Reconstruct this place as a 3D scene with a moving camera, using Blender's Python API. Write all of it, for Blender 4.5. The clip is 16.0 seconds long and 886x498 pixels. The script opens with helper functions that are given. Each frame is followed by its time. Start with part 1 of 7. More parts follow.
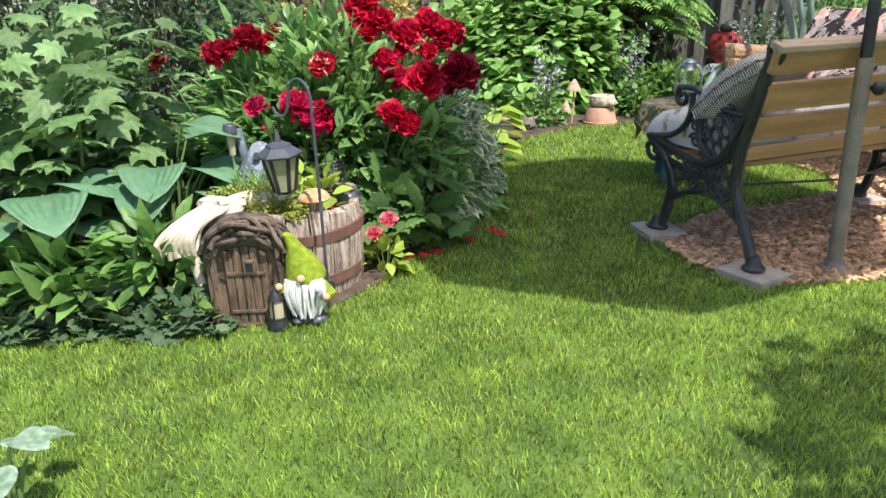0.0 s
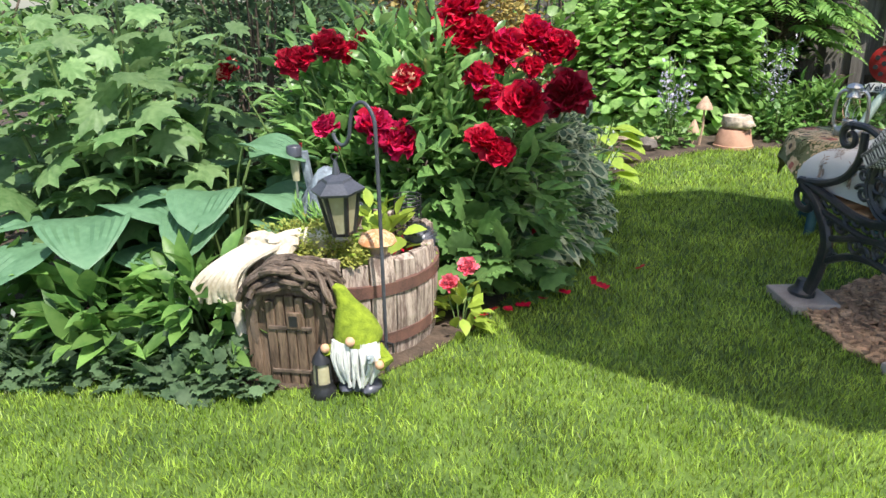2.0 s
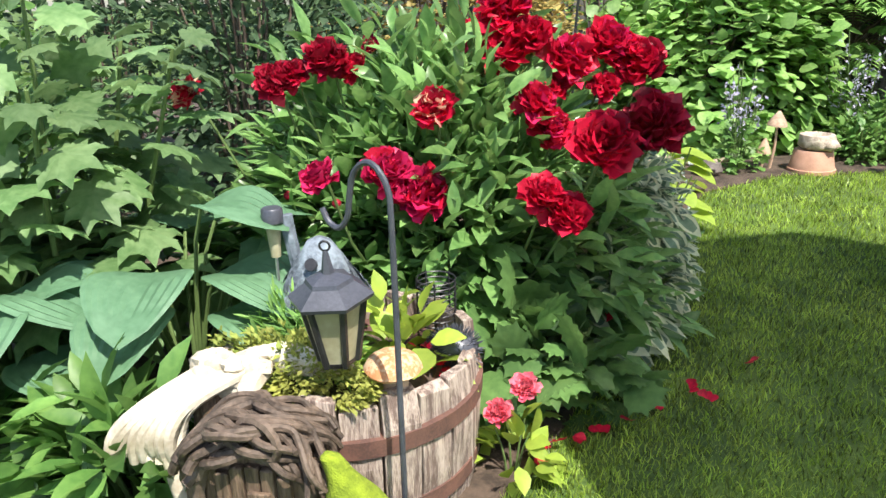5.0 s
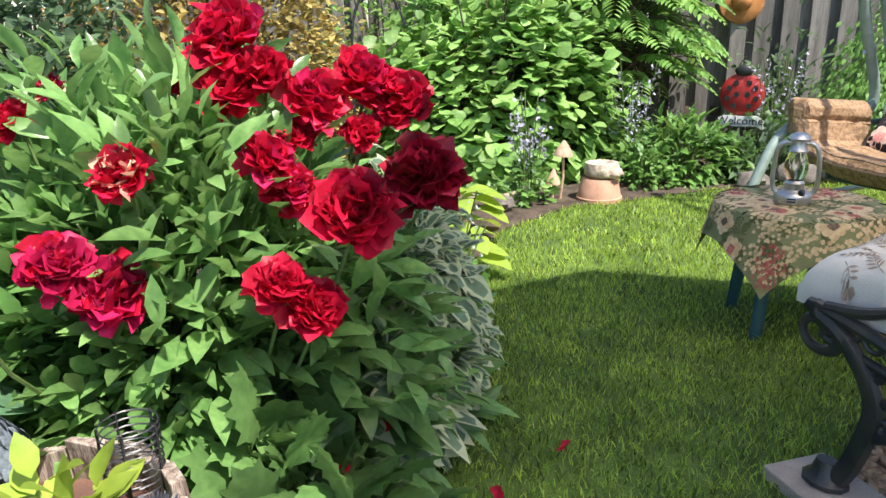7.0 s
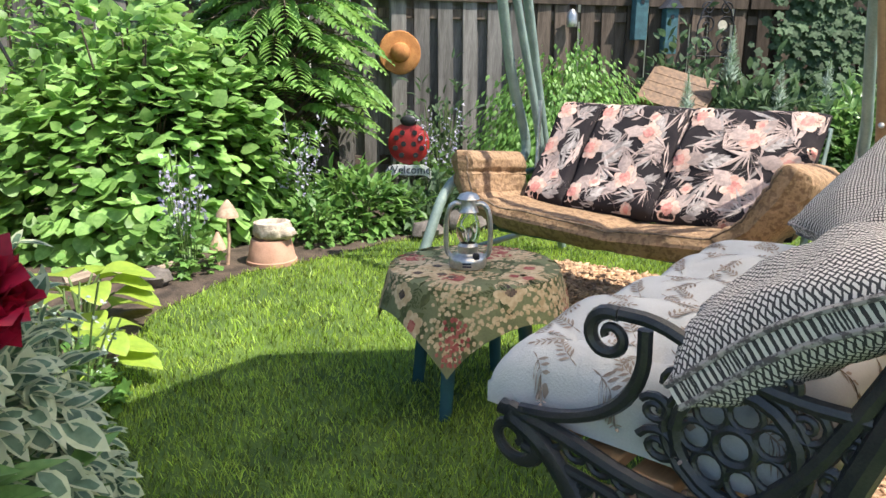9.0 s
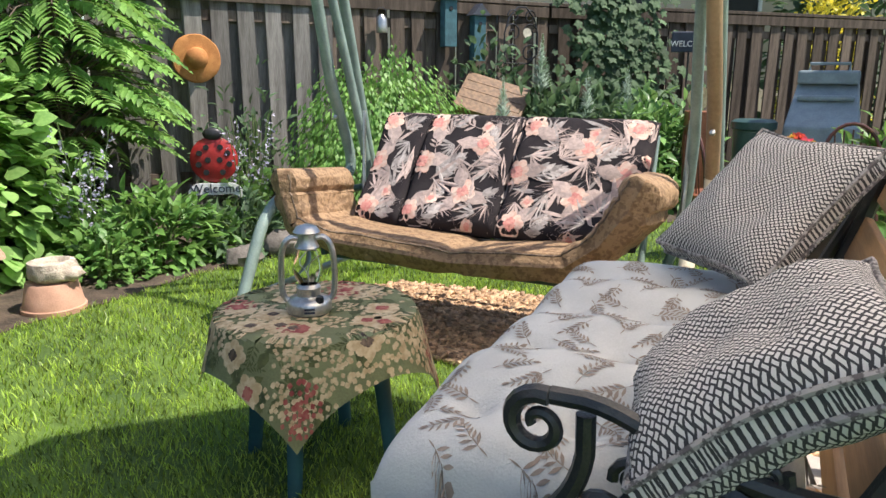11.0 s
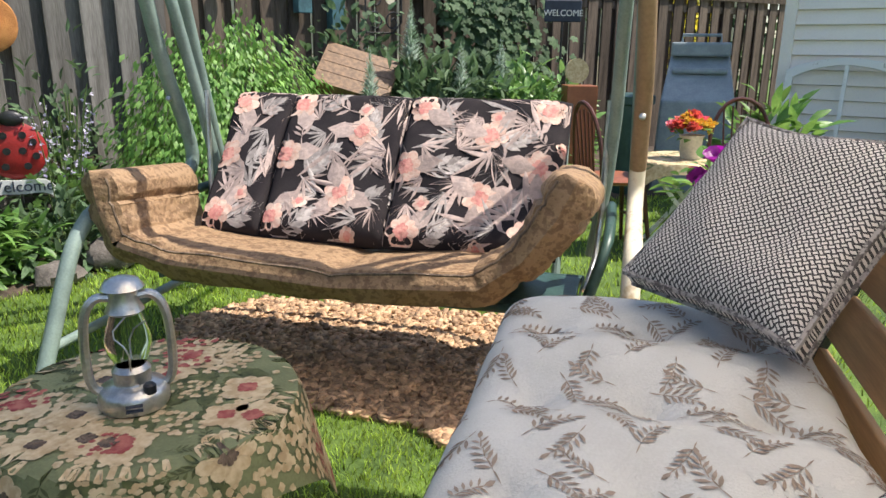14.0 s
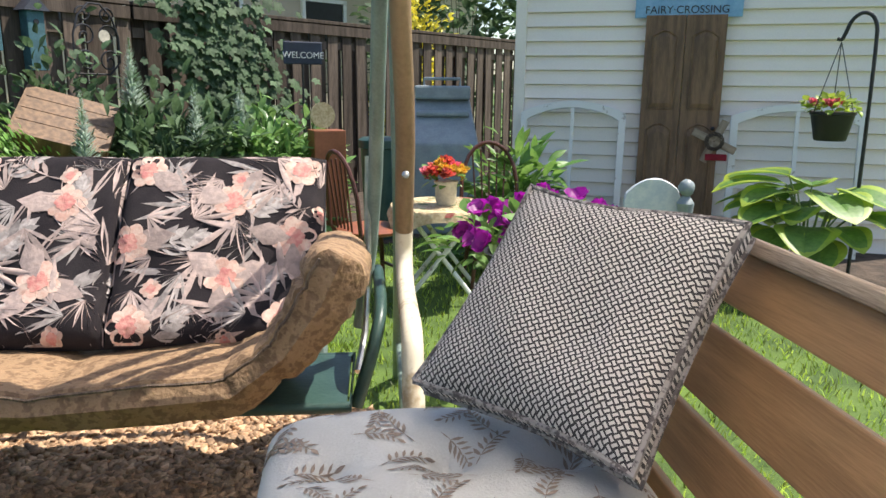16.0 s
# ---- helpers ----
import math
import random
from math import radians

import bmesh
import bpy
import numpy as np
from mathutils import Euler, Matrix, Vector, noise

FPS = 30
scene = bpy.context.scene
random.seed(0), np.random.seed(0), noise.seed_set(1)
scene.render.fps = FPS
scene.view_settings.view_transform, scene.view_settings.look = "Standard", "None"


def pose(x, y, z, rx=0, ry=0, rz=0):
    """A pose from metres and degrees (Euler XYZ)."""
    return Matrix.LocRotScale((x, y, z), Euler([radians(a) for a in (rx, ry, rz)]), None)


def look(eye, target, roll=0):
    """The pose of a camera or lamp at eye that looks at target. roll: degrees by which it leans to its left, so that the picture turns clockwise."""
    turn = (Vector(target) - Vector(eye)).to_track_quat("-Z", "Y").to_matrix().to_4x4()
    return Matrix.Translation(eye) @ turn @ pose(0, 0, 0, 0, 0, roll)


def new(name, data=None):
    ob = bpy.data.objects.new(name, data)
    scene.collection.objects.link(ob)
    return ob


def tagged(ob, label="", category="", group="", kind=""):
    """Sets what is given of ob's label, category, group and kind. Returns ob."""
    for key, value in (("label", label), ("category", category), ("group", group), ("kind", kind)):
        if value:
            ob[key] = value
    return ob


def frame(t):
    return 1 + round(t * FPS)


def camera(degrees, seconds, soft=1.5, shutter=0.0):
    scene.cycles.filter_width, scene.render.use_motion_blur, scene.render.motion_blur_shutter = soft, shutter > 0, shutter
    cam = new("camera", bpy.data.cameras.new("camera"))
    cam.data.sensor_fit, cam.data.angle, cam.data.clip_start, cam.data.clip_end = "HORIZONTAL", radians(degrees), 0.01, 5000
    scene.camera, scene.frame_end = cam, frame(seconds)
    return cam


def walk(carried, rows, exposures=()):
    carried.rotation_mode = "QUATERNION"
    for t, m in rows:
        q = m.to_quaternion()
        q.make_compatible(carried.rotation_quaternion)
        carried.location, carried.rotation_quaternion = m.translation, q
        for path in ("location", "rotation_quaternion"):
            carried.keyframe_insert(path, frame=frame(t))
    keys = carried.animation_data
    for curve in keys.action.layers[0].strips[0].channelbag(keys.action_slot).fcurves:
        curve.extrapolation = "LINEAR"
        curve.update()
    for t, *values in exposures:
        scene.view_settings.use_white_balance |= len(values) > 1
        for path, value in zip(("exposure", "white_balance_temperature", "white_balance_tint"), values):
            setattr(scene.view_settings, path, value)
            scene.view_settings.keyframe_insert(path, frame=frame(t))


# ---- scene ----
cam = camera(62.8, 16.0)
PATH = [
    (0, (0.404, -0.555, 1.227), (-0.002, 1.286, 0.56), -2.1),
    (0.5, (0.324, -0.38, 1.213), (-0.122, 1.454, 0.551), -1.8),
    (1, (0.355, -0.226, 1.219), (-0.179, 1.582, 0.552), -1.5),
    (1.5, (0.404, -0.089, 1.255), (-0.219, 1.69, 0.587), -1.1),
    (2, (0.36, 0.024, 1.25), (-0.335, 1.779, 0.588), -1.1),
    (2.5, (0.226, 0.166, 1.263), (-0.511, 1.899, 0.59), -1.0),
    (3, (0.123, 0.285, 1.272), (-0.646, 2.0, 0.589), -0.9),
    (3.2, (0.103, 0.332, 1.275), (-0.679, 2.037, 0.583), -0.7),
    (5.5, (-0.091, 0.956, 1.226), (-0.768, 2.721, 0.575), -2.0),
    (6, (-0.102, 1.041, 1.279), (-0.654, 2.845, 0.617), -1.4),
    (6.5, (-0.017, 1.291, 1.224), (-0.434, 3.143, 0.594), -1.4),
    (7, (-0.042, 1.445, 1.207), (-0.285, 3.339, 0.613), -1.5),
    (7.5, (-0.105, 1.597, 1.225), (-0.155, 3.516, 0.662), -1.2),
    (8, (-0.06, 1.723, 1.197), (0.101, 3.644, 0.665), -0.8),
    (8.5, (0.032, 1.844, 1.208), (0.41, 3.741, 0.699), -0.2),
    (9, (0.103, 1.941, 1.21), (0.692, 3.789, 0.722), 0.3),
    (9.5, (0.102, 2.091, 1.208), (0.875, 3.874, 0.737), 0.3),
    (10, (0.083, 2.176, 1.214), (0.992, 3.898, 0.754), 0.2),
    (10.2, (0.081, 2.207, 1.216), (1.035, 3.903, 0.756), 0.0),
    (12.3, (0.376, 2.528, 1.21), (1.535, 4.084, 0.722), 1.4),
    (12.5, (0.407, 2.56, 1.203), (1.591, 4.095, 0.71), 1.3),
    (13, (0.453, 2.666, 1.217), (1.704, 4.139, 0.703), 1.0),
    (13.5, (0.446, 2.813, 1.222), (1.751, 4.232, 0.69), 0.8),
    (14, (0.461, 2.929, 1.214), (1.812, 4.301, 0.674), 0.5),
    (14.5, (0.578, 3.025, 1.222), (1.996, 4.331, 0.689), 0.4),
    (15, (0.664, 3.06, 1.229), (2.188, 4.251, 0.717), 0.4),
    (15.5, (0.712, 3.103, 1.25), (2.36, 4.131, 0.775), 0.5),
    (16, (0.74, 3.164, 1.253), (2.498, 4.011, 0.816), 0.6),
]
walk(cam, [(t, look(eye, target, roll)) for t, eye, target, roll in PATH], [(0, 0.62, 6500, 10), (3, 0.66, 6500, 10), (7, 0.86, 6600, 10), (9.5, 0.78, 6600, 10), (12.3, 0.54, 6700, 10), (16, 0.60, 6700, 10)])
SUN = Vector((0.93, -0.83, 2.2)).normalized()
world = bpy.data.worlds.new("sky")
scene.world = world
world.use_nodes = True
sky = world.node_tree.nodes.new("ShaderNodeTexSky")
sky.sky_type, sky.sun_disc = "NISHITA", False
sky.sun_elevation = math.asin(SUN.z)
sky.sun_rotation = math.atan2(SUN.x, SUN.y)
background = world.node_tree.nodes["Background"]
world.node_tree.links.new(sky.outputs[0], background.inputs[0])
background.inputs[1].default_value = 0.14
sun = new("sun", bpy.data.lights.new("sun", "SUN"))
sun.data.energy, sun.data.angle, sun.data.color = 5.0, radians(0.5), (1.0, 0.95, 0.87)
sun.matrix_world = look(SUN * 30, (0, 0, 0))
RNG = np.random.default_rng(7)


# ---- materials ----
def material(name, base, other=None, rough=0.6, metal=0.0, scale=8.0, bump=0.2, grain=60.0, mix=(0.35, 0.65), stretch=(1, 1, 1), through_light=0.0, island=0.0, spec=0.5):
    m = bpy.data.materials.new(name)
    m.use_nodes = True
    nt = m.node_tree
    N, L = nt.nodes, nt.links
    p = N["Principled BSDF"]
    p.inputs["Roughness"].default_value, p.inputs["Metallic"].default_value = rough, metal
    p.inputs["Specular IOR Level"].default_value = spec
    co = N.new("ShaderNodeTexCoord")
    mp = N.new("ShaderNodeMapping")
    mp.inputs["Scale"].default_value = stretch
    L.new(co.outputs["Object"], mp.inputs["Vector"])
    big, fine = N.new("ShaderNodeTexNoise"), N.new("ShaderNodeTexNoise")
    for tex, s, d in ((big, scale, 4), (fine, grain, 3)):
        tex.inputs["Scale"].default_value, tex.inputs["Detail"].default_value = s, d
        L.new(mp.outputs["Vector"], tex.inputs["Vector"])
    add = N.new("ShaderNodeMath")
    add.operation = "MULTIPLY_ADD"
    L.new(fine.outputs["Fac"], add.inputs[0])
    add.inputs[1].default_value = 0.5
    sub = N.new("ShaderNodeMath")
    sub.operation = "SUBTRACT"
    L.new(big.outputs["Fac"], sub.inputs[0])
    sub.inputs[1].default_value = 0.25
    L.new(sub.outputs[0], add.inputs[2])
    ramp = N.new("ShaderNodeValToRGB")
    ramp.color_ramp.elements[0].position, ramp.color_ramp.elements[1].position = mix
    other = other or tuple(c * 0.7 for c in base)
    ramp.color_ramp.elements[0].color, ramp.color_ramp.elements[1].color = (*other, 1), (*base, 1)
    L.new(add.outputs[0], ramp.inputs[0])
    colour = ramp.outputs[0]
    if island:
        geo = N.new("ShaderNodeNewGeometry")
        hsv = N.new("ShaderNodeHueSaturation")
        rng = N.new("ShaderNodeMapRange")
        rng.inputs["To Min"].default_value, rng.inputs["To Max"].default_value = 1 - island, 1 + island
        L.new(geo.outputs["Random Per Island"], rng.inputs["Value"])
        L.new(rng.outputs[0], hsv.inputs["Value"])
        L.new(colour, hsv.inputs["Color"])
        colour = hsv.outputs[0]
    L.new(colour, p.inputs["Base Color"])
    if bump:
        b = N.new("ShaderNodeBump")
        b.inputs["Strength"].default_value, b.inputs["Distance"].default_value = bump, 0.01
        L.new(add.outputs[0], b.inputs["Height"])
        L.new(b.outputs[0], p.inputs["Normal"])
    if through_light:
        t = N.new("ShaderNodeBsdfTranslucent")
        warm = N.new("ShaderNodeHueSaturation")
        warm.inputs["Hue"].default_value, warm.inputs["Value"].default_value = (0.485 if base[1] > base[0] * 0.6 else 0.5), 1.5
        L.new(colour, warm.inputs["Color"])
        L.new(warm.outputs[0], t.inputs[0])
        mx = N.new("ShaderNodeMixShader")
        mx.inputs[0].default_value = through_light
        L.new(p.outputs[0], mx.inputs[1])
        L.new(t.outputs[0], mx.inputs[2])
        L.new(mx.outputs[0], N["Material Output"].inputs[0])
    return m


def leaf_mat(name, base, other=None, rough=0.45, light=0.3, island=0.35):
    return material(name, base, other, rough=rough, scale=5, grain=40, bump=0.15, through_light=light, island=island, spec=0.4)


def weave_mat(name, light, dark, size):
    """Basket weave: short pale bars that lie across one another with dark gaps, by the cushion's own axes."""
    m = material(name, light, rough=0.9, bump=0.0)
    N, L = m.node_tree.nodes, m.node_tree.links

    def calc(op, a, b=None):
        q = N.new("ShaderNodeMath")
        q.operation = op
        for k, val in enumerate((a, b)):
            if val is None:
                continue
            if isinstance(val, (int, float)):
                q.inputs[k].default_value = val
            else:
                L.new(val, q.inputs[k])
        return q.outputs[0]

    co = N.new("ShaderNodeTexCoord")
    mp = N.new("ShaderNodeMapping")
    mp.inputs["Rotation"].default_value = (0, 0, radians(45))
    L.new(co.outputs["Object"], mp.inputs[0])
    wob = N.new("ShaderNodeTexNoise")
    wob.inputs["Scale"].default_value = 70
    off = N.new("ShaderNodeVectorMath")
    off.operation = "MULTIPLY_ADD"
    L.new(mp.outputs[0], wob.inputs["Vector"])
    L.new(wob.outputs["Color"], off.inputs[0])
    off.inputs[1].default_value = (0.003, 0.003, 0)
    L.new(mp.outputs[0], off.inputs[2])
    xyz = N.new("ShaderNodeSeparateXYZ")
    L.new(off.outputs[0], xyz.inputs[0])
    u, v = calc("DIVIDE", xyz.outputs[0], size), calc("DIVIDE", xyz.outputs[1], size)
    turn = calc("MODULO", calc("ADD", calc("ADD", calc("FLOOR", u), calc("FLOOR", v)), 1000), 2)
    bar_u = calc("LESS_THAN", calc("ABSOLUTE", calc("SUBTRACT", calc("FRACT", u), 0.5)), 0.25)
    bar_v = calc("LESS_THAN", calc("ABSOLUTE", calc("SUBTRACT", calc("FRACT", v), 0.5)), 0.25)
    end_u = calc("LESS_THAN", calc("ABSOLUTE", calc("SUBTRACT", calc("FRACT", u), 0.5)), 0.45)
    end_v = calc("LESS_THAN", calc("ABSOLUTE", calc("SUBTRACT", calc("FRACT", v), 0.5)), 0.45)
    bar_u, bar_v = calc("MULTIPLY", bar_u, end_v), calc("MULTIPLY", bar_v, end_u)
    fac = calc("ADD", calc("MULTIPLY", turn, bar_u), calc("MULTIPLY", calc("SUBTRACT", 1, turn), bar_v))
    mixer = N.new("ShaderNodeMix")
    mixer.data_type = "RGBA"
    mixer.inputs[6].default_value, mixer.inputs[7].default_value = (*dark, 1), (*light, 1)
    L.new(fac, mixer.inputs[0])
    L.new(mixer.outputs[2], N["Principled BSDF"].inputs["Base Color"])
    b = N.new("ShaderNodeBump")
    b.inputs["Strength"].default_value, b.inputs["Distance"].default_value = 0.5, 0.002
    L.new(fac, b.inputs["Height"])
    L.new(b.outputs[0], N["Principled BSDF"].inputs["Normal"])
    return m


def glass_mat(name, tint=(1, 1, 1), rough=0.02):
    m = bpy.data.materials.new(name)
    m.use_nodes = True
    p = m.node_tree.nodes["Principled BSDF"]
    p.inputs["Base Color"].default_value = (*tint, 1)
    p.inputs["Transmission Weight"].default_value, p.inputs["Roughness"].default_value, p.inputs["IOR"].default_value = 1.0, rough, 1.1
    return m


GRASS = leaf_mat("grass_blade", (0.32, 0.43, 0.075), (0.17, 0.27, 0.035), rough=0.38, light=0.4, island=0.9)
TURF = material("turf", (0.11, 0.18, 0.028), (0.045, 0.085, 0.014), rough=0.9, scale=3, grain=90, bump=0.8)
SOIL = material("soil", (0.10, 0.07, 0.05), (0.04, 0.028, 0.02), rough=0.95, scale=9, grain=70, bump=1.0)
CHIP = material("wood_chip", (0.60, 0.39, 0.235), (0.34, 0.205, 0.12), rough=0.9, scale=25, grain=120, island=0.45)
CHIP_BED = material("chip_bed", (0.28, 0.17, 0.11), (0.12, 0.07, 0.045), rough=0.95, scale=30, grain=110, bump=1.0)
PAVER = material("concrete", (0.42, 0.37, 0.33), (0.30, 0.26, 0.23), rough=0.9, scale=10, grain=150, bump=0.4)
IRON = material("black_iron", (0.022, 0.025, 0.03), (0.045, 0.045, 0.045), rough=0.32, metal=0.15, scale=12, grain=200, bump=0.25)
SLAT = material("varnished_wood", (0.43, 0.245, 0.115), (0.30, 0.165, 0.075), rough=0.45, scale=3, grain=30, stretch=(0.6, 9, 9), bump=0.2)
RAILW = material("worn_rail_wood", (0.42, 0.33, 0.25), (0.24, 0.18, 0.13), rough=0.8, scale=4, grain=40, stretch=(0.6, 8, 8), bump=0.4)
GREYWOOD = material("weathered_fence_wood", (0.165, 0.128, 0.103), (0.078, 0.06, 0.048), spec=0.25, rough=0.95, scale=2.5, grain=22, stretch=(7, 7, 0.6), bump=0.5)
SILVERWOOD = material("silver_grey_fence_wood", (0.235, 0.22, 0.205), (0.125, 0.115, 0.105), spec=0.25, rough=0.95, scale=2.5, grain=22, stretch=(7, 7, 0.6), bump=0.5)
for m in (GREYWOOD, SILVERWOOD):
    info = m.node_tree.nodes.new("ShaderNodeObjectInfo")
    hsv = m.node_tree.nodes.new("ShaderNodeHueSaturation")
    rng = m.node_tree.nodes.new("ShaderNodeMapRange")
    rng.inputs["To Min"].default_value, rng.inputs["To Max"].default_value = 0.65, 1.3
    p = m.node_tree.nodes["Principled BSDF"]
    src = p.inputs["Base Color"].links[0].from_socket
    m.node_tree.links.new(info.outputs["Random"], rng.inputs["Value"])
    m.node_tree.links.new(rng.outputs[0], hsv.inputs["Value"])
    m.node_tree.links.new(src, hsv.inputs["Color"])
    m.node_tree.links.new(hsv.outputs[0], p.inputs["Base Color"])
STAVE = material("barrel_stave_wood", (0.50, 0.41, 0.345), (0.17, 0.12, 0.10), rough=0.9, scale=6, grain=45, stretch=(8, 8, 0.9), bump=0.9, mix=(0.38, 0.6))
RUST = material("rusty_iron_band", (0.20, 0.10, 0.075), (0.11, 0.06, 0.05), rough=0.75, metal=0.2, scale=14, grain=150)
BROWNRESIN = material("brown_resin", (0.20, 0.135, 0.09), (0.07, 0.045, 0.03), rough=0.65, scale=10, grain=50, stretch=(4, 4, 0.8), bump=0.8)
TWIG = material("twig_resin", (0.16, 0.115, 0.085), (0.05, 0.035, 0.025), rough=0.7, scale=14, grain=80, bump=0.7)
WHITESTONE = material("cream_resin", (0.68, 0.62, 0.50), (0.46, 0.39, 0.29), rough=0.7, scale=14, grain=70, bump=0.4)
BEARD = material("white_resin", (0.80, 0.80, 0.78), (0.6, 0.6, 0.58), rough=0.7, scale=20, grain=60, stretch=(4, 4, 0.8), bump=0.8)
MOSSHAT = material("green_flock", (0.25, 0.33, 0.02), (0.15, 0.21, 0.012), rough=0.95, scale=40, grain=260, bump=0.8)
SKIN = material("peach_resin", (0.72, 0.42, 0.26), rough=0.6)
BLACKM = material("black_metal", (0.02, 0.02, 0.022), (0.04, 0.04, 0.045), rough=0.4, metal=0.3)
GREYM = material("dark_grey_metal", (0.09, 0.095, 0.12), (0.055, 0.06, 0.075), rough=0.4, metal=0.2, grain=120, bump=0.1)
FROST = material("frosted_pane", (0.42, 0.39, 0.26), (0.32, 0.29, 0.18), rough=0.35, bump=0.05)
ROOFBLUE = material("slate_blue_flakes", (0.17, 0.205, 0.24), (0.07, 0.085, 0.105), rough=0.8, scale=22, grain=90, bump=0.8, island=0.4)
TOAD = material("toadstool_cap", (0.50, 0.22, 0.09), (0.62, 0.44, 0.27), rough=0.7, scale=35, grain=140, mix=(0.42, 0.56))
TOADSTEM = material("toadstool_stem", (0.60, 0.42, 0.30), (0.40, 0.26, 0.18), rough=0.8, scale=20)
TERRA = material("terracotta", (0.52, 0.30, 0.21), (0.40, 0.22, 0.15), rough=0.85, scale=9, grain=120)
ROCK = material("dark_rock", (0.19, 0.165, 0.145), (0.10, 0.085, 0.075), rough=0.9, scale=14, grain=90, bump=0.7)
PALESTONE = material("pale_stone", (0.62, 0.53, 0.43), (0.36, 0.29, 0.23), rough=0.85, scale=22, grain=120, bump=0.8)
GREENPLASTIC = material("dark_green_plastic", (0.025, 0.095, 0.12), (0.018, 0.07, 0.09), rough=0.4, bump=0.05)
CLOTH = material("green_tablecloth", (0.23, 0.25, 0.12), (0.165, 0.18, 0.085), rough=0.85, scale=8, grain=160, bump=0.2)
CREAMP = material("cream_print", (0.66, 0.53, 0.33), (0.50, 0.36, 0.20), rough=0.85, scale=30)
REDP = material("red_print", (0.30, 0.055, 0.05), (0.46, 0.16, 0.12), rough=0.85, scale=40)
DARKGREENP = material("dark_leaf_print", (0.07, 0.085, 0.03), (0.13, 0.14, 0.05), rough=0.85, scale=40)
SEATCLOTH = material("pale_grey_cloth", (0.56, 0.57, 0.56), (0.49, 0.50, 0.49), rough=0.9, scale=6, grain=220, bump=0.25)
FERNP = material("taupe_fern_print", (0.26, 0.205, 0.165), (0.33, 0.27, 0.225), rough=0.9, scale=40)
TAN = material("tan_jacquard", (0.30, 0.19, 0.105), (0.19, 0.112, 0.06), rough=0.75, scale=30, grain=60, bump=0.6, mix=(0.42, 0.52))
CANVAS = material("translucent_canvas", (0.86, 0.81, 0.74), (0.80, 0.75, 0.68), rough=0.9, scale=3, grain=200, bump=0.1, through_light=0.8)
BLACKCLOTH = material("black_cloth", (0.025, 0.021, 0.024), (0.035, 0.03, 0.032), rough=0.95, scale=9, grain=200, spec=0.1)
GREYP = material("grey_leaf_print", (0.44, 0.39, 0.37), (0.27, 0.235, 0.225), rough=0.85, scale=30, island=0.3)
BLUSHP = material("blush_print", (0.60, 0.36, 0.29), (0.66, 0.50, 0.42), rough=0.85, scale=30, island=0.2)
BLUSHGREY = material("blush_grey_print", (0.50, 0.38, 0.34), (0.36, 0.28, 0.26), rough=0.85, scale=30, island=0.25)
PINKP = material("pink_print", (0.58, 0.22, 0.20), (0.66, 0.34, 0.28), rough=0.85, scale=60)
WEAVE = weave_mat("black_white_weave", (0.64, 0.61, 0.58), (0.05, 0.047, 0.05), 0.0092)
PIPING = material("woven_piping", (0.33, 0.31, 0.30), (0.10, 0.09, 0.09), rough=0.9, scale=60, grain=200, mix=(0.45, 0.55))
TUBEGREEN = material("green_grey_enamel", (0.25, 0.33, 0.30), (0.18, 0.24, 0.22), rough=0.4, metal=0.1, scale=9, grain=130, bump=0.1)
TUBEDARK = material("dark_green_enamel", (0.04, 0.085, 0.075), (0.025, 0.06, 0.055), rough=0.4)
TUBERUST = material("rusting_enamel_tube", (0.17, 0.105, 0.055), (0.28, 0.19, 0.11), rough=0.55, scale=5, grain=70, mix=(0.3, 0.75))
CREAMTUBE = material("cream_enamel_tube", (0.66, 0.60, 0.47), (0.42, 0.32, 0.20), rough=0.5, scale=12, grain=60, mix=(0.3, 0.5))
UMBPOLE = material("taupe_pole", (0.25, 0.215, 0.18), (0.17, 0.145, 0.12), rough=0.6, scale=9, grain=90)
STEEL = material("galvanised_steel", (0.62, 0.62, 0.60), (0.42, 0.42, 0.41), rough=0.3, metal=0.85, scale=14, grain=150, bump=0.15)
GLASS = glass_mat("lantern_glass", (0.96, 0.98, 0.97))
PANE = glass_mat("window_glass", (0.93, 0.96, 0.96), 0.05)
SIDING = material("grey_white_siding", (0.93, 0.86, 0.79), (0.87, 0.80, 0.735), rough=0.55, scale=2, grain=80, bump=0.08)
WHITEPAINT = material("chipped_white_paint", (0.80, 0.80, 0.77), (0.40, 0.36, 0.31), rough=0.6, scale=11, grain=60, mix=(0.26, 0.36), bump=0.4)
DOORWOOD = material("brown_door_wood", (0.235, 0.135, 0.07), (0.115, 0.065, 0.035), rough=0.55, scale=4, grain=30, stretch=(7, 7, 0.7), bump=0.3)
SIGNBLUE = material("sky_blue_paint", (0.28, 0.50, 0.72), (0.20, 0.40, 0.62), rough=0.6)
INK = material("dark_lettering", (0.03, 0.04, 0.07), rough=0.6, bump=0)
CHALK = material("white_lettering", (0.8, 0.8, 0.8), rough=0.7, bump=0)
REDENAMEL = material("red_enamel", (0.42, 0.022, 0.022), (0.30, 0.02, 0.02), rough=0.5)
STRAW = material("orange_straw", (0.52, 0.23, 0.07), (0.38, 0.15, 0.045), rough=0.85, scale=12, grain=120, bump=0.6)
TEAL = material("teal_paint", (0.06, 0.16, 0.19), (0.04, 0.10, 0.12), rough=0.7, scale=14)
GREYPLASTIC = material("blue_grey_plastic", (0.30, 0.345, 0.365), (0.23, 0.27, 0.29), rough=0.45, bump=0.05)
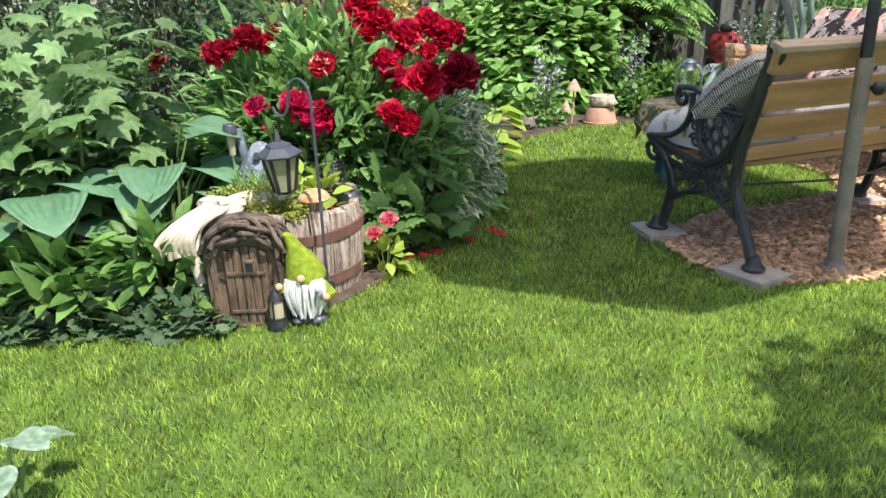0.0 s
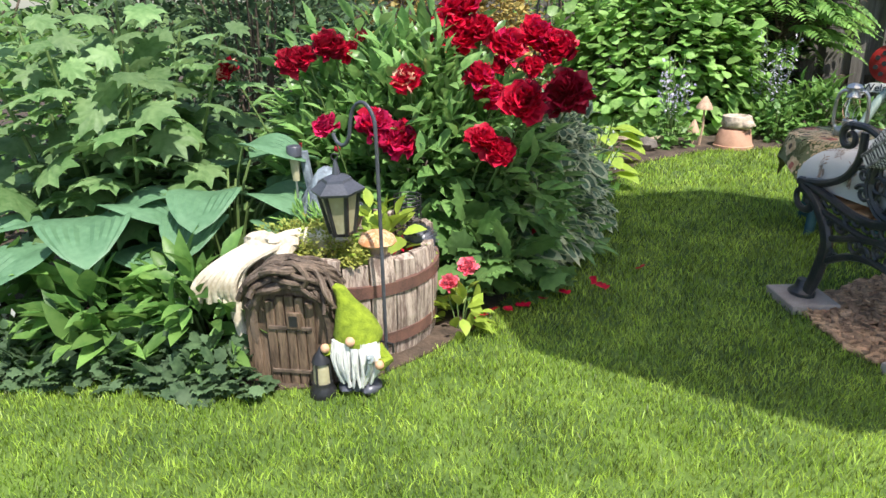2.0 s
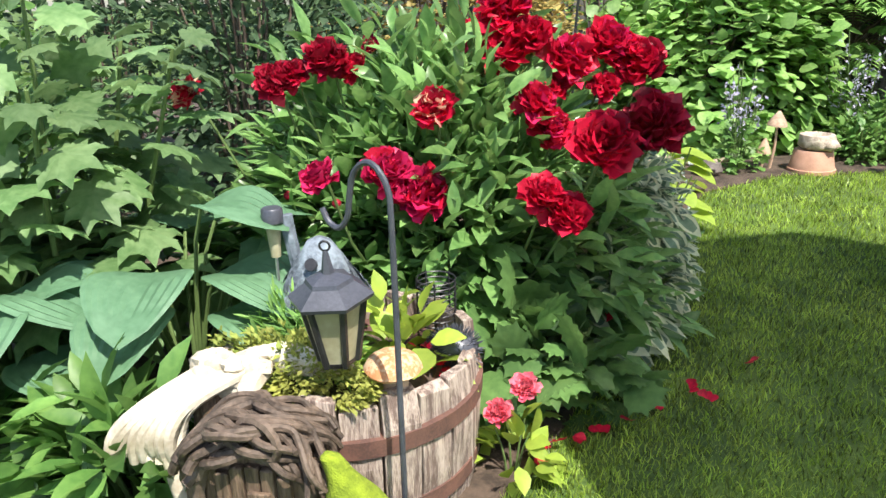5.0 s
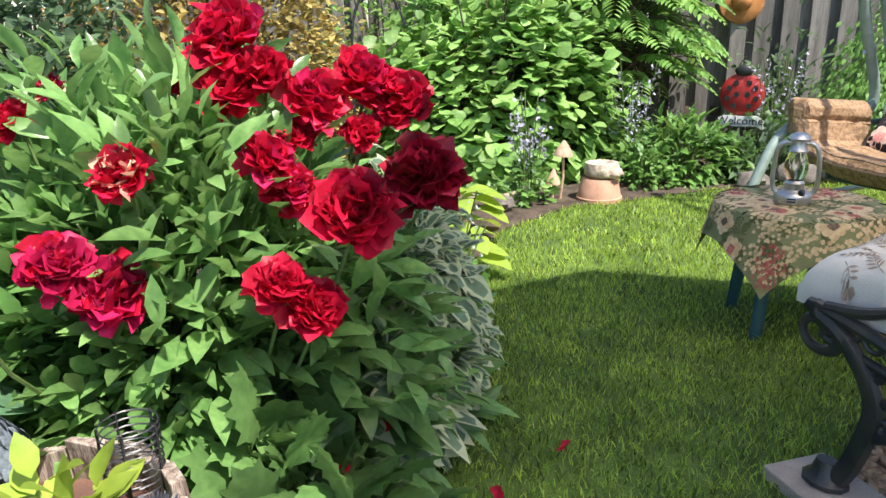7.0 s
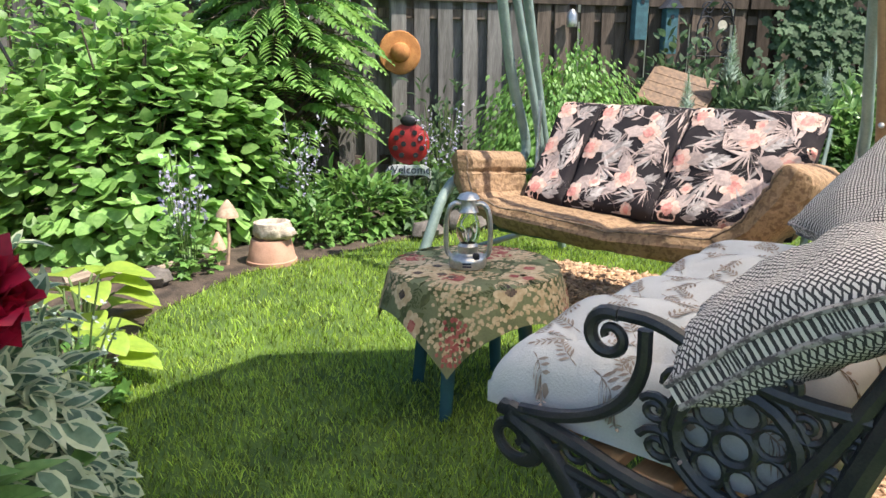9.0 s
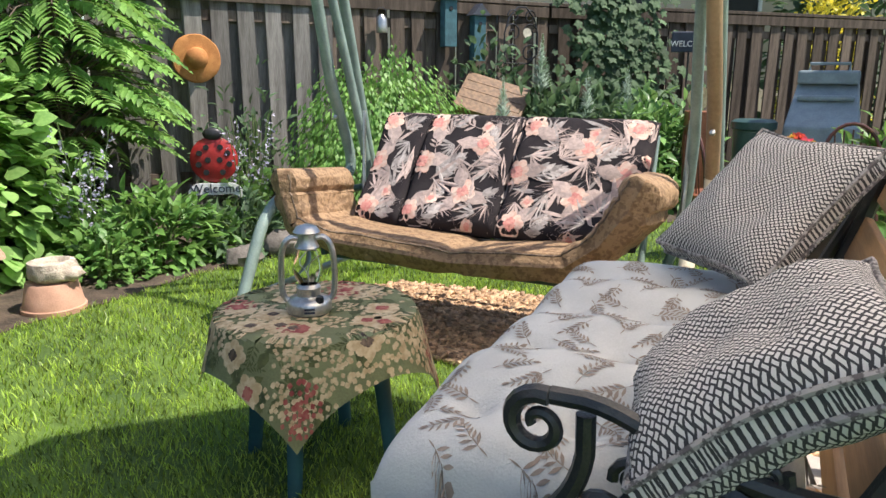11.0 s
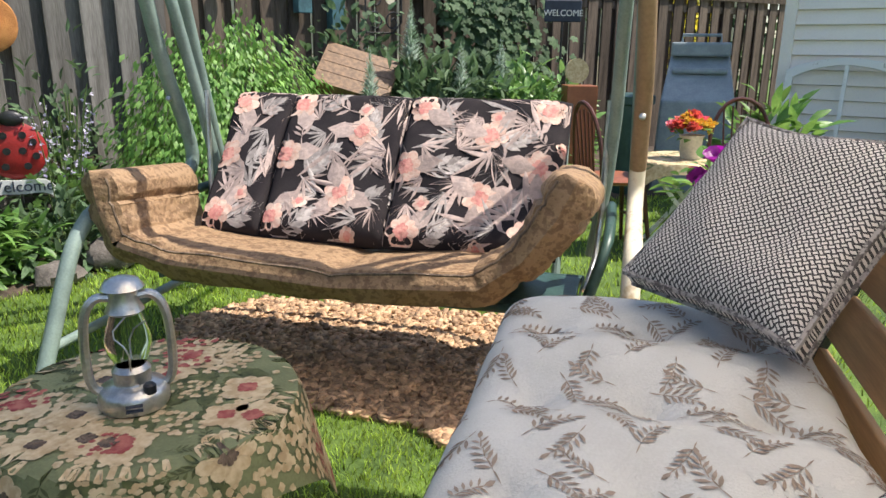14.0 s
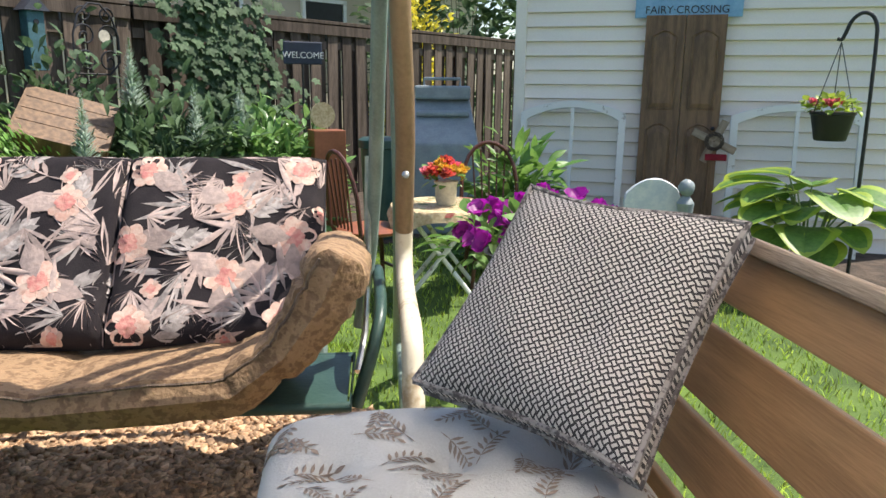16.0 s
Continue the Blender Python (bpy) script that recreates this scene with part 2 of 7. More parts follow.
CHAIRWOOD = material("dark_red_wood", (0.10, 0.032, 0.022), (0.06, 0.02, 0.015), rough=0.35, scale=6)
SEATWOOD = material("orange_brown_wood", (0.34, 0.11, 0.05), (0.24, 0.075, 0.035), rough=0.4, scale=6)
BLACKPOT = material("black_plastic", (0.018, 0.019, 0.021), rough=0.45, bump=0.05)
CREAMPOT = material("cream_ceramic", (0.72, 0.66, 0.54), rough=0.4)
BARK = material("bark", (0.16, 0.12, 0.09), (0.08, 0.06, 0.045), rough=0.95, scale=12, stretch=(4, 4, 1), bump=0.8)
BEIGE = material("beige_stucco", (0.55, 0.47, 0.36), (0.48, 0.41, 0.31), rough=0.9, scale=3, grain=100)
RED = leaf_mat("red_petal", (0.66, 0.010, 0.055), (0.44, 0.005, 0.032), rough=0.5, light=0.3, island=0.35)
DARKRED = leaf_mat("wine_petal", (0.40, 0.006, 0.035), (0.25, 0.004, 0.02), rough=0.5, light=0.15, island=0.4)
ROSE = leaf_mat("rose_petal", (0.64, 0.018, 0.12), (0.42, 0.010, 0.07), rough=0.5, light=0.3)
PALEC = leaf_mat("pale_petal", (0.80, 0.36, 0.30), (0.85, 0.66, 0.45), light=0.3)
PINK = leaf_mat("pink_petal", (0.75, 0.12, 0.20), (0.80, 0.22, 0.28), light=0.3)
MAGENTA = leaf_mat("magenta_petal", (0.42, 0.015, 0.36), (0.28, 0.01, 0.28), light=0.3)
YELLOW = leaf_mat("yellow_petal", (0.78, 0.55, 0.08), (0.70, 0.42, 0.05), light=0.3)
CORAL = leaf_mat("coral_petal", (0.75, 0.13, 0.10), light=0.3)
LILAC = leaf_mat("lilac_petal", (0.42, 0.38, 0.58), (0.62, 0.58, 0.70), light=0.3)
G_PEONY = leaf_mat("peony_leaf", (0.206, 0.36, 0.115), (0.103, 0.22, 0.061), rough=0.33)
G_DARK = leaf_mat("dark_leaf", (0.103, 0.17, 0.081), (0.046, 0.09, 0.041), rough=0.68)
G_SHRUB = leaf_mat("shrub_leaf", (0.165, 0.30, 0.074), (0.088, 0.2, 0.047), rough=0.45)
G_HEART = leaf_mat("heart_leaf", (0.299, 0.48, 0.149), (0.165, 0.32, 0.081), rough=0.45, light=0.35)
G_MALLOW = leaf_mat("mallow_leaf", (0.206, 0.32, 0.135), (0.103, 0.2, 0.068), rough=0.55)
G_HOSTA = leaf_mat("blue_hosta_leaf", (0.13, 0.25, 0.14), (0.085, 0.18, 0.095), rough=0.5, light=0.15, island=0.2)
G_LIME = leaf_mat("lime_leaf", (0.35, 0.46, 0.068), (0.247, 0.36, 0.054), rough=0.45)
G_EDGE = leaf_mat("cream_leaf_margin", (0.56, 0.60, 0.42), (0.44, 0.50, 0.32), rough=0.5, island=0.15)
G_SAGE = leaf_mat("grey_green_leaf", (0.175, 0.27, 0.176), (0.093, 0.16, 0.095), rough=0.5, island=0.3)
G_VAR = leaf_mat("variegated_leaf", (0.536, 0.6, 0.567), (0.154, 0.26, 0.149), rough=0.5, island=0.3)
G_HEUCH = leaf_mat("heuchera_leaf", (0.134, 0.25, 0.074), (0.077, 0.16, 0.047), rough=0.5)
G_FERN = leaf_mat("fern_leaf", (0.227, 0.4, 0.101), (0.124, 0.26, 0.061), rough=0.5)
G_GOLD = leaf_mat("golden_leaf", (0.46, 0.34, 0.11), (0.3, 0.27, 0.09), rough=0.55)
G_YELLOW = leaf_mat("yellow_leaf", (0.62, 0.54, 0.05), (0.45, 0.44, 0.05), rough=0.5)
G_MOSS = leaf_mat("yellow_moss", (0.35, 0.36, 0.081), (0.206, 0.27, 0.054), rough=0.7)
G_WHITE = leaf_mat("white_petal", (0.78, 0.78, 0.74), (0.66, 0.66, 0.62), light=0.3, island=0.1)
G_STEM = material("green_stem", (0.13, 0.20, 0.06), rough=0.6)


# ---- builders ----
class Solid:
    """Gathers vertices and faces of one part."""

    def __init__(self):
        self.v, self.f = [], []

    def add(self, v, f):
        n = len(self.v)
        self.v += [tuple(p) for p in v]
        self.f += [tuple(i + n for i in face) for face in f]
        return self

    def box(self, c, s, m=None):
        q = [Vector((x * s[0] / 2, y * s[1] / 2, z * s[2] / 2)) for x in (-1, 1) for y in (-1, 1) for z in (-1, 1)]
        if m is not None:
            q = [m @ p for p in q]
        return self.add([p + Vector(c) for p in q], [(0, 1, 3, 2), (4, 6, 7, 5), (0, 4, 5, 1), (2, 3, 7, 6), (0, 2, 6, 4), (1, 5, 7, 3)])

    def lathe(self, profile, c=(0, 0, 0), n=20, wobble=0.0):
        v, f = [], []
        for j, (r, z) in enumerate(profile):
            for i in range(n):
                a = 2 * math.pi * i / n
                k = r * (1 + wobble * noise.noise((3 * math.cos(a), 3 * math.sin(a), j * 0.7 + c[0])))
                v.append((c[0] + k * math.cos(a), c[1] + k * math.sin(a), c[2] + z))
        for j in range(len(profile) - 1):
            for i in range(n):
                k = (i + 1) % n
                f.append((j * n + i, j * n + k, (j + 1) * n + k, (j + 1) * n + i))
        f.append(tuple(range(n))[::-1])
        f.append(tuple(range((len(profile) - 1) * n, len(profile) * n)))
        return self.add(v, f)

    def tube(self, path, r, n=10, taper=None, flat=1.0, smooth=0, closed=False):
        pts = [Vector(p) for p in path]
        for _ in range(smooth):
            q = [pts[0]]
            for a, b in zip(pts, pts[1:]):
                q += [a * 0.75 + b * 0.25, a * 0.25 + b * 0.75]
            pts = q + [pts[-1]]
        v, f, up = [], [], None
        for i, p in enumerate(pts):
            d = (pts[min(i + 1, len(pts) - 1)] - pts[max(i - 1, 0)]).normalized()
            if up is None:
                up = d.orthogonal().normalized() if abs(d.x) > 0.9 else (Vector((1, 0, 0)) - d * d.x).normalized()
            up = (up - d * up.dot(d)).normalized()
            w = d.cross(up)
            k = r if taper is None else r + (taper - r) * i / (len(pts) - 1)
            for j in range(n):
                a = 2 * math.pi * j / n
                v.append(p + up * (k * math.cos(a)) + w * (k * flat * math.sin(a)))
        for i in range(len(pts) - 1):
            for j in range(n):
                k = (j + 1) % n
                f.append((i * n + j, i * n + k, (i + 1) * n + k, (i + 1) * n + j))
        f.append(tuple(range(n))[::-1])
        f.append(tuple(range((len(pts) - 1) * n, len(pts) * n)))
        return self.add(v, f)

    def ball(self, c, r, n=14, lump=0.0, seed=0.0):
        rr = (r, r, r) if isinstance(r, (int, float)) else r
        v, f = [], []
        m = n // 2 + 1
        for i in range(m + 1):
            th = math.pi * i / m
            for j in range(n):
                a = 2 * math.pi * j / n
                d = Vector((math.sin(th) * math.cos(a), math.sin(th) * math.sin(a), math.cos(th)))
                k = 1 + lump * noise.noise(d * 2.2 + Vector((seed, seed * 2, c[0] * 9)))
                v.append((c[0] + rr[0] * k * d.x, c[1] + rr[1] * k * d.y, c[2] + rr[2] * k * d.z))
        for i in range(m):
            for j in range(n):
                k = (j + 1) % n
                f.append((i * n + j, (i + 1) * n + j, (i + 1) * n + k, i * n + k))
        return self.add(v, f)

    def slab(self, outline, z0, z1):
        n = len(outline)
        v = [(x, y, z0) for x, y in outline] + [(x, y, z1) for x, y in outline]
        f = [tuple(range(n))[::-1], tuple(range(n, 2 * n))] + [(i, (i + 1) % n, n + (i + 1) % n, n + i) for i in range(n)]
        return self.add(v, f)

    def mesh(self, name, mat, smooth=True):
        me = bpy.data.meshes.new(name)
        me.from_pydata([tuple(p) for p in self.v], [], self.f)
        me.materials.append(mat)
        if smooth:
            me.shade_smooth()
            me.set_sharp_from_angle(angle=radians(42))
        return me


def thing(name, m, label, category, group="", kind=""):
    ob = new(name)
    ob.matrix_world = m
    ob.empty_display_size = 0.1
    return tagged(ob, label, category, group, kind)


def part(owner, name, solid, mat, smooth=True, bevel=0.0, label=""):
    me = solid.mesh(name, mat, smooth) if isinstance(solid, Solid) else solid
    ob = new(name, me)
    ob.parent = owner
    if bevel:
        b = ob.modifiers.new("bevel", "BEVEL")
        b.width, b.segments, b.limit_method = bevel, 2, "ANGLE"
    if label:
        tagged(ob, label)
    if name.endswith("_print"):
        tagged(ob, kind="stuff")
    return ob


def single(name, solid, mat, m, label, category, smooth=True, bevel=0.0, group="", kind=""):
    ob = part(None, name, solid, mat, smooth, bevel)
    ob.matrix_world = m
    return tagged(ob, label, category, group, kind)


def np_mesh(name, V, F, mats, smooth=False, slots=None):
    """A mesh from arrays: V (n, 3), F (m, k)."""
    V, F = np.asarray(V, np.float32), np.asarray(F, np.int32)
    me = bpy.data.meshes.new(name)
    me.vertices.add(len(V))
    me.vertices.foreach_set("co", V.ravel())
    me.loops.add(F.size)
    me.loops.foreach_set("vertex_index", F.ravel())
    me.polygons.add(len(F))
    me.polygons.foreach_set("loop_start", np.arange(0, F.size, F.shape[1], dtype=np.int32))
    for m in mats if isinstance(mats, (list, tuple)) else [mats]:
        me.materials.append(m)
    if slots is not None:
        me.polygons.foreach_set("material_index", np.asarray(slots, np.int32))
    me.update(calc_edges=True)
    if smooth:
        me.shade_smooth()
    return me


# leaf shapes: points as (across, along, up) of a leaf one long, and triangles
def strip(widths, fold=0.25, droop=0.15, cup=0.0):
    pts, tri = [(0, 0, 0)], []
    n = len(widths)
    for i, w in enumerate(widths):
        t = (i + 1) / (n + 1)
        z = -droop * t * t + cup * t
        pts += [(-w, t, z + fold * w), (0, t, z), (w, t, z + fold * w)]
    pts.append((0, 1, -droop + cup))
    tri += [(0, 2, 1), (0, 3, 2)]
    for i in range(n - 1):
        a, b = 1 + 3 * i, 4 + 3 * i
        tri += [(a, a + 1, b + 1), (a, b + 1, b), (a + 1, a + 2, b + 2), (a + 1, b + 2, b + 1)]
    a, e = 1 + 3 * (n - 1), len(pts) - 1
    tri += [(a, a + 1, e), (a + 1, a + 2, e)]
    return np.array(pts, float), np.array(tri)


def margined(widths, fold=0.25, droop=0.15):
    """A leaf whose outer strips can take a second material: points, triangles, slots."""
    pts, tri, slots = [(0, 0, 0)], [], []
    n = len(widths)
    for i, w in enumerate(widths):
        t = (i + 1) / (n + 1)
        pts += [(k * w, t, fold * w * abs(k) - droop * t * t) for k in (-1, -0.6, 0, 0.6, 1)]
    pts.append((0, 1, -droop))
    for i in range(n - 1):
        for j in range(4):
            a, b = 1 + 5 * i + j, 6 + 5 * i + j
            tri += [(a, a + 1, b + 1), (a, b + 1, b)]
            slots += [1 if j in (0, 3) else 0] * 2
    for j in range(4):
        tri += [(0, 2 + j, 1 + j), (1 + 5 * (n - 1) + j, 2 + 5 * (n - 1) + j, len(pts) - 1)]
        slots += [1 if j in (0, 3) else 0, 1]
    return np.array(pts, float), np.array(tri), slots


def palmate(lobes=5, notch=0.55, droop=0.2):
    pts, tri = [(0, 0.35, 0.03)], []
    n = lobes * 4
    for i in range(n):
        a = -2.6 + 5.2 * i / (n - 1)
        r = (0.66, 0.52, 0.28 + 0.28 * (1 - notch), 0.52)[i % 4] if lobes else 0.5
        r *= 1 - 0.25 * abs(a) / 2.6
        pts.append((r * math.sin(a), 0.35 + r * math.cos(a), -droop * r * r + (0.03 if i % 2 else -0.02)))
    tri = [(0, i + 1, i) for i in range(1, n)] + [(0, 1, n)]
    return np.array(pts, float), np.array(tri)


VAROVAL = margined((0.26, 0.30, 0.20), 0.25, 0.25)
VARLANCE = margined((0.15, 0.20, 0.13), 0.35, 0.3)
LANCE = strip((0.13, 0.18, 0.12), 0.4, 0.22)
OVAL = strip((0.24, 0.30, 0.20), 0.25, 0.18)
HEART = strip((0.40, 0.48, 0.44, 0.28), 0.10, 0.25)
TINY = (np.array([(-0.25, 0.45, 0.05), (0, 0, 0), (0.25, 0.45, 0.05), (0, 1, -0.1)], float), np.array([(0, 1, 2), (0, 2, 3)]))
PETAL = strip((0.30, 0.46, 0.52, 0.40), 0.35, -0.2, 0.1)
RUFFLE = strip((0.20, 0.30, 0.36, 0.33), 0.6, -0.25, 0.1)
NEEDLE = strip((0.05, 0.06), 0.2, 0.1)
LOBED = palmate(5)
MALLOW = palmate(7, 0.5, 0.35)
ROUND = palmate(7, 0.2, 0.25)


def leaf_array(P, D, U, S, shape, jitter=0.0):
    """Leaves at P that point along D with upper side U and length S: vertices and triangles."""
    pts, tri = shape[:2]
    P, D, U, S = (np.asarray(a, float) for a in (P, D, U, S))
    D = D / np.linalg.norm(D, axis=1, keepdims=True)
    A = np.cross(D, U)
    A /= np.linalg.norm(A, axis=1, keepdims=True) + 1e-9
    U = np.cross(A, D)
    k = pts[None, :, :] * S[:, None, None]
    if jitter:
        k = k * (1 + jitter * (RNG.random((len(P), 1, 3)) - 0.5))
    V = P[:, None, :] + k[..., 0:1] * A[:, None] + k[..., 1:2] * D[:, None] + k[..., 2:3] * U[:, None]
    F = tri[None] + (np.arange(len(P)) * len(pts))[:, None, None]
    return V.reshape(-1, 3), F.reshape(-1, 3)


def join(arrays):
    V, F, n = [], [], 0
    for v, f in arrays:
        V.append(v)
        F.append(f + n)
        n += len(v)
    return np.concatenate(V), np.concatenate(F)


def rand_dirs(n, up=0.0):
    d = RNG.normal(size=(n, 3))
    d[:, 2] += up
    return d / np.linalg.norm(d, axis=1, keepdims=True)


def mound(n, radii, shape, size, mat, name="leaves", inner=0.55, droop=0.2, top=0.0, spread=0.7, base=0.0, lumps=0.18, flip=0.5):
    """Leaves through the outer shell of a rounded, uneven mound that stands on the ground."""
    d = rand_dirs(n)
    d[:, 2] = np.abs(d[:, 2]) * (1 - base) - base * RNG.random(n)
    ph = np.arctan2(d[:, 1], d[:, 0])
    k = 1 + lumps * (np.sin(3 * ph + 4 * d[:, 2] + 1.0) + 0.7 * np.sin(7 * ph - 5 * d[:, 2])) + 0.06 * RNG.normal(size=n)
    r = (inner + (1 - inner) * RNG.random(n) ** 0.5) * k
    P = d * r[:, None] * np.array(radii)
    P[:, 2] = np.maximum(P[:, 2] + top, 0.02)
    out = d + np.array((0, 0, -droop)) + spread * RNG.normal(size=(n, 3)) * 0.6
    U = d * flip + np.array((0, 0, 1.0)) + 0.35 * RNG.normal(size=(n, 3))
    V, F = leaf_array(P, out, U, size * (0.6 + 0.7 * RNG.random(n)), shape, 0.25)
    return np_mesh(name, V, F, mat, smooth=True, slots=shape[2] * n if len(shape) == 3 else None)


def stems(n, radius, height, r, mat, name="stems", lean=0.5):
    s = Solid()
    for _ in range(n):
        a, k = RNG.random() * 6.28, RNG.random() ** 0.5
        x, y = radius * k * math.cos(a), radius * k * math.sin(a)
        h = height * (0.7 + 0.3 * RNG.random())
        s.tube([(x * 0.3, y * 0.3, 0), (x * 0.5, y * 0.5, h * 0.5), (x * (0.5 + lean), y * (0.5 + lean), h)], r, 5, r * 0.5, smooth=1)
    return s.mesh(name, mat)


def shrub(name, x, y, radii, count, shape, size, mat, label, stem=14, category="shrub", rot=0.0, **kw):
    t = thing(name, pose(x, y, 0, 0, 0, rot), label, category)
    part(t, "leaves", mound(count, radii, shape, size, mat, **kw), None)
    if stem:
        part(t, "stems", stems(stem, min(radii[:2]) * 0.7, radii[2] * 0.85, 0.012, BARK if radii[2] > 1.2 else G_STEM), None)
    return t


def bloom(mats, r, layers=5, name="flower", seed=0):
    """A full double flower: ruffled petals in whorls, one mesh."""
    g = np.random.default_rng(seed)
    arr, slots = [], []
    for L in range(layers):
        n = 12 + 6 * L
        tilt = 1.25 - 1.15 * L / max(1, layers - 1)
        for i in range(n):
            a = 6.283 * (i + g.random() * 0.7) / n
            e = tilt + 0.3 * g.normal()
            d = np.array([math.cos(a) * math.cos(e), math.sin(a) * math.cos(e), math.sin(e)])
            u = np.array([-math.cos(a) * math.sin(e), -math.sin(a) * math.sin(e), math.cos(e)]) + 0.35 * g.normal(size=3)
            p0 = d * r * 0.12
            v, f = leaf_array([p0], [d], [u], [r * (0.62 + 0.22 * L / layers + 0.2 * g.random())], RUFFLE, 0.6)
            v = v + g.normal(size=v.shape) * r * 0.065
            arr.append((v, f))
            slots += [(0 if g.random() < 0.8 else min(1, len(mats) - 1)) if L else len(mats) - 1] * len(f)
    V, F = join(arr)
    return np_mesh(name, V, F, mats, True, slots)


def prints(place, items, name, mat, lift=0.0015):
    """Printed motifs laid on a cloth: items are (u, v, turn, size, kind); place(u, v) gives the cloth's point."""
    V, F = [], []

    def patch(poly):
        n = len(V)
        for u, v in poly:
            V.append(place(u, v, lift + 0.000004 * (len(F) % 90)))
        for i in range(1, len(poly) - 1):
            F.append((n, n + i, n + i + 1))

    def leaf(u, v, a, l, w):
        c, s = math.cos(a), math.sin(a)
        patch([(u + c * t * l - s * k * w * l, v + s * t * l + c * k * w * l) for t, k in ((0, 0), (0.3, -0.8), (0.6, -1), (1, 0), (0.6, 1), (0.3, 0.8))])

    for u, v, a, s, kind in items:
        c, sn = math.cos(a), math.sin(a)
        if kind == "fern":
            for i in range(5):
                t = 0.10 + 0.18 * i
                bow = 0.10 * s * math.sin(3 * t)
                for side in (-1, 1):
                    leaf(u + c * t * s - sn * bow, v + sn * t * s + c * bow, a + math.atan(0.3 * math.cos(3 * t)) + side * 0.85, s * (0.36 - 0.03 * i), 0.13)
            leaf(u + c * s * 0.95 - sn * 0.03 * s, v + sn * s * 0.95 + c * 0.03 * s, a - 0.28, s * 0.28, 0.2)
            for i in range(4):
                t = -0.25 + 0.3 * i
                bow = 0.10 * s * math.sin(3 * t)
                leaf(u + c * t * s - sn * bow, v + sn * t * s + c * bow, a + (0.28, 0.15, -0.12, -0.25)[i], s * 0.36, 0.05)
        elif kind == "broad":
            for side in (-1, 1):
                for i in range(4):
                    leaf(u + c * 0.2 * i * s, v + sn * 0.2 * i * s, a + side * (0.62 - 0.08 * i), s * (0.52 - 0.06 * i), 0.19)
            leaf(u + c * s * 0.55, v + sn * s * 0.55, a, s * 0.45, 0.2)
        elif kind == "cluster":
            for i in range(26):
                b, k = i * 2.4, s * 0.5 * math.sqrt(i / 26)
                leaf(u + k * math.cos(b), v + k * math.sin(b), b * 1.7, s * 0.15, 0.5)
        elif kind == "flower":
            for i in range(8):
                b, l = a + i * 0.7854, s * (0.5 if i % 2 else 0.44)
                cb, sb = math.cos(b), math.sin(b)
                patch([(u + cb * t * l - sb * k * 0.33 * l, v + sb * t * l + cb * k * 0.33 * l) for t, k in ((0, 0), (0.4, -0.7), (0.72, -1), (0.92, -0.6), (1, 0), (0.92, 0.6), (0.72, 1), (0.4, 0.7))])
        elif kind == "spray":
            for i in range(6):
                leaf(u, v, a + (i - 2.5) * 0.38, s * (0.75 + 0.25 * math.cos(i * 1.7)), 0.062)
        elif kind == "leaf":
            leaf(u, v, a, s, 0.26)
        elif kind == "dots":
            for i in range(9):
                b = i * 2.4
                k = s * 0.33 * math.sqrt(i / 9) * 1.5
                leaf(u + k * math.cos(b), v + k * math.sin(b), b, s * 0.22, 0.45)
    me = np_mesh(name, V, F, mat)
    return me


def text(owner, name, words, m, size, mat, depth=0.003):
    cu = bpy.data.curves.new(name, "FONT")
    cu.body, cu.size, cu.extrude, cu.align_x, cu.align_y = words, size, depth, "CENTER", "CENTER"
    cu.materials.append(mat)
    ob = new(name, cu)
    ob.parent = owner
    ob.matrix_local = m
    return ob


# ---- ground ----
def inside(P, poly):
    x, y = P[:, 0], P[:, 1]
    hit = np.zeros(len(P), bool)
    for (x0, y0), (x1, y1) in zip(poly, poly[1:] + poly[:1]):
        c = (y0 > y) != (y1 > y)
        hit ^= c & (x < (x1 - x0) * (y - y0) / (y1 - y0 + 1e-12) + x0)
    return hit


BED = [(-9, 1.3), (-1.84, 1.55), (-1.5, 1.70), (-1.05, 1.78), (-0.72, 1.93), (-0.58, 2.23), (-0.49, 2.48), (-0.42, 3.10), (-0.38, 4.0), (-0.34, 5.0), (-0.24, 5.65),
       (0.22, 6.28), (0.66, 6.46), (1.2, 6.78), (2.0, 7.0), (3.2, 6.9), (4.6, 6.5), (6.2, 5.9), (7.2, 6.6), (13, 5.5), (13, 12), (-9, 12)]
CHIPS = [(0.68, 3.13), (0.85, 2.75), (1.10, 2.50), (1.55, 2.62), (2.2, 2.9), (2.75, 3.35), (3.05, 4.0), (2.95, 4.85), (2.55, 5.5), (2.2, 5.92), (1.75, 5.95), (1.62, 5.6), (1.66, 5.0), (1.9, 4.5), (1.85, 4.1), (1.45, 3.75), (1.0, 3.5)]
SHEDBED = [(5.3, 2.1), (5.2, 3.2), (5.35, 4.4), (5.9, 5.5), (7.4, 5.6), (8.2, 2.0)]
ground = tagged(new("ground", np_mesh("ground", [(-150, -150, 0), (150, -150, 0), (150, 150, 0), (-150, 150, 0)], [(0, 1, 2, 3)], TURF)), "mown green lawn grass turf", "ground", kind="structure")
for nm, poly, mat, z, lab in (("soil", BED, SOIL, 0.006, "dark brown soil of the planted border"), ("chip_bed", CHIPS, CHIP_BED, 0.008, "reddish wood chip bed under the bench"), ("soil", SHEDBED, SOIL, 0.006, "dark brown soil beside the shed")):
    tagged(new(nm, Solid().slab(poly, -0.03, z).mesh(nm, mat, False)), lab, "garden bed", kind="structure")


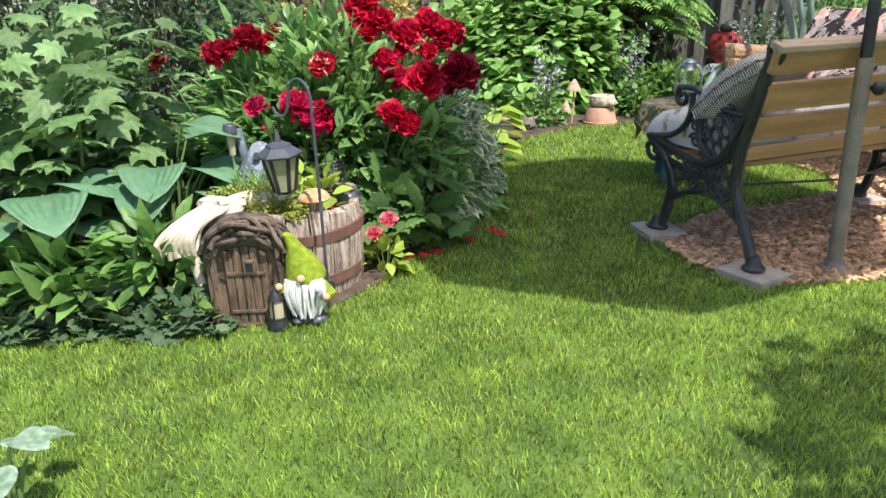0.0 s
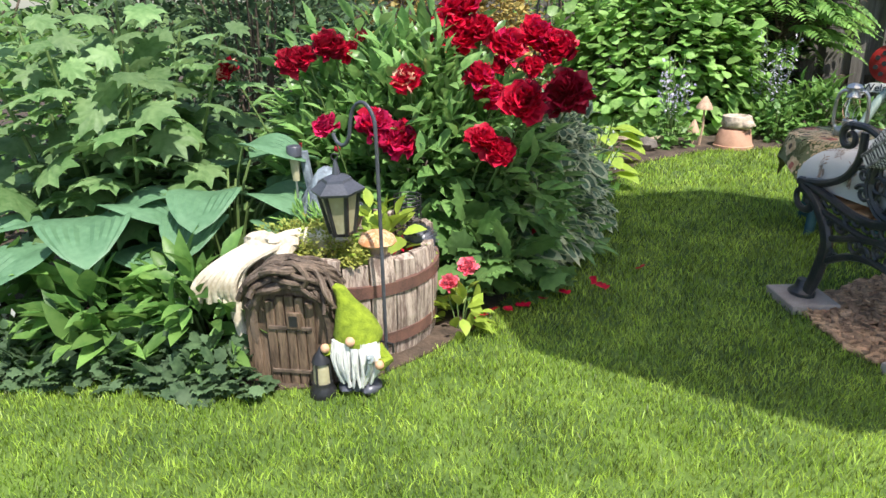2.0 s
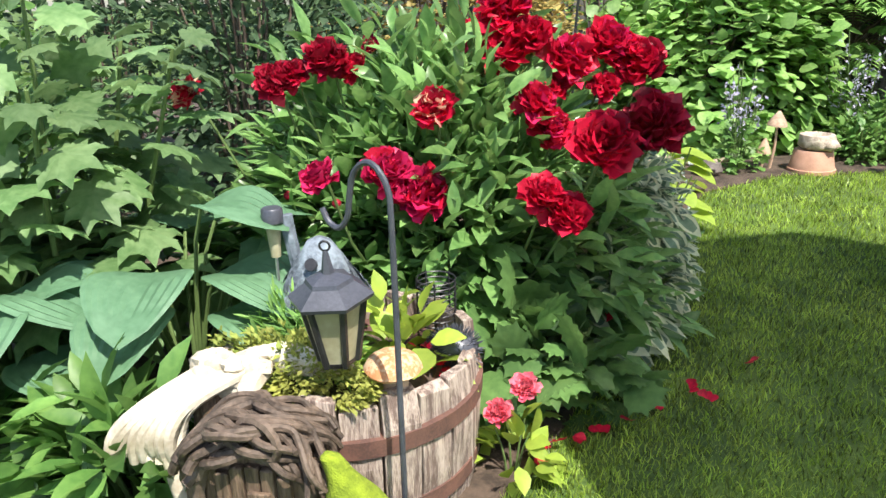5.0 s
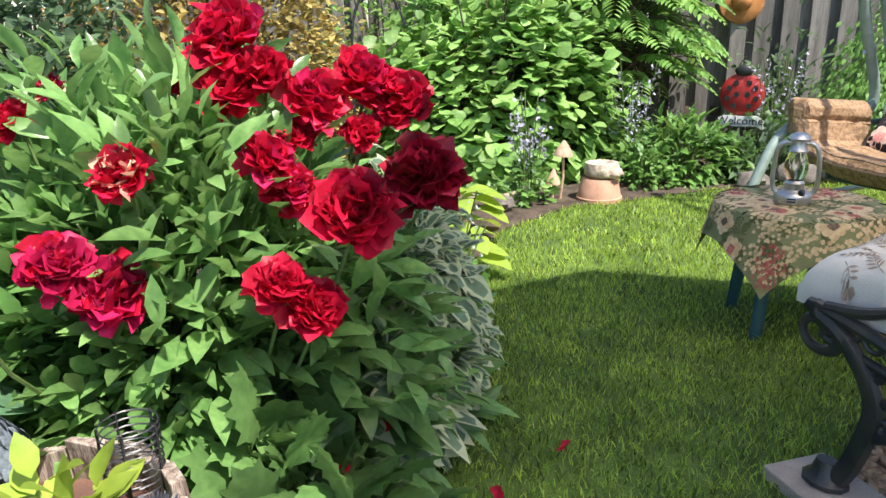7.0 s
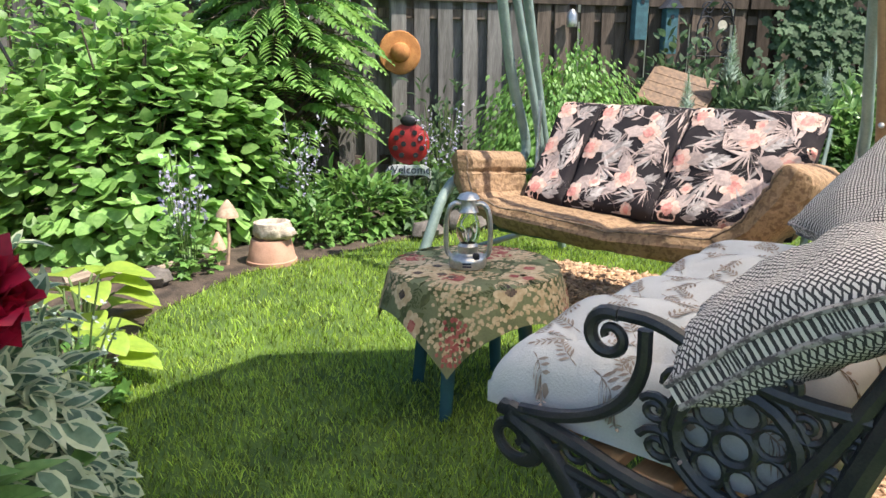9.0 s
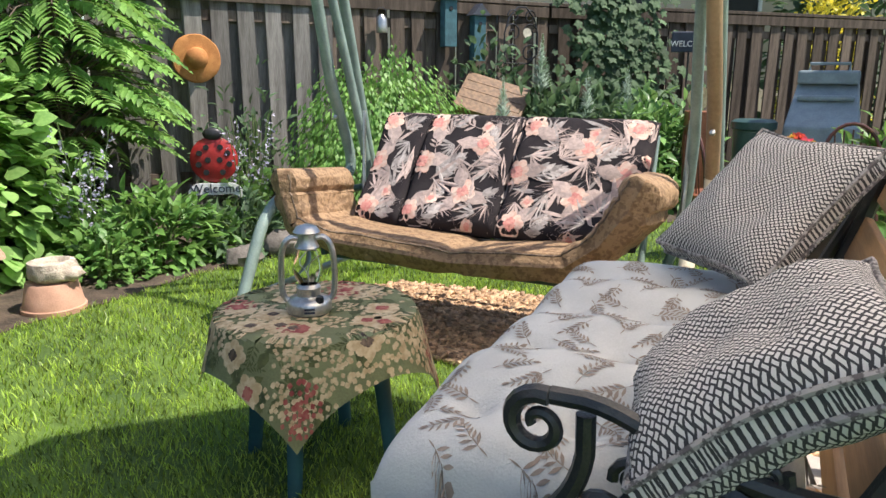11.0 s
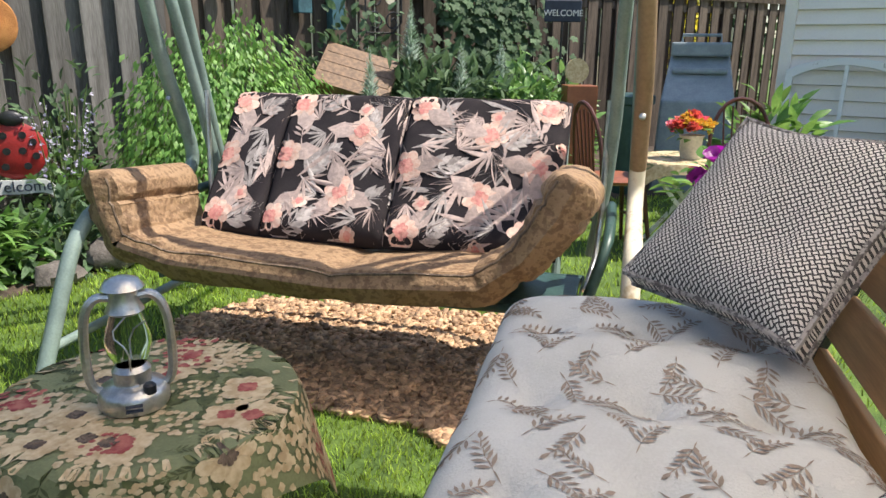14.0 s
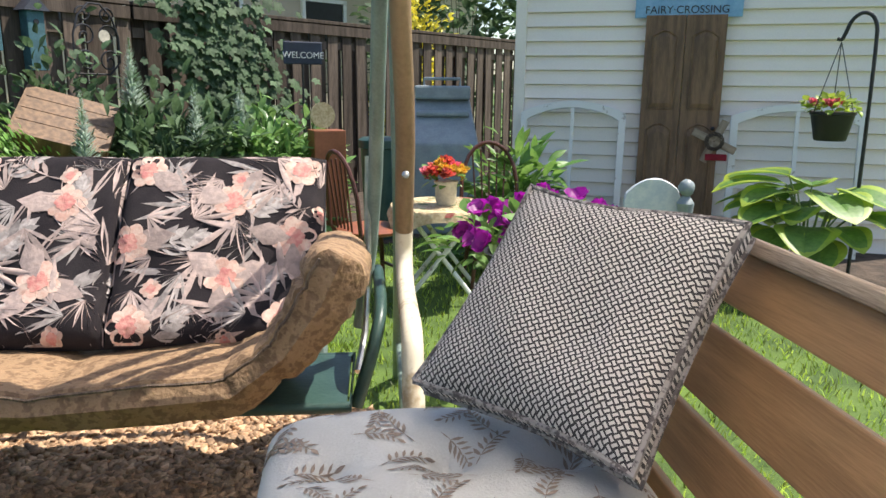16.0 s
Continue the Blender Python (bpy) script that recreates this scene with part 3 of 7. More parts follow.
def lawn(n, box, h, w):
    P = np.column_stack([RNG.uniform(box[0], box[2], n), RNG.uniform(box[1], box[3], n), np.zeros(n)])
    P = P[~(inside(P, BED) | inside(P, CHIPS) | inside(P, SHEDBED))]
    n = len(P)
    clump = np.sin(P[:, 0] * 9 + 2 * np.sin(P[:, 1] * 7)) * np.sin(P[:, 1] * 11 + 1.5 * np.sin(P[:, 0] * 5))
    H = h * (0.55 + 0.6 * RNG.random(n) + 0.16 * clump)
    a = RNG.random(n) * 6.283
    side = np.column_stack([np.cos(a), np.sin(a), np.zeros(n)]) * (w * (0.7 + 0.6 * RNG.random(n)))[:, None]
    b = RNG.random(n) * 6.283
    bend = np.column_stack([np.cos(b), np.sin(b), np.zeros(n)]) * (H * (0.15 + 0.95 * RNG.random(n)))[:, None]
    mid = P + bend * 0.35 + np.column_stack([np.zeros(n), np.zeros(n), H * 0.6])
    tip = P + bend + np.column_stack([np.zeros(n), np.zeros(n), H])
    V = np.stack([P - side, P + side, mid + side * 0.7, mid - side * 0.7, tip], 1).reshape(-1, 3)
    k = np.arange(n)[:, None] * 5
    F = np.concatenate([k + np.array([[0, 1, 2]]), k + np.array([[0, 2, 3]]), k + np.array([[3, 2, 4]])])
    return np_mesh("grass_blades", V, F, GRASS)


for count, box, h, w in ((125000, (-1.9, 0.2, 1.9, 2.9), 0.027, 0.0016), (45000, (-0.6, 2.9, 2.2, 5.0), 0.030, 0.0019), (34000, (-0.6, 5.0, 3.6, 7.2), 0.036, 0.0026), (30000, (1.9, 1.2, 7.0, 6.8), 0.04, 0.0034)):
    tagged(new("grass", lawn(count, box, h, w)), "short green mown grass of the lawn", "grass", kind="stuff")


def chips(n):
    P = np.column_stack([RNG.uniform(0.6, 3.1, n * 2), RNG.uniform(2.4, 6.0, n * 2), np.zeros(n * 2)])
    P = P[inside(P, CHIPS)][:n]
    n = len(P)
    box = np.array([(x, y, z) for x in (-1, 1) for y in (-1, 1) for z in (-1, 1)], float)
    faces = np.array([(0, 1, 3, 2), (4, 6, 7, 5), (0, 4, 5, 1), (2, 3, 7, 6), (0, 2, 6, 4), (1, 5, 7, 3)])
    size = np.column_stack([0.010 + 0.018 * RNG.random(n), 0.006 + 0.010 * RNG.random(n), 0.003 + 0.005 * RNG.random(n)])
    q = box[None] * size[:, None] * (1 + 0.5 * (RNG.random((n, 8, 3)) - 0.5))
    a, t = RNG.random(n) * 6.283, RNG.normal(size=n) * 0.35
    c, s = np.cos(a)[:, None], np.sin(a)[:, None]
    x, y = q[..., 0] * c - q[..., 1] * s, q[..., 0] * s + q[..., 1] * c
    z = q[..., 2] + q[..., 0] * np.sin(t)[:, None]
    V = np.stack([x, y, z], -1) + P[:, None] + np.array((0, 0, 0.014))
    return np_mesh("wood_chips", V.reshape(-1, 3), (faces[None] + np.arange(n)[:, None, None] * 8).reshape(-1, 4), CHIP)


tagged(new("wood_chips", chips(15000)), "loose reddish brown wood chips", "mulch", kind="stuff")


# ---- fence, shed, neighbour ----
def fence(name, a, b, h, label, silver=0.0):
    d = Vector((b[0] - a[0], b[1] - a[1], 0))
    L = d.length
    t = thing(name, pose(a[0], a[1], 0, 0, 0, math.degrees(math.atan2(d.y, d.x))), label, "fence", kind="structure")
    boards = [[Solid().box((0, 0, h / 2), (w, 0.02, h)).mesh("board", wood, False) for w in (0.135, 0.14, 0.145)] for wood in (GREYWOOD, SILVERWOOD)]
    x, i = 0.0, 0
    while x < L:
        ob = part(t, "board", boards[1 if x < silver else 0][i % 3], None)
        ob.location = (x + 0.07, -0.03 if i % 2 else 0.03, 0.03 * RNG.random() - 0.02)
        ob.rotation_euler = (0, 0.012 * RNG.normal(), 0.03 * RNG.normal())
        x += 0.118
        i += 1
    for z in (0.35, h - 0.22):
        part(t, "rail", Solid().box((L / 2, 0, z), (L, 0.036, 0.085)), GREYWOOD, False)
    part(t, "cap_rail", Solid().box((L / 2, 0, h + 0.02), (L, 0.13, 0.035)), GREYWOOD, False, 0.004)
    part(t, "rail", Solid().box((L / 2, -0.055, h - 0.06), (L, 0.02, 0.10)), GREYWOOD, False)
    return t


fence("fence_north", (-5.0, 9.1), (5.4, 8.45), 1.90, "weathered grey-brown board fence with alternating boards", 8.0)
fence("fence_east", (5.44, 8.44), (12.2, 6.95), 1.90, "weathered brown board fence with gaps between boards")

shed = thing("shed", pose(6.72, 5.32, 0, 0, 0, math.degrees(math.atan2(-2.9, 0.5))), "pale grey shed with horizontal lap siding", "shed", kind="structure")
LEN, HGT = 3.0, 2.7
part(shed, "wall", Solid().box((LEN / 2, 1.1, HGT / 2), (LEN, 2.1, HGT)), SIDING, False)
course = Solid().add([(0, 0.049, 0), (0, 0.012, 0.008), (0, 0.046, 0.115), (LEN, 0.049, 0), (LEN, 0.012, 0.008), (LEN, 0.046, 0.115)], [(0, 1, 2), (3, 5, 4), (1, 4, 5, 2), (0, 3, 4, 1)]).mesh("siding_board", SIDING, False)
for i in range(23):
    part(shed, "siding_board", course, None).location = (0, 0, i * 0.116)
for x in (-0.02, LEN + 0.02):
    part(shed, "corner_trim", Solid().box((x, 0.03, HGT / 2), (0.09, 0.07, HGT)), SIDING, False, 0.004)
part(shed, "roof", Solid().box((LEN / 2, 1.0, HGT + 0.05), (LEN + 0.3, 2.5, 0.1)), GREYM, False)


def arched_window(x, w, h, lean, label):
    """An old window sash with a low arched head, leaning on the shed."""
    t = thing("old_window", shed.matrix_world @ pose(x, -0.24, 0, lean, 0, 0), label, "window", "old windows leaning on the shed")
    n = 12
    outer = [(0, 0), (w, 0)] + [(w - w * i / n, h - 0.10 + 0.10 * math.sin(math.pi * i / n) ** 0.8) for i in range(n + 1)]
    e = 0.055
    inner = [(e, e * 1.4), (w - e, e * 1.4)] + [(w - e - (w - 2 * e) * i / n, h - 0.10 - e + 0.10 * math.sin(math.pi * i / n) ** 0.8) for i in range(n + 1)]
    m = len(outer)
    v = [(a, y, b) for y in (-0.02, 0.02) for pts in (outer, inner) for a, b in pts]
    f = []
    for i in range(m):
        k = (i + 1) % m
        f += [(i, k, m + k, m + i), (2 * m + k, 2 * m + i, 3 * m + i, 3 * m + k), (k, i, 2 * m + i, 2 * m + k), (m + i, m + k, 3 * m + k, 3 * m + i)]
    part(t, "frame", Solid().add(v, f), WHITEPAINT, False, 0.003)
    part(t, "mullion", Solid().box((w / 2, 0, h / 2), (0.028, 0.03, h - 0.09)), WHITEPAINT, False)
    g = part(t, "pane", Solid().add([(a, 0.006, b) for a, b in inner], [tuple(range(m))]), PANE, False)
    g.visible_shadow = False
    return t


arched_window(0.02, 0.86, 1.16, -9, "old white-framed arched window leaning on the shed")
arched_window(1.68, 0.96, 1.16, -9, "old chipped white arched window leaning on the shed")

door = thing("old_door", shed.matrix_world @ pose(0.99, -0.15, 0, -3.5, 0, 0), "old brown wooden bifold door leaning on the shed", "door")
for i in range(2):
    x0 = i * 0.305
    part(door, "leaf", Solid().box((x0 + 0.15, 0, 0.91), (0.30, 0.03, 1.82)), DOORWOOD, False, 0.004)
    for z0, z1 in ((0.12, 0.98), (1.10, 1.70)):
        n, pw = 8, 0.19
        outl = [(x0 + 0.055, z0), (x0 + 0.055 + pw, z0)] + [(x0 + 0.055 + pw - pw * j / n, z1 - 0.05 + 0.05 * math.sin(math.pi * j / n)) for j in range(n + 1)]
        rim = [Vector((a, -0.017, b)) for a, b in outl]
        part(door, "moulding", Solid().tube(rim + rim[:1], 0.009, 6), DOORWOOD)
        cx, cz = x0 + 0.15, (z0 + z1) / 2
        k = len(outl)
        v = [(a, -0.016, b) for a, b in outl] + [(cx + (a - cx) * 0.72, -0.026, cz + (b - cz) * 0.86) for a, b in outl]
        part(door, "panel", Solid().add(v, [(j, (j + 1) % k, k + (j + 1) % k, k + j) for j in range(k)] + [tuple(range(k, 2 * k))]), DOORWOOD, False)
part(door, "knob", Solid().ball((0.56, -0.04, 0.95), 0.016, 10), BLACKM)

sign = thing("painted_sign", shed.matrix_world @ pose(1.30, -0.03, 1.90), "sky blue painted board sign with dark lettering", "sign")
part(sign, "board", Solid().box((0, 0, 0), (0.80, 0.02, 0.20)), SIGNBLUE, False, 0.004)
text(sign, "lettering", "FAIRY·CROSSING", pose(-0.01, -0.012, -0.045, 90, 0, 0), 0.082, INK)
part(sign, "lettering", Solid().box((0, -0.012, 0.055), (0.42, 0.004, 0.04)), INK, False)

wreath = thing("twig_windmill", shed.matrix_world @ pose(1.56, -0.24, 0.86), "weathered wooden cross blades with twig wreath", "ornament")
for k in range(4):
    part(wreath, "blade", Solid().box((0.09, 0, 0), (0.17, 0.016, 0.06)), RAILW, False, 0.003).matrix_local = pose(0, 0.002 * k, 0, 0, 25 + 90 * k, 0)
nest = Solid()
for i in range(26):
    a0, r0 = RNG.random() * 6.28, 0.045 + 0.03 * RNG.random()
    nest.tube([(r0 * math.cos(a0 + q * 0.5), -0.03 - 0.01 * RNG.random(), r0 * math.sin(a0 + q * 0.5)) for q in range(7)], 0.003, 4)
part(wreath, "twigs", nest, TWIG)
part(wreath, "bow", Solid().box((0.02, -0.03, -0.12), (0.16, 0.02, 0.05)), DARKRED, False, 0.006)

house = thing("neighbour_house", pose(12.0, 14.0, 0, 0, 0, -20), "beige stucco house with windows beyond the fence", "house")
part(house, "wall", Solid().box((0, 2, 2.0), (16, 4, 4.0)), BEIGE, False)
for x in (-2.9, 0.4, 3.0):
    part(house, "window", Solid().box((x, -0.02, 2.6), (1.0, 0.06, 0.9)), BLACKPOT, False)
    part(house, "frame", Solid().box((x, -0.03, 3.08), (1.2, 0.1, 0.08)).box((x, -0.03, 2.12), (1.2, 0.12, 0.08)).box((x - 0.55, -0.03, 2.6), (0.08, 0.1, 1.0)).box((x + 0.55, -0.03, 2.6), (0.08, 0.1, 1.0)), WHITEPAINT, False)
part(house, "roof", Solid().add([(-9, -0.6, 3.9), (9, -0.6, 3.9), (9, 2, 5.5), (-9, 2, 5.5), (-9, 4.6, 3.9), (9, 4.6, 3.9)], [(0, 1, 2, 3), (3, 2, 5, 4), (0, 3, 4), (1, 5, 2), (0, 4, 5, 1)]), GREYM, False)


# ---- bench ----
def spiral(c, r0, r1, a0, turns, n=26):
    return [(0, c[0] + (r0 + (r1 - r0) * i / n) * math.cos(a0 + turns * 6.283 * i / n), c[1] + (r0 + (r1 - r0) * i / n) * math.sin(a0 + turns * 6.283 * i / n)) for i in range(n + 1)]


def upright(s):
    """Brings the bench's parts to their true rake: the upper parts stand further forward."""
    s.v = [(x, y + 0.20 * max(0.0, z - 0.1) - 0.17 * max(0.0, z - 0.5) + 0.25 * max(0.0, min(y, 0.62) - 0.3) * max(0.0, min(1.0, (0.66 - z) / 0.2)), z * 1.07 - 0.09 * max(0.0, z - 0.5)) for x, y, z in s.v]
    return s


def iron_end(arm=True):
    """The cast iron end of a garden bench: legs, scrolled arm, rosette and pierced back post, in the plane x = 0 (y forward)."""
    s = Solid()

    def bar(path, r=0.013, flat=1.0, smooth=2, taper=None):
        s.tube([(0, y, z) for y, z in path], r, 8, taper, flat, smooth)

    bar([(-0.02, 0.06), (0.04, 0.22), (0.08, 0.34), (0.04, 0.48), (-0.05, 0.74), (-0.10, 0.92)], 0.026)
    bar([(-0.085, 0.90), (0.0, 0.70), (0.09, 0.52), (0.20, 0.42), (0.34, 0.40), (0.52, 0.46), (0.62, 0.47)], 0.017)
    bar([(0.56, 0.06), (0.50, 0.20), (0.47, 0.30), (0.53, 0.42), (0.60, 0.46)], 0.022)
    for y in (-0.03, 0.585):
        s.lathe([(0.05, 0), (0.05, 0.012), (0.03, 0.03), (0.022, 0.06)], (0, y, 0.04), 10)
    bar([(0.09, 0.30), (0.20, 0.35), (0.32, 0.35), (0.46, 0.30)], 0.012)
    bar([(0.16, 0.37), (0.30, 0.345), (0.44, 0.375), (0.58, 0.40)], 0.012)
    bar([(0.05, 0.20), (0.16, 0.27), (0.27, 0.285), (0.38, 0.27), (0.50, 0.20)], 0.013)
    s.tube(spiral((0.60, 0.41), 0.062, 0.012, 1.5, 1.4), 0.017, 8, 0.008)
    s.tube(spiral((-0.105, 0.935), 0.052, 0.010, -1.0, -1.4), 0.018, 8, 0.009)
    if arm:
        bar([(0.0, 0.66), (0.12, 0.66), (0.24, 0.69), (0.34, 0.74), (0.42, 0.74)], 0.015)
    if arm:
        s.tube(spiral((0.44, 0.69), 0.050, 0.010, 1.9, -1.35), 0.016, 8, 0.008)
    if arm:
        bar([(0.37, 0.72), (0.37, 0.62), (0.41, 0.54), (0.49, 0.49), (0.58, 0.475)], 0.015)
    ring = lambda y, z, r, k=0.009, n=20: s.tube([(0, y + r * math.cos(6.283 * i / n), z + r * math.sin(6.283 * i / n)) for i in range(n + 1)], k, 6)
    if not arm:
        return s
    ring(0.20, 0.545, 0.105, 0.013)
    ring(0.20, 0.545, 0.125, 0.008)
    ring(0.20, 0.545, 0.034, 0.010)
    for i in range(7):
        ring(0.20 + 0.067 * math.cos(i * 0.8976), 0.545 + 0.067 * math.sin(i * 0.8976), 0.029, 0.007, 12)
    for i in range(10):
        t = i / 9
        ring(0.055 - 0.135 * t - 0.02, 0.50 + 0.40 * t, 0.021, 0.008, 12)
    for i in range(11):
        t = i / 10
        ring(0.14 + 0.42 * t, 0.385 + 0.05 * t * t + 0.03 * abs(t - 0.4), 0.019, 0.007, 12)
    for y, z, r in ((0.15, 0.31, 0.035), (0.25, 0.325, 0.03), (0.36, 0.31, 0.035), (0.42, 0.36, 0.03), (0.11, 0.37, 0.03), (0.30, 0.635, 0.03), (0.09, 0.62, 0.035), (0.02, 0.60, 0.03), (0.33, 0.50, 0.035), (0.34, 0.57, 0.03), (0.07, 0.46, 0.03), (0.20, 0.30, 0.02), (0.31, 0.30, 0.02), (0.48, 0.37, 0.025), (0.08, 0.25, 0.02), (0.46, 0.25, 0.02), (0.13, 0.68, 0.025), (0.05, 0.54, 0.02), (-0.02, 0.70, 0.02)):
        s.tube(spiral((y, z), r, 0.006, y * 20, 1.5, 18), 0.009, 6, 0.006)
    return s


BENCH = pose(1.07, 2.62, 0, 0, 0, 32)
LB = 1.36
bench = thing("garden_bench", BENCH, "garden bench with black cast iron ends and varnished slats", "bench")
end_mesh = upright(iron_end()).mesh("iron_end", IRON)
part(bench, "iron_end", end_mesh, None, label="black scrolled cast iron")
part(bench, "iron_end", upright(iron_end(False)).mesh("iron_end", IRON), None, label="black scrolled cast iron").location = (LB, 0, 0)
for i, (y, z, w) in enumerate(((0.52, 0.44, 0.06), (0.44, 0.425, 0.07), (0.35, 0.415, 0.07), (0.26, 0.415, 0.07), (0.17, 0.42, 0.07))):
    part(bench, "seat_slat", upright(Solid().box((LB / 2, y, z), (LB - 0.02, w, 0.024))), SLAT, False, 0.004)
tilt = math.atan2(0.15, 0.42)
for z, h in ((0.495, 0.06), (0.605, 0.11), (0.745, 0.13)):
    y = 0.03 - (z - 0.48) * 0.345
    part(bench, "back_slat", upright(Solid().box((LB / 2, y, z), (LB + 0.01, 0.024, h), Matrix.Rotation(tilt, 3, "X"))), SLAT, False, 0.004)
part(bench, "top_rail", upright(Solid().box((LB / 2, -0.125, 0.895), (LB + 0.05, 0.032, 0.10), Matrix.Rotation(tilt, 3, "X"))), SLAT, False, 0.005)
part(bench, "cap_rail", upright(Solid().box((LB / 2, -0.145, 0.955), (LB + 0.07, 0.07, 0.03), Matrix.Rotation(tilt, 3, "X"))), RAILW, False, 0.006)
part(bench, "tie_rod", upright(Solid().tube([(0, 0.12, 0.35), (LB / 2, 0.13, 0.30), (LB, 0.12, 0.35)], 0.006, 6)), IRON)
for x, y in ((0.0, 0.65), (0.0, -0.03), (LB, 0.65), (LB, -0.03)):
    single("paver", Solid().box((0, 0, 0.02), (0.20, 0.24, 0.04)), PAVER, BENCH @ pose(x, y, 0, 0, 0, 8 * RNG.normal()), "grey concrete paver under a bench foot", "paver", False, 0.006, "pavers under the bench")


def pillow(name, corners_m, size, thick, mat, label, seed=0.0, band=0.022):
    """A square box cushion with slightly pinched corners and piping along both seams."""
    t = thing(name, corners_m, label, "cushion", "woven cushions on the bench")
    n = 24
    v, f = [], []

    def at(u, w, side):
        x = size[0] * u * (1 - 0.07 * (1 - w * w))
        y = size[1] * w * (1 - 0.07 * (1 - u * u))
        k = max(0.0, (1 - u ** 4)) ** 0.6 * max(0.0, (1 - w ** 4)) ** 0.6
        wr = (0.016 * noise.noise((u * 2.2 + seed, w * 2.2, side)) + 0.006 * noise.noise((u * 6 + seed, w * 6, side))) * k
        slump = 0.012 * math.sin(3 * u + seed) * math.cos(2.5 * w)
        return (x, y, side * (thick * k + band) + wr + slump)

    rims = []
    for side in (1, -1):
        o = len(v)
        for i in range(n + 1):
            for j in range(n + 1):
                v.append(at(2 * i / n - 1, 2 * j / n - 1, side))
        for i in range(n):
            for j in range(n):
                a = o + i * (n + 1) + j
                q = (a, a + n + 1, a + n + 2, a + 1)
                f.append(q if side > 0 else q[::-1])
        rims.append([o + i * (n + 1) for i in range(n)] + [o + n * (n + 1) + j for j in range(n)] + [o + i * (n + 1) + n for i in range(n, 0, -1)] + [o + j for j in range(n, 0, -1)])
    m = len(rims[0])
    f += [(rims[0][(i + 1) % m], rims[0][i], rims[1][i], rims[1][(i + 1) % m]) for i in range(m)]
    part(t, "cover", Solid().add(v, f), mat)
    for rim in rims:
        seam = [v[i] for i in rim]
        part(t, "piping", Solid().tube(seam + seam[:1], 0.0065, 6), PIPING)
    return t


def frame_from(c, ex, ey):
    ex, ey = Vector(ex).normalized(), Vector(ey)
    ey = (ey - ex * ey.dot(ex)).normalized()
    ez = ex.cross(ey)
    m = Matrix((ex, ey, ez)).transposed().to_4x4()
    m.translation = c
    return m


pillow("woven_cushion", frame_from((1.925, 3.475, 0.872), (-0.106, -0.376, -0.02), (0.29, -0.12, 0.31)), (0.215, 0.228), 0.055, WEAVE, "black and white basket-weave cushion leaning on the bench back", 3.0)
pillow("woven_cushion", BENCH @ frame_from((0.14, 0.235, 0.80), (0.47, 0.06, 0.02), (0.0, -0.30, 0.21)), (0.185, 0.205), 0.068, WEAVE, "black and white basket-weave cushion on the bench by its iron arm", 8.0)

# seat cushion with tufts
SX, SY = 1.34, 0.68
TUFTS = [(0.16 + 0.31 * i, 0.15 + 0.20 * j) for i in range(4) for j in range(3)]


def seat_top(u, v, lift=0.0):
    x, y = u, v
    e = max(0.0, 1 - abs(2 * x / SX - 1) ** 6) ** 0.4 * max(0.0, 1 - abs(2 * y / SY - 1) ** 5) ** 0.4
    z = 0.475 + 0.055 + 0.135 * e
    for a, b in TUFTS:
        z -= e * (0.030 * math.exp(-((x - a) ** 2 + (y - b) ** 2) / 0.0010) + 0.030 * math.exp(-((x - a) ** 2 + (y - b) ** 2) / 0.0070))
    z += 0.016 * e * math.sin(x * 20.3 + 1.0) * 0.6 * (0.4 + 0.6 * abs(math.sin(y * 11.6)))
    return (x + 0.03, y + 0.15, z + lift + 0.012 * math.sin(6 * x))


seat = thing("seat_cushion", BENCH, "pale grey tufted bench cushion with taupe fern print", "cushion")
nx, ny = 130, 66
v, f = [], []
for i in range(nx + 1):
    for j in range(ny + 1):
        v.append(seat_top(SX * i / nx, SY * j / ny))
for i in range(nx):
    for j in range(ny):
        a = i * (ny + 1) + j
        f.append((a, a + ny + 1, a + ny + 2, a + 1))
rimi = [i * (ny + 1) for i in range(nx + 1)] + [nx * (ny + 1) + j for j in range(1, ny + 1)] + [i * (ny + 1) + ny for i in range(nx - 1, -1, -1)] + [j for j in range(ny - 1, 0, -1)]
o = len(v)
v += [(v[i][0], v[i][1], 0.482) for i in rimi]
k = len(rimi)
f += [(rimi[(i + 1) % k], rimi[i], o + i, o + (i + 1) % k) for i in range(k)]
f.append(tuple(range(o, o + k)))
part(seat, "cover", Solid().add(v, f), SEATCLOTH)
g = random.Random(4)
sprigs = []
for i in range(17):
    for j in range(9):
        sprigs.append((0.03 + 0.081 * i + g.uniform(-0.010, 0.010), 0.04 + 0.080 * j + (0.040 if i % 2 else 0) - 0.02 + g.uniform(-0.01, 0.01), (0.7, 2.4, 3.9, 5.4)[(i + 2 * j) % 4] + g.uniform(-0.5, 0.5), g.uniform(0.066, 0.078), "fern"))
sprigs = [s for s in sprigs if 0.02 < s[0] < SX - 0.02 and 0.02 < s[1] < SY - 0.02]
part(seat, "fern_print", prints(seat_top, sprigs, "fern_print", FERNP, 0.002), None, label="taupe fern sprigs")
part(seat, "tuft", Solid().ball((0.19, 0.29, 0.60), 0.008, 8), SEATCLOTH)

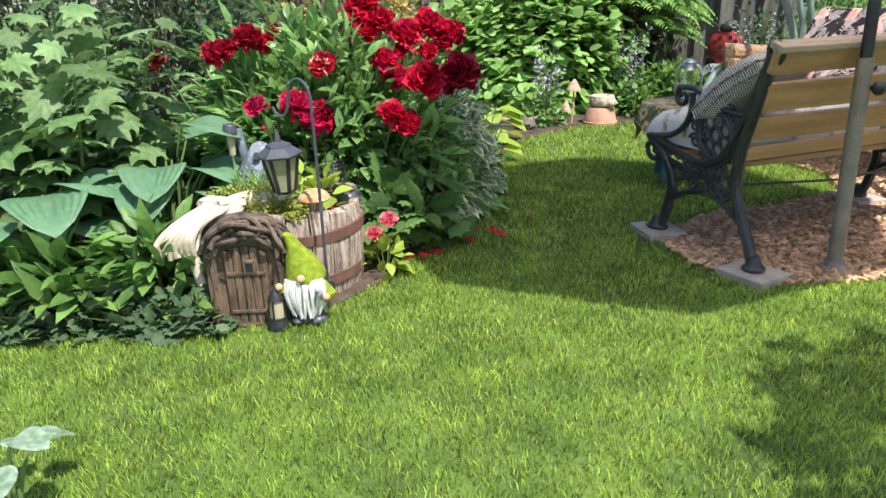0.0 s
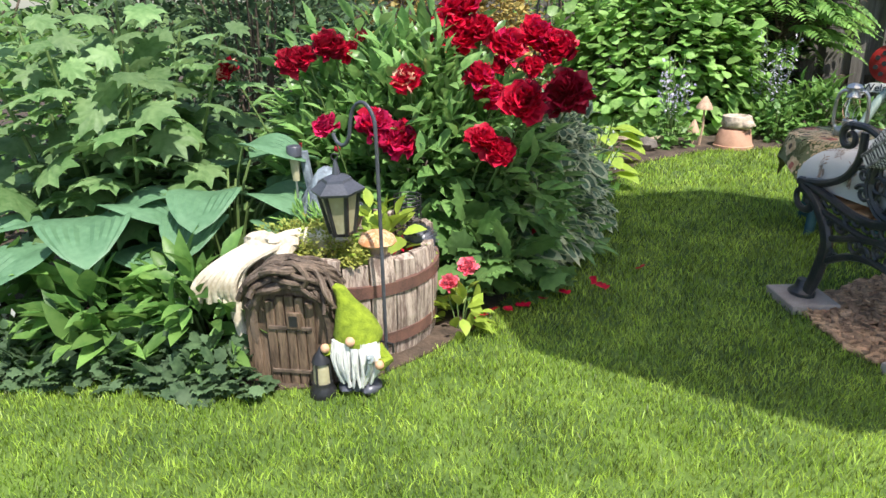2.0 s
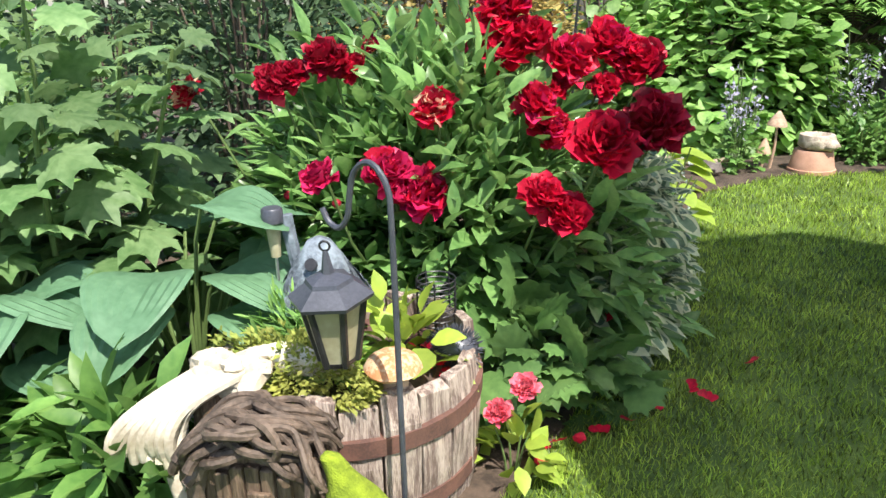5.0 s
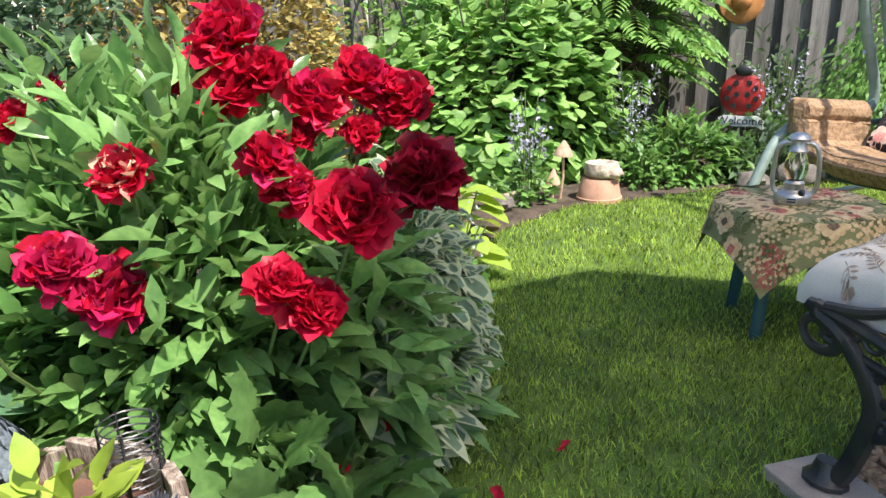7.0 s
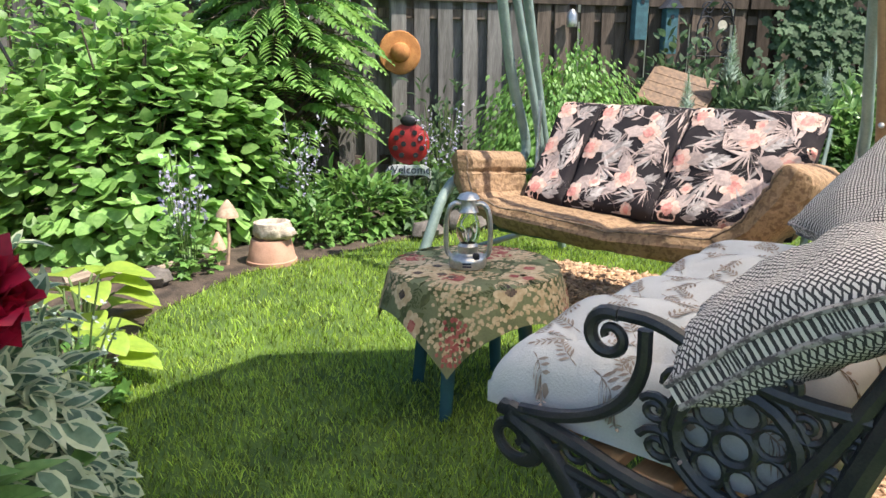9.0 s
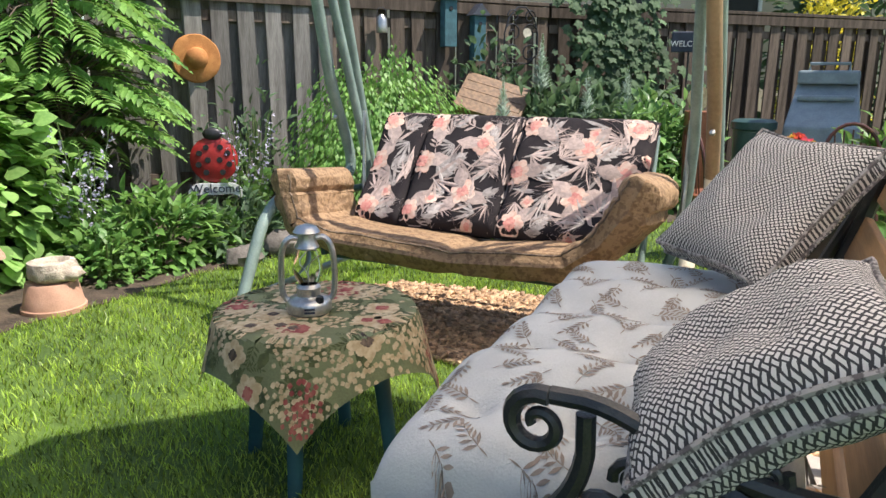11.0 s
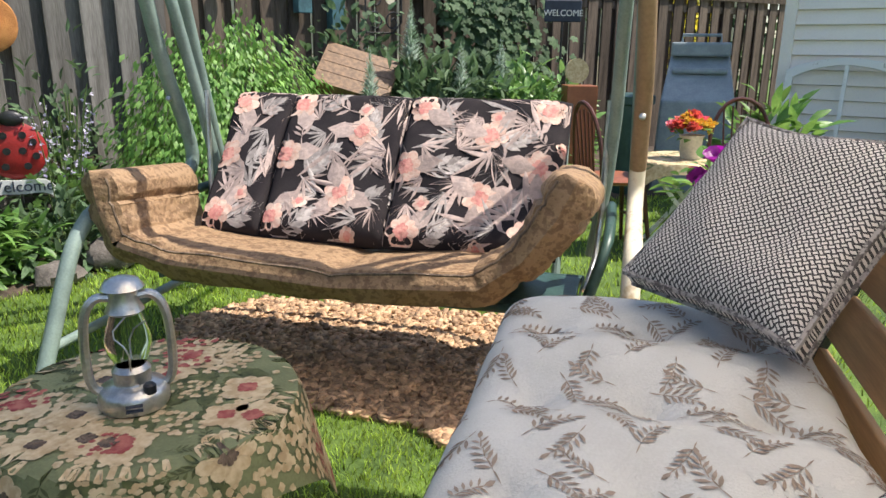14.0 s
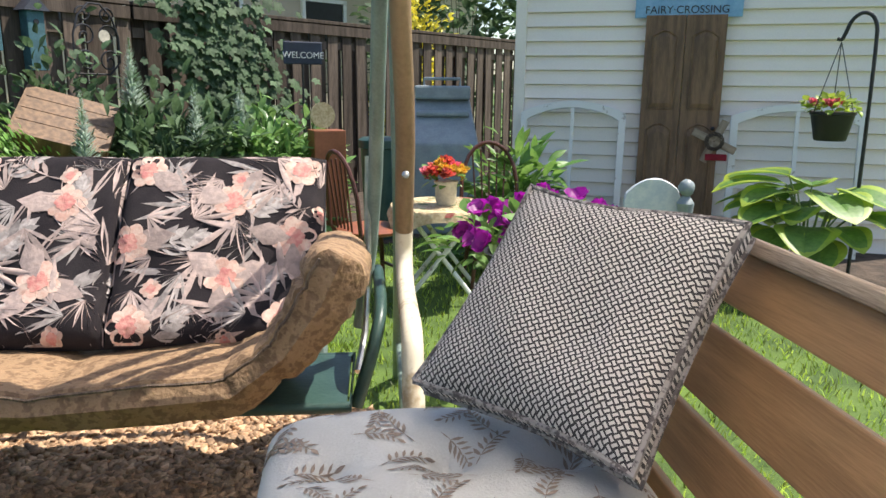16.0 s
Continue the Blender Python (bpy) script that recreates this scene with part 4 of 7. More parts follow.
# ---- umbrella over the bench ----
umb = thing("garden_umbrella", pose(1.45, 2.74, 0, 0, 0, 0), "garden umbrella with taupe pole and beige canopy", "umbrella")
part(umb, "pole", Solid().tube([(0, 0, 0), (0.0, 0, 0.92)], 0.033, 14), UMBPOLE)
part(umb, "upper_pole", Solid().tube([(0, 0, 0.90), (0, 0, 2.75)], 0.024, 14), BLACKM, label="black metal pole")
part(umb, "knob", Solid().ball((0.06, -0.02, 0.80), 0.03, 10).tube([(0, 0, 0.8), (0.06, -0.02, 0.80)], 0.01, 6), BLACKM)
part(umb, "base", Solid().lathe([(0.09, 0), (0.08, 0.015), (0.045, 0.03), (0.04, 0.05)]), UMBPOLE)
can = Solid()
ribs = [(1.42 * math.cos(i * math.pi / 4 + 0.2), 1.42 * math.sin(i * math.pi / 4 + 0.2), 2.20) for i in range(8)]
for zz in (0, -0.012):
    can.add([(0, 0, 2.72 + zz)] + [(x, y, z + zz) for x, y, z in ribs], [((0, 1 + i, 1 + (i + 1) % 8) if zz == 0 else (0, 1 + (i + 1) % 8, 1 + i)) for i in range(8)])
part(umb, "canopy", can, CANVAS, False)
for x, y, z in ribs:
    part(umb, "rib", Solid().tube([(0, 0, 2.69), (x, y, z - 0.02)], 0.008, 5), BLACKM)

# ---- side table ----
TBL = pose(0.985, 4.33, 0, 0, 0, 12)
table = thing("side_table", TBL, "dark green plastic side table under a floral cloth", "table")
part(table, "top", Solid().lathe([(0.05, 0.485), (0.27, 0.485), (0.28, 0.495), (0.275, 0.508), (0.05, 0.510)], n=28), GREENPLASTIC)
for a in (0.6, 2.17, 3.74, 5.31):
    c, s = math.cos(a), math.sin(a)
    part(table, "leg", Solid().tube([(0.18 * c, 0.18 * s, 0.49), (0.235 * c, 0.235 * s, 0.0)], 0.034, 8, 0.026, 0.6), GREENPLASTIC)


def cloth_at(u, v, lift=0.0):
    """A square cloth on a round top: it lies flat, then falls in folds."""
    u, v = max(-0.43, min(0.43, u)), max(-0.43, min(0.43, v))
    r = math.hypot(u, v)
    a = math.atan2(v, u)
    R = 0.285
    if r <= R:
        return (u, v, 0.513 + lift)
    d = r - R
    fold = 1 + 0.16 * math.sin(4 * a + 0.8) + 0.09 * math.sin(9 * a)
    out = R + 0.02 + 0.28 * d * fold + lift
    return (out * math.cos(a), out * math.sin(a), 0.513 - d * 0.93 + 0.012 * min(1, d * 20))


cloth = thing("tablecloth", TBL, "olive green tablecloth with cream and red flowers", "tablecloth")
n, H = 72, 0.43
v = [cloth_at(-H + 2 * H * i / n, -H + 2 * H * j / n) for i in range(n + 1) for j in range(n + 1)]
f = [(i * (n + 1) + j, (i + 1) * (n + 1) + j, (i + 1) * (n + 1) + j + 1, i * (n + 1) + j + 1) for i in range(n) for j in range(n)]
part(cloth, "fabric", Solid().add(v, f), CLOTH)
blooms = [(g.uniform(-H + 0.02, H - 0.02), g.uniform(-H + 0.02, H - 0.02), g.uniform(0, 6.28), g.uniform(0.10, 0.13), "flower") for _ in range(32)]
for nm, mat, items, lift in (("leaf_print", DARKGREENP, [(g.uniform(-H + 0.01, H - 0.01), g.uniform(-H + 0.01, H - 0.01), g.uniform(0, 6.28), g.uniform(0.05, 0.09), g.choice(("leaf", "fern", "broad"))) for _ in range(190)], 0.002),
                             ("cream_cluster_print", CREAMP, [(g.uniform(-H + 0.02, H - 0.02), g.uniform(-H + 0.02, H - 0.02), g.uniform(0, 6.28), g.uniform(0.09, 0.15), "cluster") for _ in range(62)], 0.0025),
                             ("cream_flower_print", CREAMP, blooms, 0.0035),
                             ("red_flower_print", REDP, [(g.uniform(-H + 0.02, H - 0.02), g.uniform(-H + 0.02, H - 0.02), g.uniform(0, 6.28), g.uniform(0.08, 0.13), "cluster") for _ in range(9)] + [(a, b, c, d * 0.4, "flower") for a, b, c, d, k in blooms[::2]], 0.0045),
                             ("flower_heart_print", BROWNRESIN, [(a, b, c, d * 0.35, "flower") for a, b, c, d, k in blooms[1::2]], 0.0045)):
    part(cloth, nm, prints(cloth_at, items, nm, mat, lift), None)

lamp = thing("hurricane_lantern", pose(0.948, 4.30, 0.518, 0, 0, -22) @ Matrix.Scale(1.02, 4), "galvanised steel hurricane lantern with clear glass chimney", "lantern")
part(lamp, "tank", Solid().lathe([(0.062, 0), (0.066, 0.006), (0.066, 0.03), (0.060, 0.04), (0.035, 0.048), (0.03, 0.06)], n=24), STEEL)
part(lamp, "burner", Solid().lathe([(0.034, 0.05), (0.036, 0.075), (0.028, 0.085)], n=20), STEEL)
gl = part(lamp, "chimney", Solid().lathe([(0.028, 0.085), (0.040, 0.11), (0.043, 0.135), (0.036, 0.165), (0.027, 0.19)], n=24), GLASS)
gl.visible_shadow = False
part(lamp, "cap", Solid().lathe([(0.03, 0.19), (0.036, 0.195), (0.026, 0.215), (0.028, 0.235), (0.04, 0.24), (0.03, 0.255), (0.01, 0.262)], n=20), STEEL)
for sgn in (-1, 1):
    part(lamp, "side_tube", Solid().tube([(sgn * 0.05, 0, 0.03), (sgn * 0.075, 0, 0.045), (sgn * 0.078, 0, 0.12), (sgn * 0.072, 0, 0.195), (sgn * 0.05, 0, 0.225), (sgn * 0.025, 0, 0.222)], 0.009, 8, smooth=2), STEEL)
    part(lamp, "guard_wire", Solid().tube([(0, sgn * 0.036, 0.085), (0.0, sgn * 0.047, 0.13), (sgn * 0.03, sgn * 0.037, 0.16), (0, sgn * 0.03, 0.19)], 0.0018, 5, smooth=1), STEEL)
part(lamp, "filler_cap", Solid().lathe([(0.012, 0), (0.012, 0.016), (0.008, 0.02)], (0.03, -0.045, 0.038), 10), BLACKM)
part(lamp, "label_bars", Solid().box((0.0, -0.0665, 0.024), (0.03, 0.002, 0.006)).box((0.0, -0.0665, 0.014), (0.03, 0.002, 0.006)), INK, False)

# ---- garden swing ----
SW = pose(2.465, 5.23, 0, 0, 0, -59)
swing = thing("garden_swing", SW, "garden swing seat on a green-grey tubular steel frame", "swing")
for sg in (-1, 1):
    X = 0.97 * sg
    mats = (TUBERUST, CREAMTUBE) if sg > 0 else (TUBEGREEN, TUBEGREEN)
    o = 0.0 if sg < 0 else -0.15
    part(swing, "front_leg", Solid().tube([(X * 0.96, -0.35 + o, 2.05), (X * 0.96, -0.43 + o, 1.92), (X * 0.98, -0.30 + o, 1.45), (X, -0.19 + o, 1.14), (X, -0.07 + o, 0.88), (X, -0.035 + o, 0.79)], 0.03, 12, smooth=1), mats[0])
    part(swing, "leg_bend", Solid().tube([(X, -0.036 + o, 0.795), (X, -0.02 + o, 0.70), (X, -0.10 + o, 0.63), (X, -0.35 + o, 0.62), (X, -0.66 + o * 0.5, 0.635), (X, -0.80, 0.53), (X, -0.88, 0.38), (X, -1.06, 0.02)], 0.029, 12, smooth=2), mats[1])
    part(swing, "rear_leg", Solid().tube([(X * 0.96, -0.31 + o, 2.05), (X * 0.96, -0.20 + o, 1.90), (X * 0.98, -0.045 + o, 1.45), (X, 0.21 + o * 0.5, 0.63), (X, 0.44, 0.02)], 0.028, 12, smooth=1), TUBEGREEN)
    part(swing, "brace", Solid().tube([(X, -0.97, 0.18), (X, 0.38, 0.20)], 0.018, 10), TUBEGREEN)
    part(swing, "hanger", Solid().tube([(X * 0.94, -0.37 + o, 1.9), (X * 0.92, -0.22 + o, 1.43), (X * 0.9, -0.02, 0.80), (X * 0.84, -0.02, 0.40)], 0.024, 10, smooth=1), TUBEGREEN)
    part(swing, "hanger", Solid().tube([(X * 0.88, -0.06, 1.02), (X * 0.87, -0.10, 0.45), (X * 0.84, -0.3, 0.34)], 0.012, 8, smooth=1), STEEL)
    part(swing, "arm", Solid().tube([(X * 0.91, 0.03, 0.60), (X * 0.92, -0.35, 0.60), (X * 0.91, -0.48, 0.54), (X * 0.84, -0.52, 0.32)], 0.02, 10, smooth=2), TUBEDARK)
    part(swing, "bolt", Solid().lathe([(0.012, 0), (0.012, 0.012), (0.005, 0.016)], n=8), STEEL).matrix_local = pose(X, -0.16 + o, 0.985, 70, 0, 0)
part(swing, "top_beam", Solid().tube([(-0.98, -0.33, 2.05), (0.98, -0.48, 2.05)], 0.03, 12), TUBEGREEN)
part(swing, "seat_frame", Solid().tube([(-0.72, -0.60, 0.355), (0.80, -0.60, 0.355), (0.80, -0.18, 0.345), (-0.72, -0.18, 0.345), (-0.72, -0.60, 0.355)], 0.018, 10).box((0.04, -0.39, 0.35), (1.5, 0.40, 0.02)), TUBEDARK)
part(swing, "back_frame", Solid().tube([(-0.69, -0.16, 0.34), (-0.69, 0.09, 0.92), (0.69, 0.09, 0.92), (0.69, -0.16, 0.34)], 0.018, 10), TUBEGREEN)


def puffy(fn, nu, nv):
    """A closed cushion from fn(u, v, side), u and v from 0 to 1."""
    v, f = [], []
    for side in (1, -1):
        o = len(v)
        v += [fn(i / nu, j / nv, side) for i in range(nu + 1) for j in range(nv + 1)]
        for i in range(nu):
            for j in range(nv):
                a = o + i * (nv + 1) + j
                q = (a, a + nv + 1, a + nv + 2, a + 1)
                f.append(q if side > 0 else q[::-1])
    return Solid().add(v, f)


def edge(u, p=8, k=0.45):
    return max(0.0, 1 - abs(2 * u - 1) ** p) ** k


# long tan pad that turns up at both ends over the arms
def pad_line(t):
    pts = [(-0.90, 0.78), (-0.88, 0.64), (-0.83, 0.51), (-0.62, 0.46), (0.0, 0.43), (0.50, 0.465), (0.64, 0.57), (0.74, 0.71), (0.80, 0.84)]
    q = t * (len(pts) - 1)
    i = min(int(q), len(pts) - 2)
    w = q - i
    w = w * w * (3 - 2 * w) * 0.4 + w * 0.6
    return Vector((pts[i][0] * (1 - w) + pts[i + 1][0] * w, 0, pts[i][1] * (1 - w) + pts[i + 1][1] * w))


def pad(u, v, side):
    p = pad_line(u)
    d = (pad_line(min(1, u + 0.02)) - pad_line(max(0, u - 0.02))).normalized()
    nrm = Vector((-d.z, 0, d.x))
    th = (0.072 + 0.03 * min(1.0, 6 * max(0, abs(u - 0.5) - 0.28))) * edge(u, 14, 0.5) * edge(v, 8, 0.45)
    th *= 1 - 0.22 * math.exp(-((u * 5) % 1 - 0.5) ** 2 * 200) + 0.16 * noise.noise((u * 18, v * 6, side)) + 0.12 * noise.noise((u * 50, v * 11, side + 4))
    up = 0.10 * max(0, abs(u - 0.5) - 0.33) * 6
    return tuple(p + Vector((0, -0.77 + 0.56 * v + 0.05 * up, -0.06 * v * (1 - up))) + nrm * (th * side))


pad_ob = thing("swing_seat_pad", SW, "tan jacquard seat pad turned up over the swing arms", "cushion")
part(pad_ob, "cover", puffy(pad, 110, 16), TAN)
seam = [Vector(pad(i / 80, 0.03, 1)) + Vector((0, -0.006, 0.004)) for i in range(3, 78)]
part(pad_ob, "piping", Solid().tube(seam, 0.005, 5), BROWNRESIN)


def back_cushion(i):
    x0, w = (-0.71, -0.45, 0.06)[i], (0.265, 0.515, 0.65)[i]

    def fn(u, v, side, lift=0.0):
        e = edge(u, 18 if i else 10, 0.5) * edge(v, 12, 0.5)
        th = 0.066 * e * (1 + 0.10 * math.sin(v * 9.4 + i)) + 0.02 * noise.noise((u * 3 * w / 0.4 + i, v * 3, 1.0)) * e
        y = -0.40 + 0.41 * v
        z = 0.47 + 0.53 * v
        nn = Vector((0, -0.79, 0.61))
        return Vector((x0 + w * u, y, z)) + nn * (th * side + (lift if side > 0 else 0))

    t = thing("swing_back_cushion", SW, "black back cushion printed with pink flowers and grey leaves", "cushion", "floral back cushions on the swing")
    part(t, "cover", puffy(lambda u, v, s: tuple(fn(u, v, s)), 44, 48), BLACKCLOTH)

    def on(p, q, lift):
        return tuple(fn(min(0.995, max(0.005, p / w)), min(0.995, max(0.005, q / 0.66)), 1, lift))

    r = random.Random(20 + i)
    cols = max(2, round(w / 0.135))
    cells = [(w * (a + 0.5 + 0.25 * (b % 2)) / (cols + 0.25) + r.uniform(-0.02, 0.02), 0.66 * (b + 0.5) / 5 + r.uniform(-0.02, 0.02), (a + 2 * b) % 4) for a in range(cols) for b in range(5)]
    fl = [(p, q, r.uniform(0, 6.28), r.uniform(0.125, 0.15), "flower") for p, q, k in cells if k == 0]
    small = [(p + 0.06, q - 0.05, r.uniform(0, 6.28), 0.07, "flower") for p, q, k in cells if k == 2][::2]
    part(t, "leaf_print", prints(on, [(p - 0.05, q - 0.04, r.uniform(0.2, 1.6), r.uniform(0.15, 0.19), "broad") for p, q, k in cells if k == 1] + [(p, q, r.uniform(1.5, 4.5), r.uniform(0.14, 0.19), "spray") for p, q, k in cells if k == 3], "leaf_print", GREYP, 0.002), None, label="grey printed leaves")
    part(t, "blush_print", prints(on, [(p, q - 0.05, r.uniform(0, 6.28), r.uniform(0.13, 0.17), r.choice(("fern", "spray"))) for p, q, k in cells if k == 2] + [(p, q, c + a, 0.15, "leaf") for p, q, c, s, k in fl for a in (0.4, 2.3, 4.6)] + [(p + 0.05, q + 0.05, r.uniform(0, 6.28), r.uniform(0.15, 0.20), "spray") for p, q, k in cells if k != 0], "blush_print", BLUSHGREY, 0.0028), None, label="blush grey printed leaves")
    part(t, "flower_print", prints(on, fl + small, "flower_print", BLUSHP, 0.0036), None, label="blush printed flowers")
    part(t, "flower_heart_print", prints(on, [(a, b, c, s * 0.5, "flower") for a, b, c, s, k in fl + small], "flower_heart_print", PINKP, 0.0044), None, label="pink printed flower hearts")


for i in range(3):
    back_cushion(i)


# ---- border plants ----
def flower_heads(owner, places, mats_by, seed=0):
    for i, (x, y, z, r, mats, tilt) in enumerate(places):
        ob = part(owner, "flower", bloom(mats, r, 5, seed=seed + i), None)
        ob.matrix_local = pose(x, y, z, 55 * tilt, 0, (i * 67) % 90 - 30)


PEONY = (-1.12, 3.38)
peony = thing("peony", pose(PEONY[0], PEONY[1], 0), "large peony bush in full bloom with crimson double flowers", "shrub")
part(peony, "leaves", mound(8200, (0.79, 0.70, 1.03), LANCE, 0.13, G_PEONY, inner=0.5, droop=0.0, lumps=0.10, base=0.0), None)
part(peony, "stems", stems(34, 0.6, 0.85, 0.006, G_STEM), None)
heads = []
for x, y, z, k, r, mats in ((-1.14, 2.58, 0.747, 1, 0.06, (ROSE,)), (-1.10, 2.90, 0.69, 0.95, 0.085, (ROSE, RED)), (-0.99, 2.93, 0.62, 0.95, 0.10, (ROSE, RED)), (-0.93, 2.91, 0.90, 1, 0.075, (RED, PALEC)),
                           (-0.57, 2.83, 0.68, 1, 0.075, (RED,)), (-0.50, 2.84, 0.62, 1, 0.075, (RED,)), (-0.42, 2.90, 0.82, 1, 0.105, (RED, DARKRED)), (-0.33, 3.38, 0.79, 1, 0.125, (DARKRED,)), (-0.66, 3.06, 0.90, 1, 0.075, (RED, ROSE)),
                           (-0.62, 3.10, 0.82, 1, 0.08, (RED, ROSE)), (-0.75, 3.07, 1.06, 1.12, 0.10, (RED,)), (-0.68, 3.07, 1.10, 1.12, 0.085, (RED,)), (-0.57, 3.10, 1.03, 1.12, 0.10, (RED, ROSE)), (-0.46, 3.13, 1.07, 1.15, 0.10, (RED, ROSE)),
                           (-0.36, 3.14, 1.02, 1.15, 0.10, (RED, DARKRED)), (-0.74, 3.06, 1.18, 1.15, 0.115, (RED, ROSE)), (-0.83, 3.03, 1.13, 1.2, 0.06, (RED,)), (-0.90, 3.00, 1.09, 1.2, 0.055, (RED, ROSE)), (-1.12, 2.88, 1.09, 1.25, 0.045, (ROSE, PALEC)),
                           (-1.57, 2.59, 0.97, 1.12, 0.065, (RED, PALEC)), (-1.38, 2.74, 0.99, 1.1, 0.075, (DARKRED, RED)), (-1.33, 2.77, 1.01, 1.1, 0.06, (DARKRED, RED)), (-1.24, 2.83, 1.05, 1.1, 0.085, (DARKRED, RED)), (-1.18, 2.88, 1.02, 1.1, 0.06, (RED,)),
                           (-0.47, 3.16, 0.95, 1.1, 0.06, (RED,)), (-0.62, 3.1, 0.95, 1.1, 0.06, (RED, DARKRED))):
    e = Vector((-0.091, 0.956, 1.226))
    p = e + (Vector((x, y, z)) - e) * k
    heads.append((p.x - PEONY[0], p.y - PEONY[1], p.z, r * 0.88, mats, 0.75))
flower_heads(peony, heads, None, 40)
st = Solid()
for x, y, z, r, *_ in heads:
    st.tube([(x * 0.3, y * 0.3, 0.1), (x * 0.8, y * 0.85 + 0.05, z * 0.6), (x, y + 0.03, z - r * 0.3)], 0.005, 5, smooth=1)
part(peony, "flower_stalks", st, G_STEM)
for x, y, z in ((-0.1, -0.60, 0.62), (0.2, -0.42, 0.92), (-0.35, -0.5, 0.6)):
    part(peony, "bud", Solid().ball((x, y, z), 0.016, 8), DARKRED)


def hosta(name, x, y, n, size, mat, label, h=0.35, ribs=9, seed=0, edge_mat=None):
    """Broad ribbed leaves on arching stalks from one crown."""
    g = np.random.default_rng(seed)
    t = thing(name, pose(x, y, 0), label, "plant")
    for i in range(n):
        a, k = 6.283 * i / n * 2.618, 0.35 + 0.65 * i / n
        r0, hh = 0.6 * size * k + 0.05, h * (1.15 - 0.6 * k) + 0.04 * g.normal()
        s = size * (0.75 + 0.35 * g.random())
        nu, nv = 2 * ribs, 9
        v, f = [], []
        for p in range(nv + 1):
            q = p / nv
            w = 0.43 * s * math.sin(math.pi * min(1, q ** 0.78)) ** 0.6 + 0.002
            for j in range(nu + 1):
                c = 2 * j / nu - 1
                v.append((w * c, s * q, 0.10 * s * q - 0.34 * s * q * q + 0.20 * abs(c) * w + (0.022 * s if j % 2 else 0) * math.sin(math.pi * q) + 0.03 * s * math.sin(6 * q + i) * abs(c)))
        for p in range(nv):
            for j in range(nu):
                b = p * (nu + 1) + j
                f.append((b, b + 1, b + nu + 2, b + nu + 1))
        me = Solid().add(v, f).mesh("leaf", mat)
        if edge_mat:
            me.materials.append(edge_mat)
            for poly in me.polygons:
                j = poly.index % nu
                if j < 2 or j >= nu - 2 or poly.index // nu == nv - 1:
                    poly.material_index = 1
        ob = part(t, "leaf", me, None)
        ob.matrix_local = pose(r0 * math.cos(a), r0 * math.sin(a), hh, 12 - 20 * k, 0, math.degrees(a) - 90)
        part(t, "stalk", Solid().tube([(0.02 * math.cos(a), 0.02 * math.sin(a), 0), (r0 * 0.6 * math.cos(a), r0 * 0.6 * math.sin(a), hh * 0.8), (r0 * math.cos(a), r0 * math.sin(a), hh)], 0.008, 6, 0.005, smooth=1), G_STEM)
    return t


hosta("hosta", -1.58, 2.44, 16, 0.34, G_HOSTA, "blue-green hosta with broad ribbed leaves", 0.64, seed=3)
hosta("hosta", -2.0, 2.12, 12, 0.34, G_HOSTA, "blue-green hosta with broad leaves at the border edge", 0.55, seed=5)
hosta("hosta", -0.52, 5.45, 16, 0.22, G_LIME, "lime yellow hosta at the lawn edge", 0.30, 5, 7)
hosta("hosta", -0.44, 4.85, 12, 0.18, G_LIME, "lime yellow hosta at the lawn edge", 0.22, 5, 8)
hosta("hosta", 5.75, 3.05, 28, 0.40, G_SHRUB, "green hosta with yellow leaf margins beside the shed", 0.74, 6, 9, G_LIME)

mallow = thing("mallow", pose(-2.14, 2.45, 0), "tall mallow with large lobed pale green leaves", "plant")
P, D, U, S = [], [], [], []
stalks = Solid()
for i in range(9):
    a, k = i * 2.4, 0.36 * math.sqrt((i + 0.5) / 9)
    bx, by, h = k * math.cos(a), k * math.sin(a), 1.0 + 0.35 * RNG.random()
    tx, ty = bx * 1.5, by * 1.5
    stalks.tube([(bx * 0.6, by * 0.6, 0), (bx, by, h * 0.5), (tx, ty, h)], 0.012, 6, 0.006)
    for j in range(32):
        q = 0.2 + 0.8 * j / 31
        b = j * 2.4 + i
        x0, y0, z0 = bx * 0.6 + (tx - bx * 0.6) * q, by * 0.6 + (ty - by * 0.6) * q, h * q
        out = 0.16 * (1.15 - q)
        P.append((x0 + out * math.cos(b), y0 + out * math.sin(b), z0 + 0.03))
        D.append((math.cos(b), math.sin(b), 0.25 - 0.5 * RNG.random()))
        U.append((0.55 * RNG.normal(), 0.55 * RNG.normal() - 0.3, 1))
        S.append(0.225 * (1.25 - 0.65 * q) * (0.8 + 0.4 * RNG.random()))
part(mallow, "leaves", np_mesh("leaves", *leaf_array(P, D, U, S, MALLOW, 0.3), G_MALLOW, True), None)
part(mallow, "stalks", stalks, G_STEM)

for x, y, r, h, n in ((-1.75, 1.86, 0.28, 0.30, 230), (-1.35, 1.96, 0.24, 0.33, 220), (-2.3, 1.75, 0.35, 0.33, 260), (-1.5, 2.0, 0.26, 0.26, 200)):
    shrub("bellflower", x, y, (r, r * 0.8, h), n, LANCE, 0.15, G_SHRUB, "leafy green bellflower clump at the lawn edge", 6, "plant", lumps=0.1)
for x, y in ((-1.9, 1.62), (-1.55, 1.74), (-1.2, 1.80), (-2.2, 1.6)):
    shrub("groundcover", x, y, (0.22, 0.14, 0.13), 240, ROUND, 0.055, G_DARK, "low dark green groundcover at the lawn edge", 0, "plant")
shrub("variegated_dogwood", -0.47, 3.75, (0.24, 0.58, 0.70), 1700, VAROVAL, 0.085, (G_SAGE, G_EDGE), "cream and green variegated shrub at the lawn edge", lumps=0.12, droop=0.5)
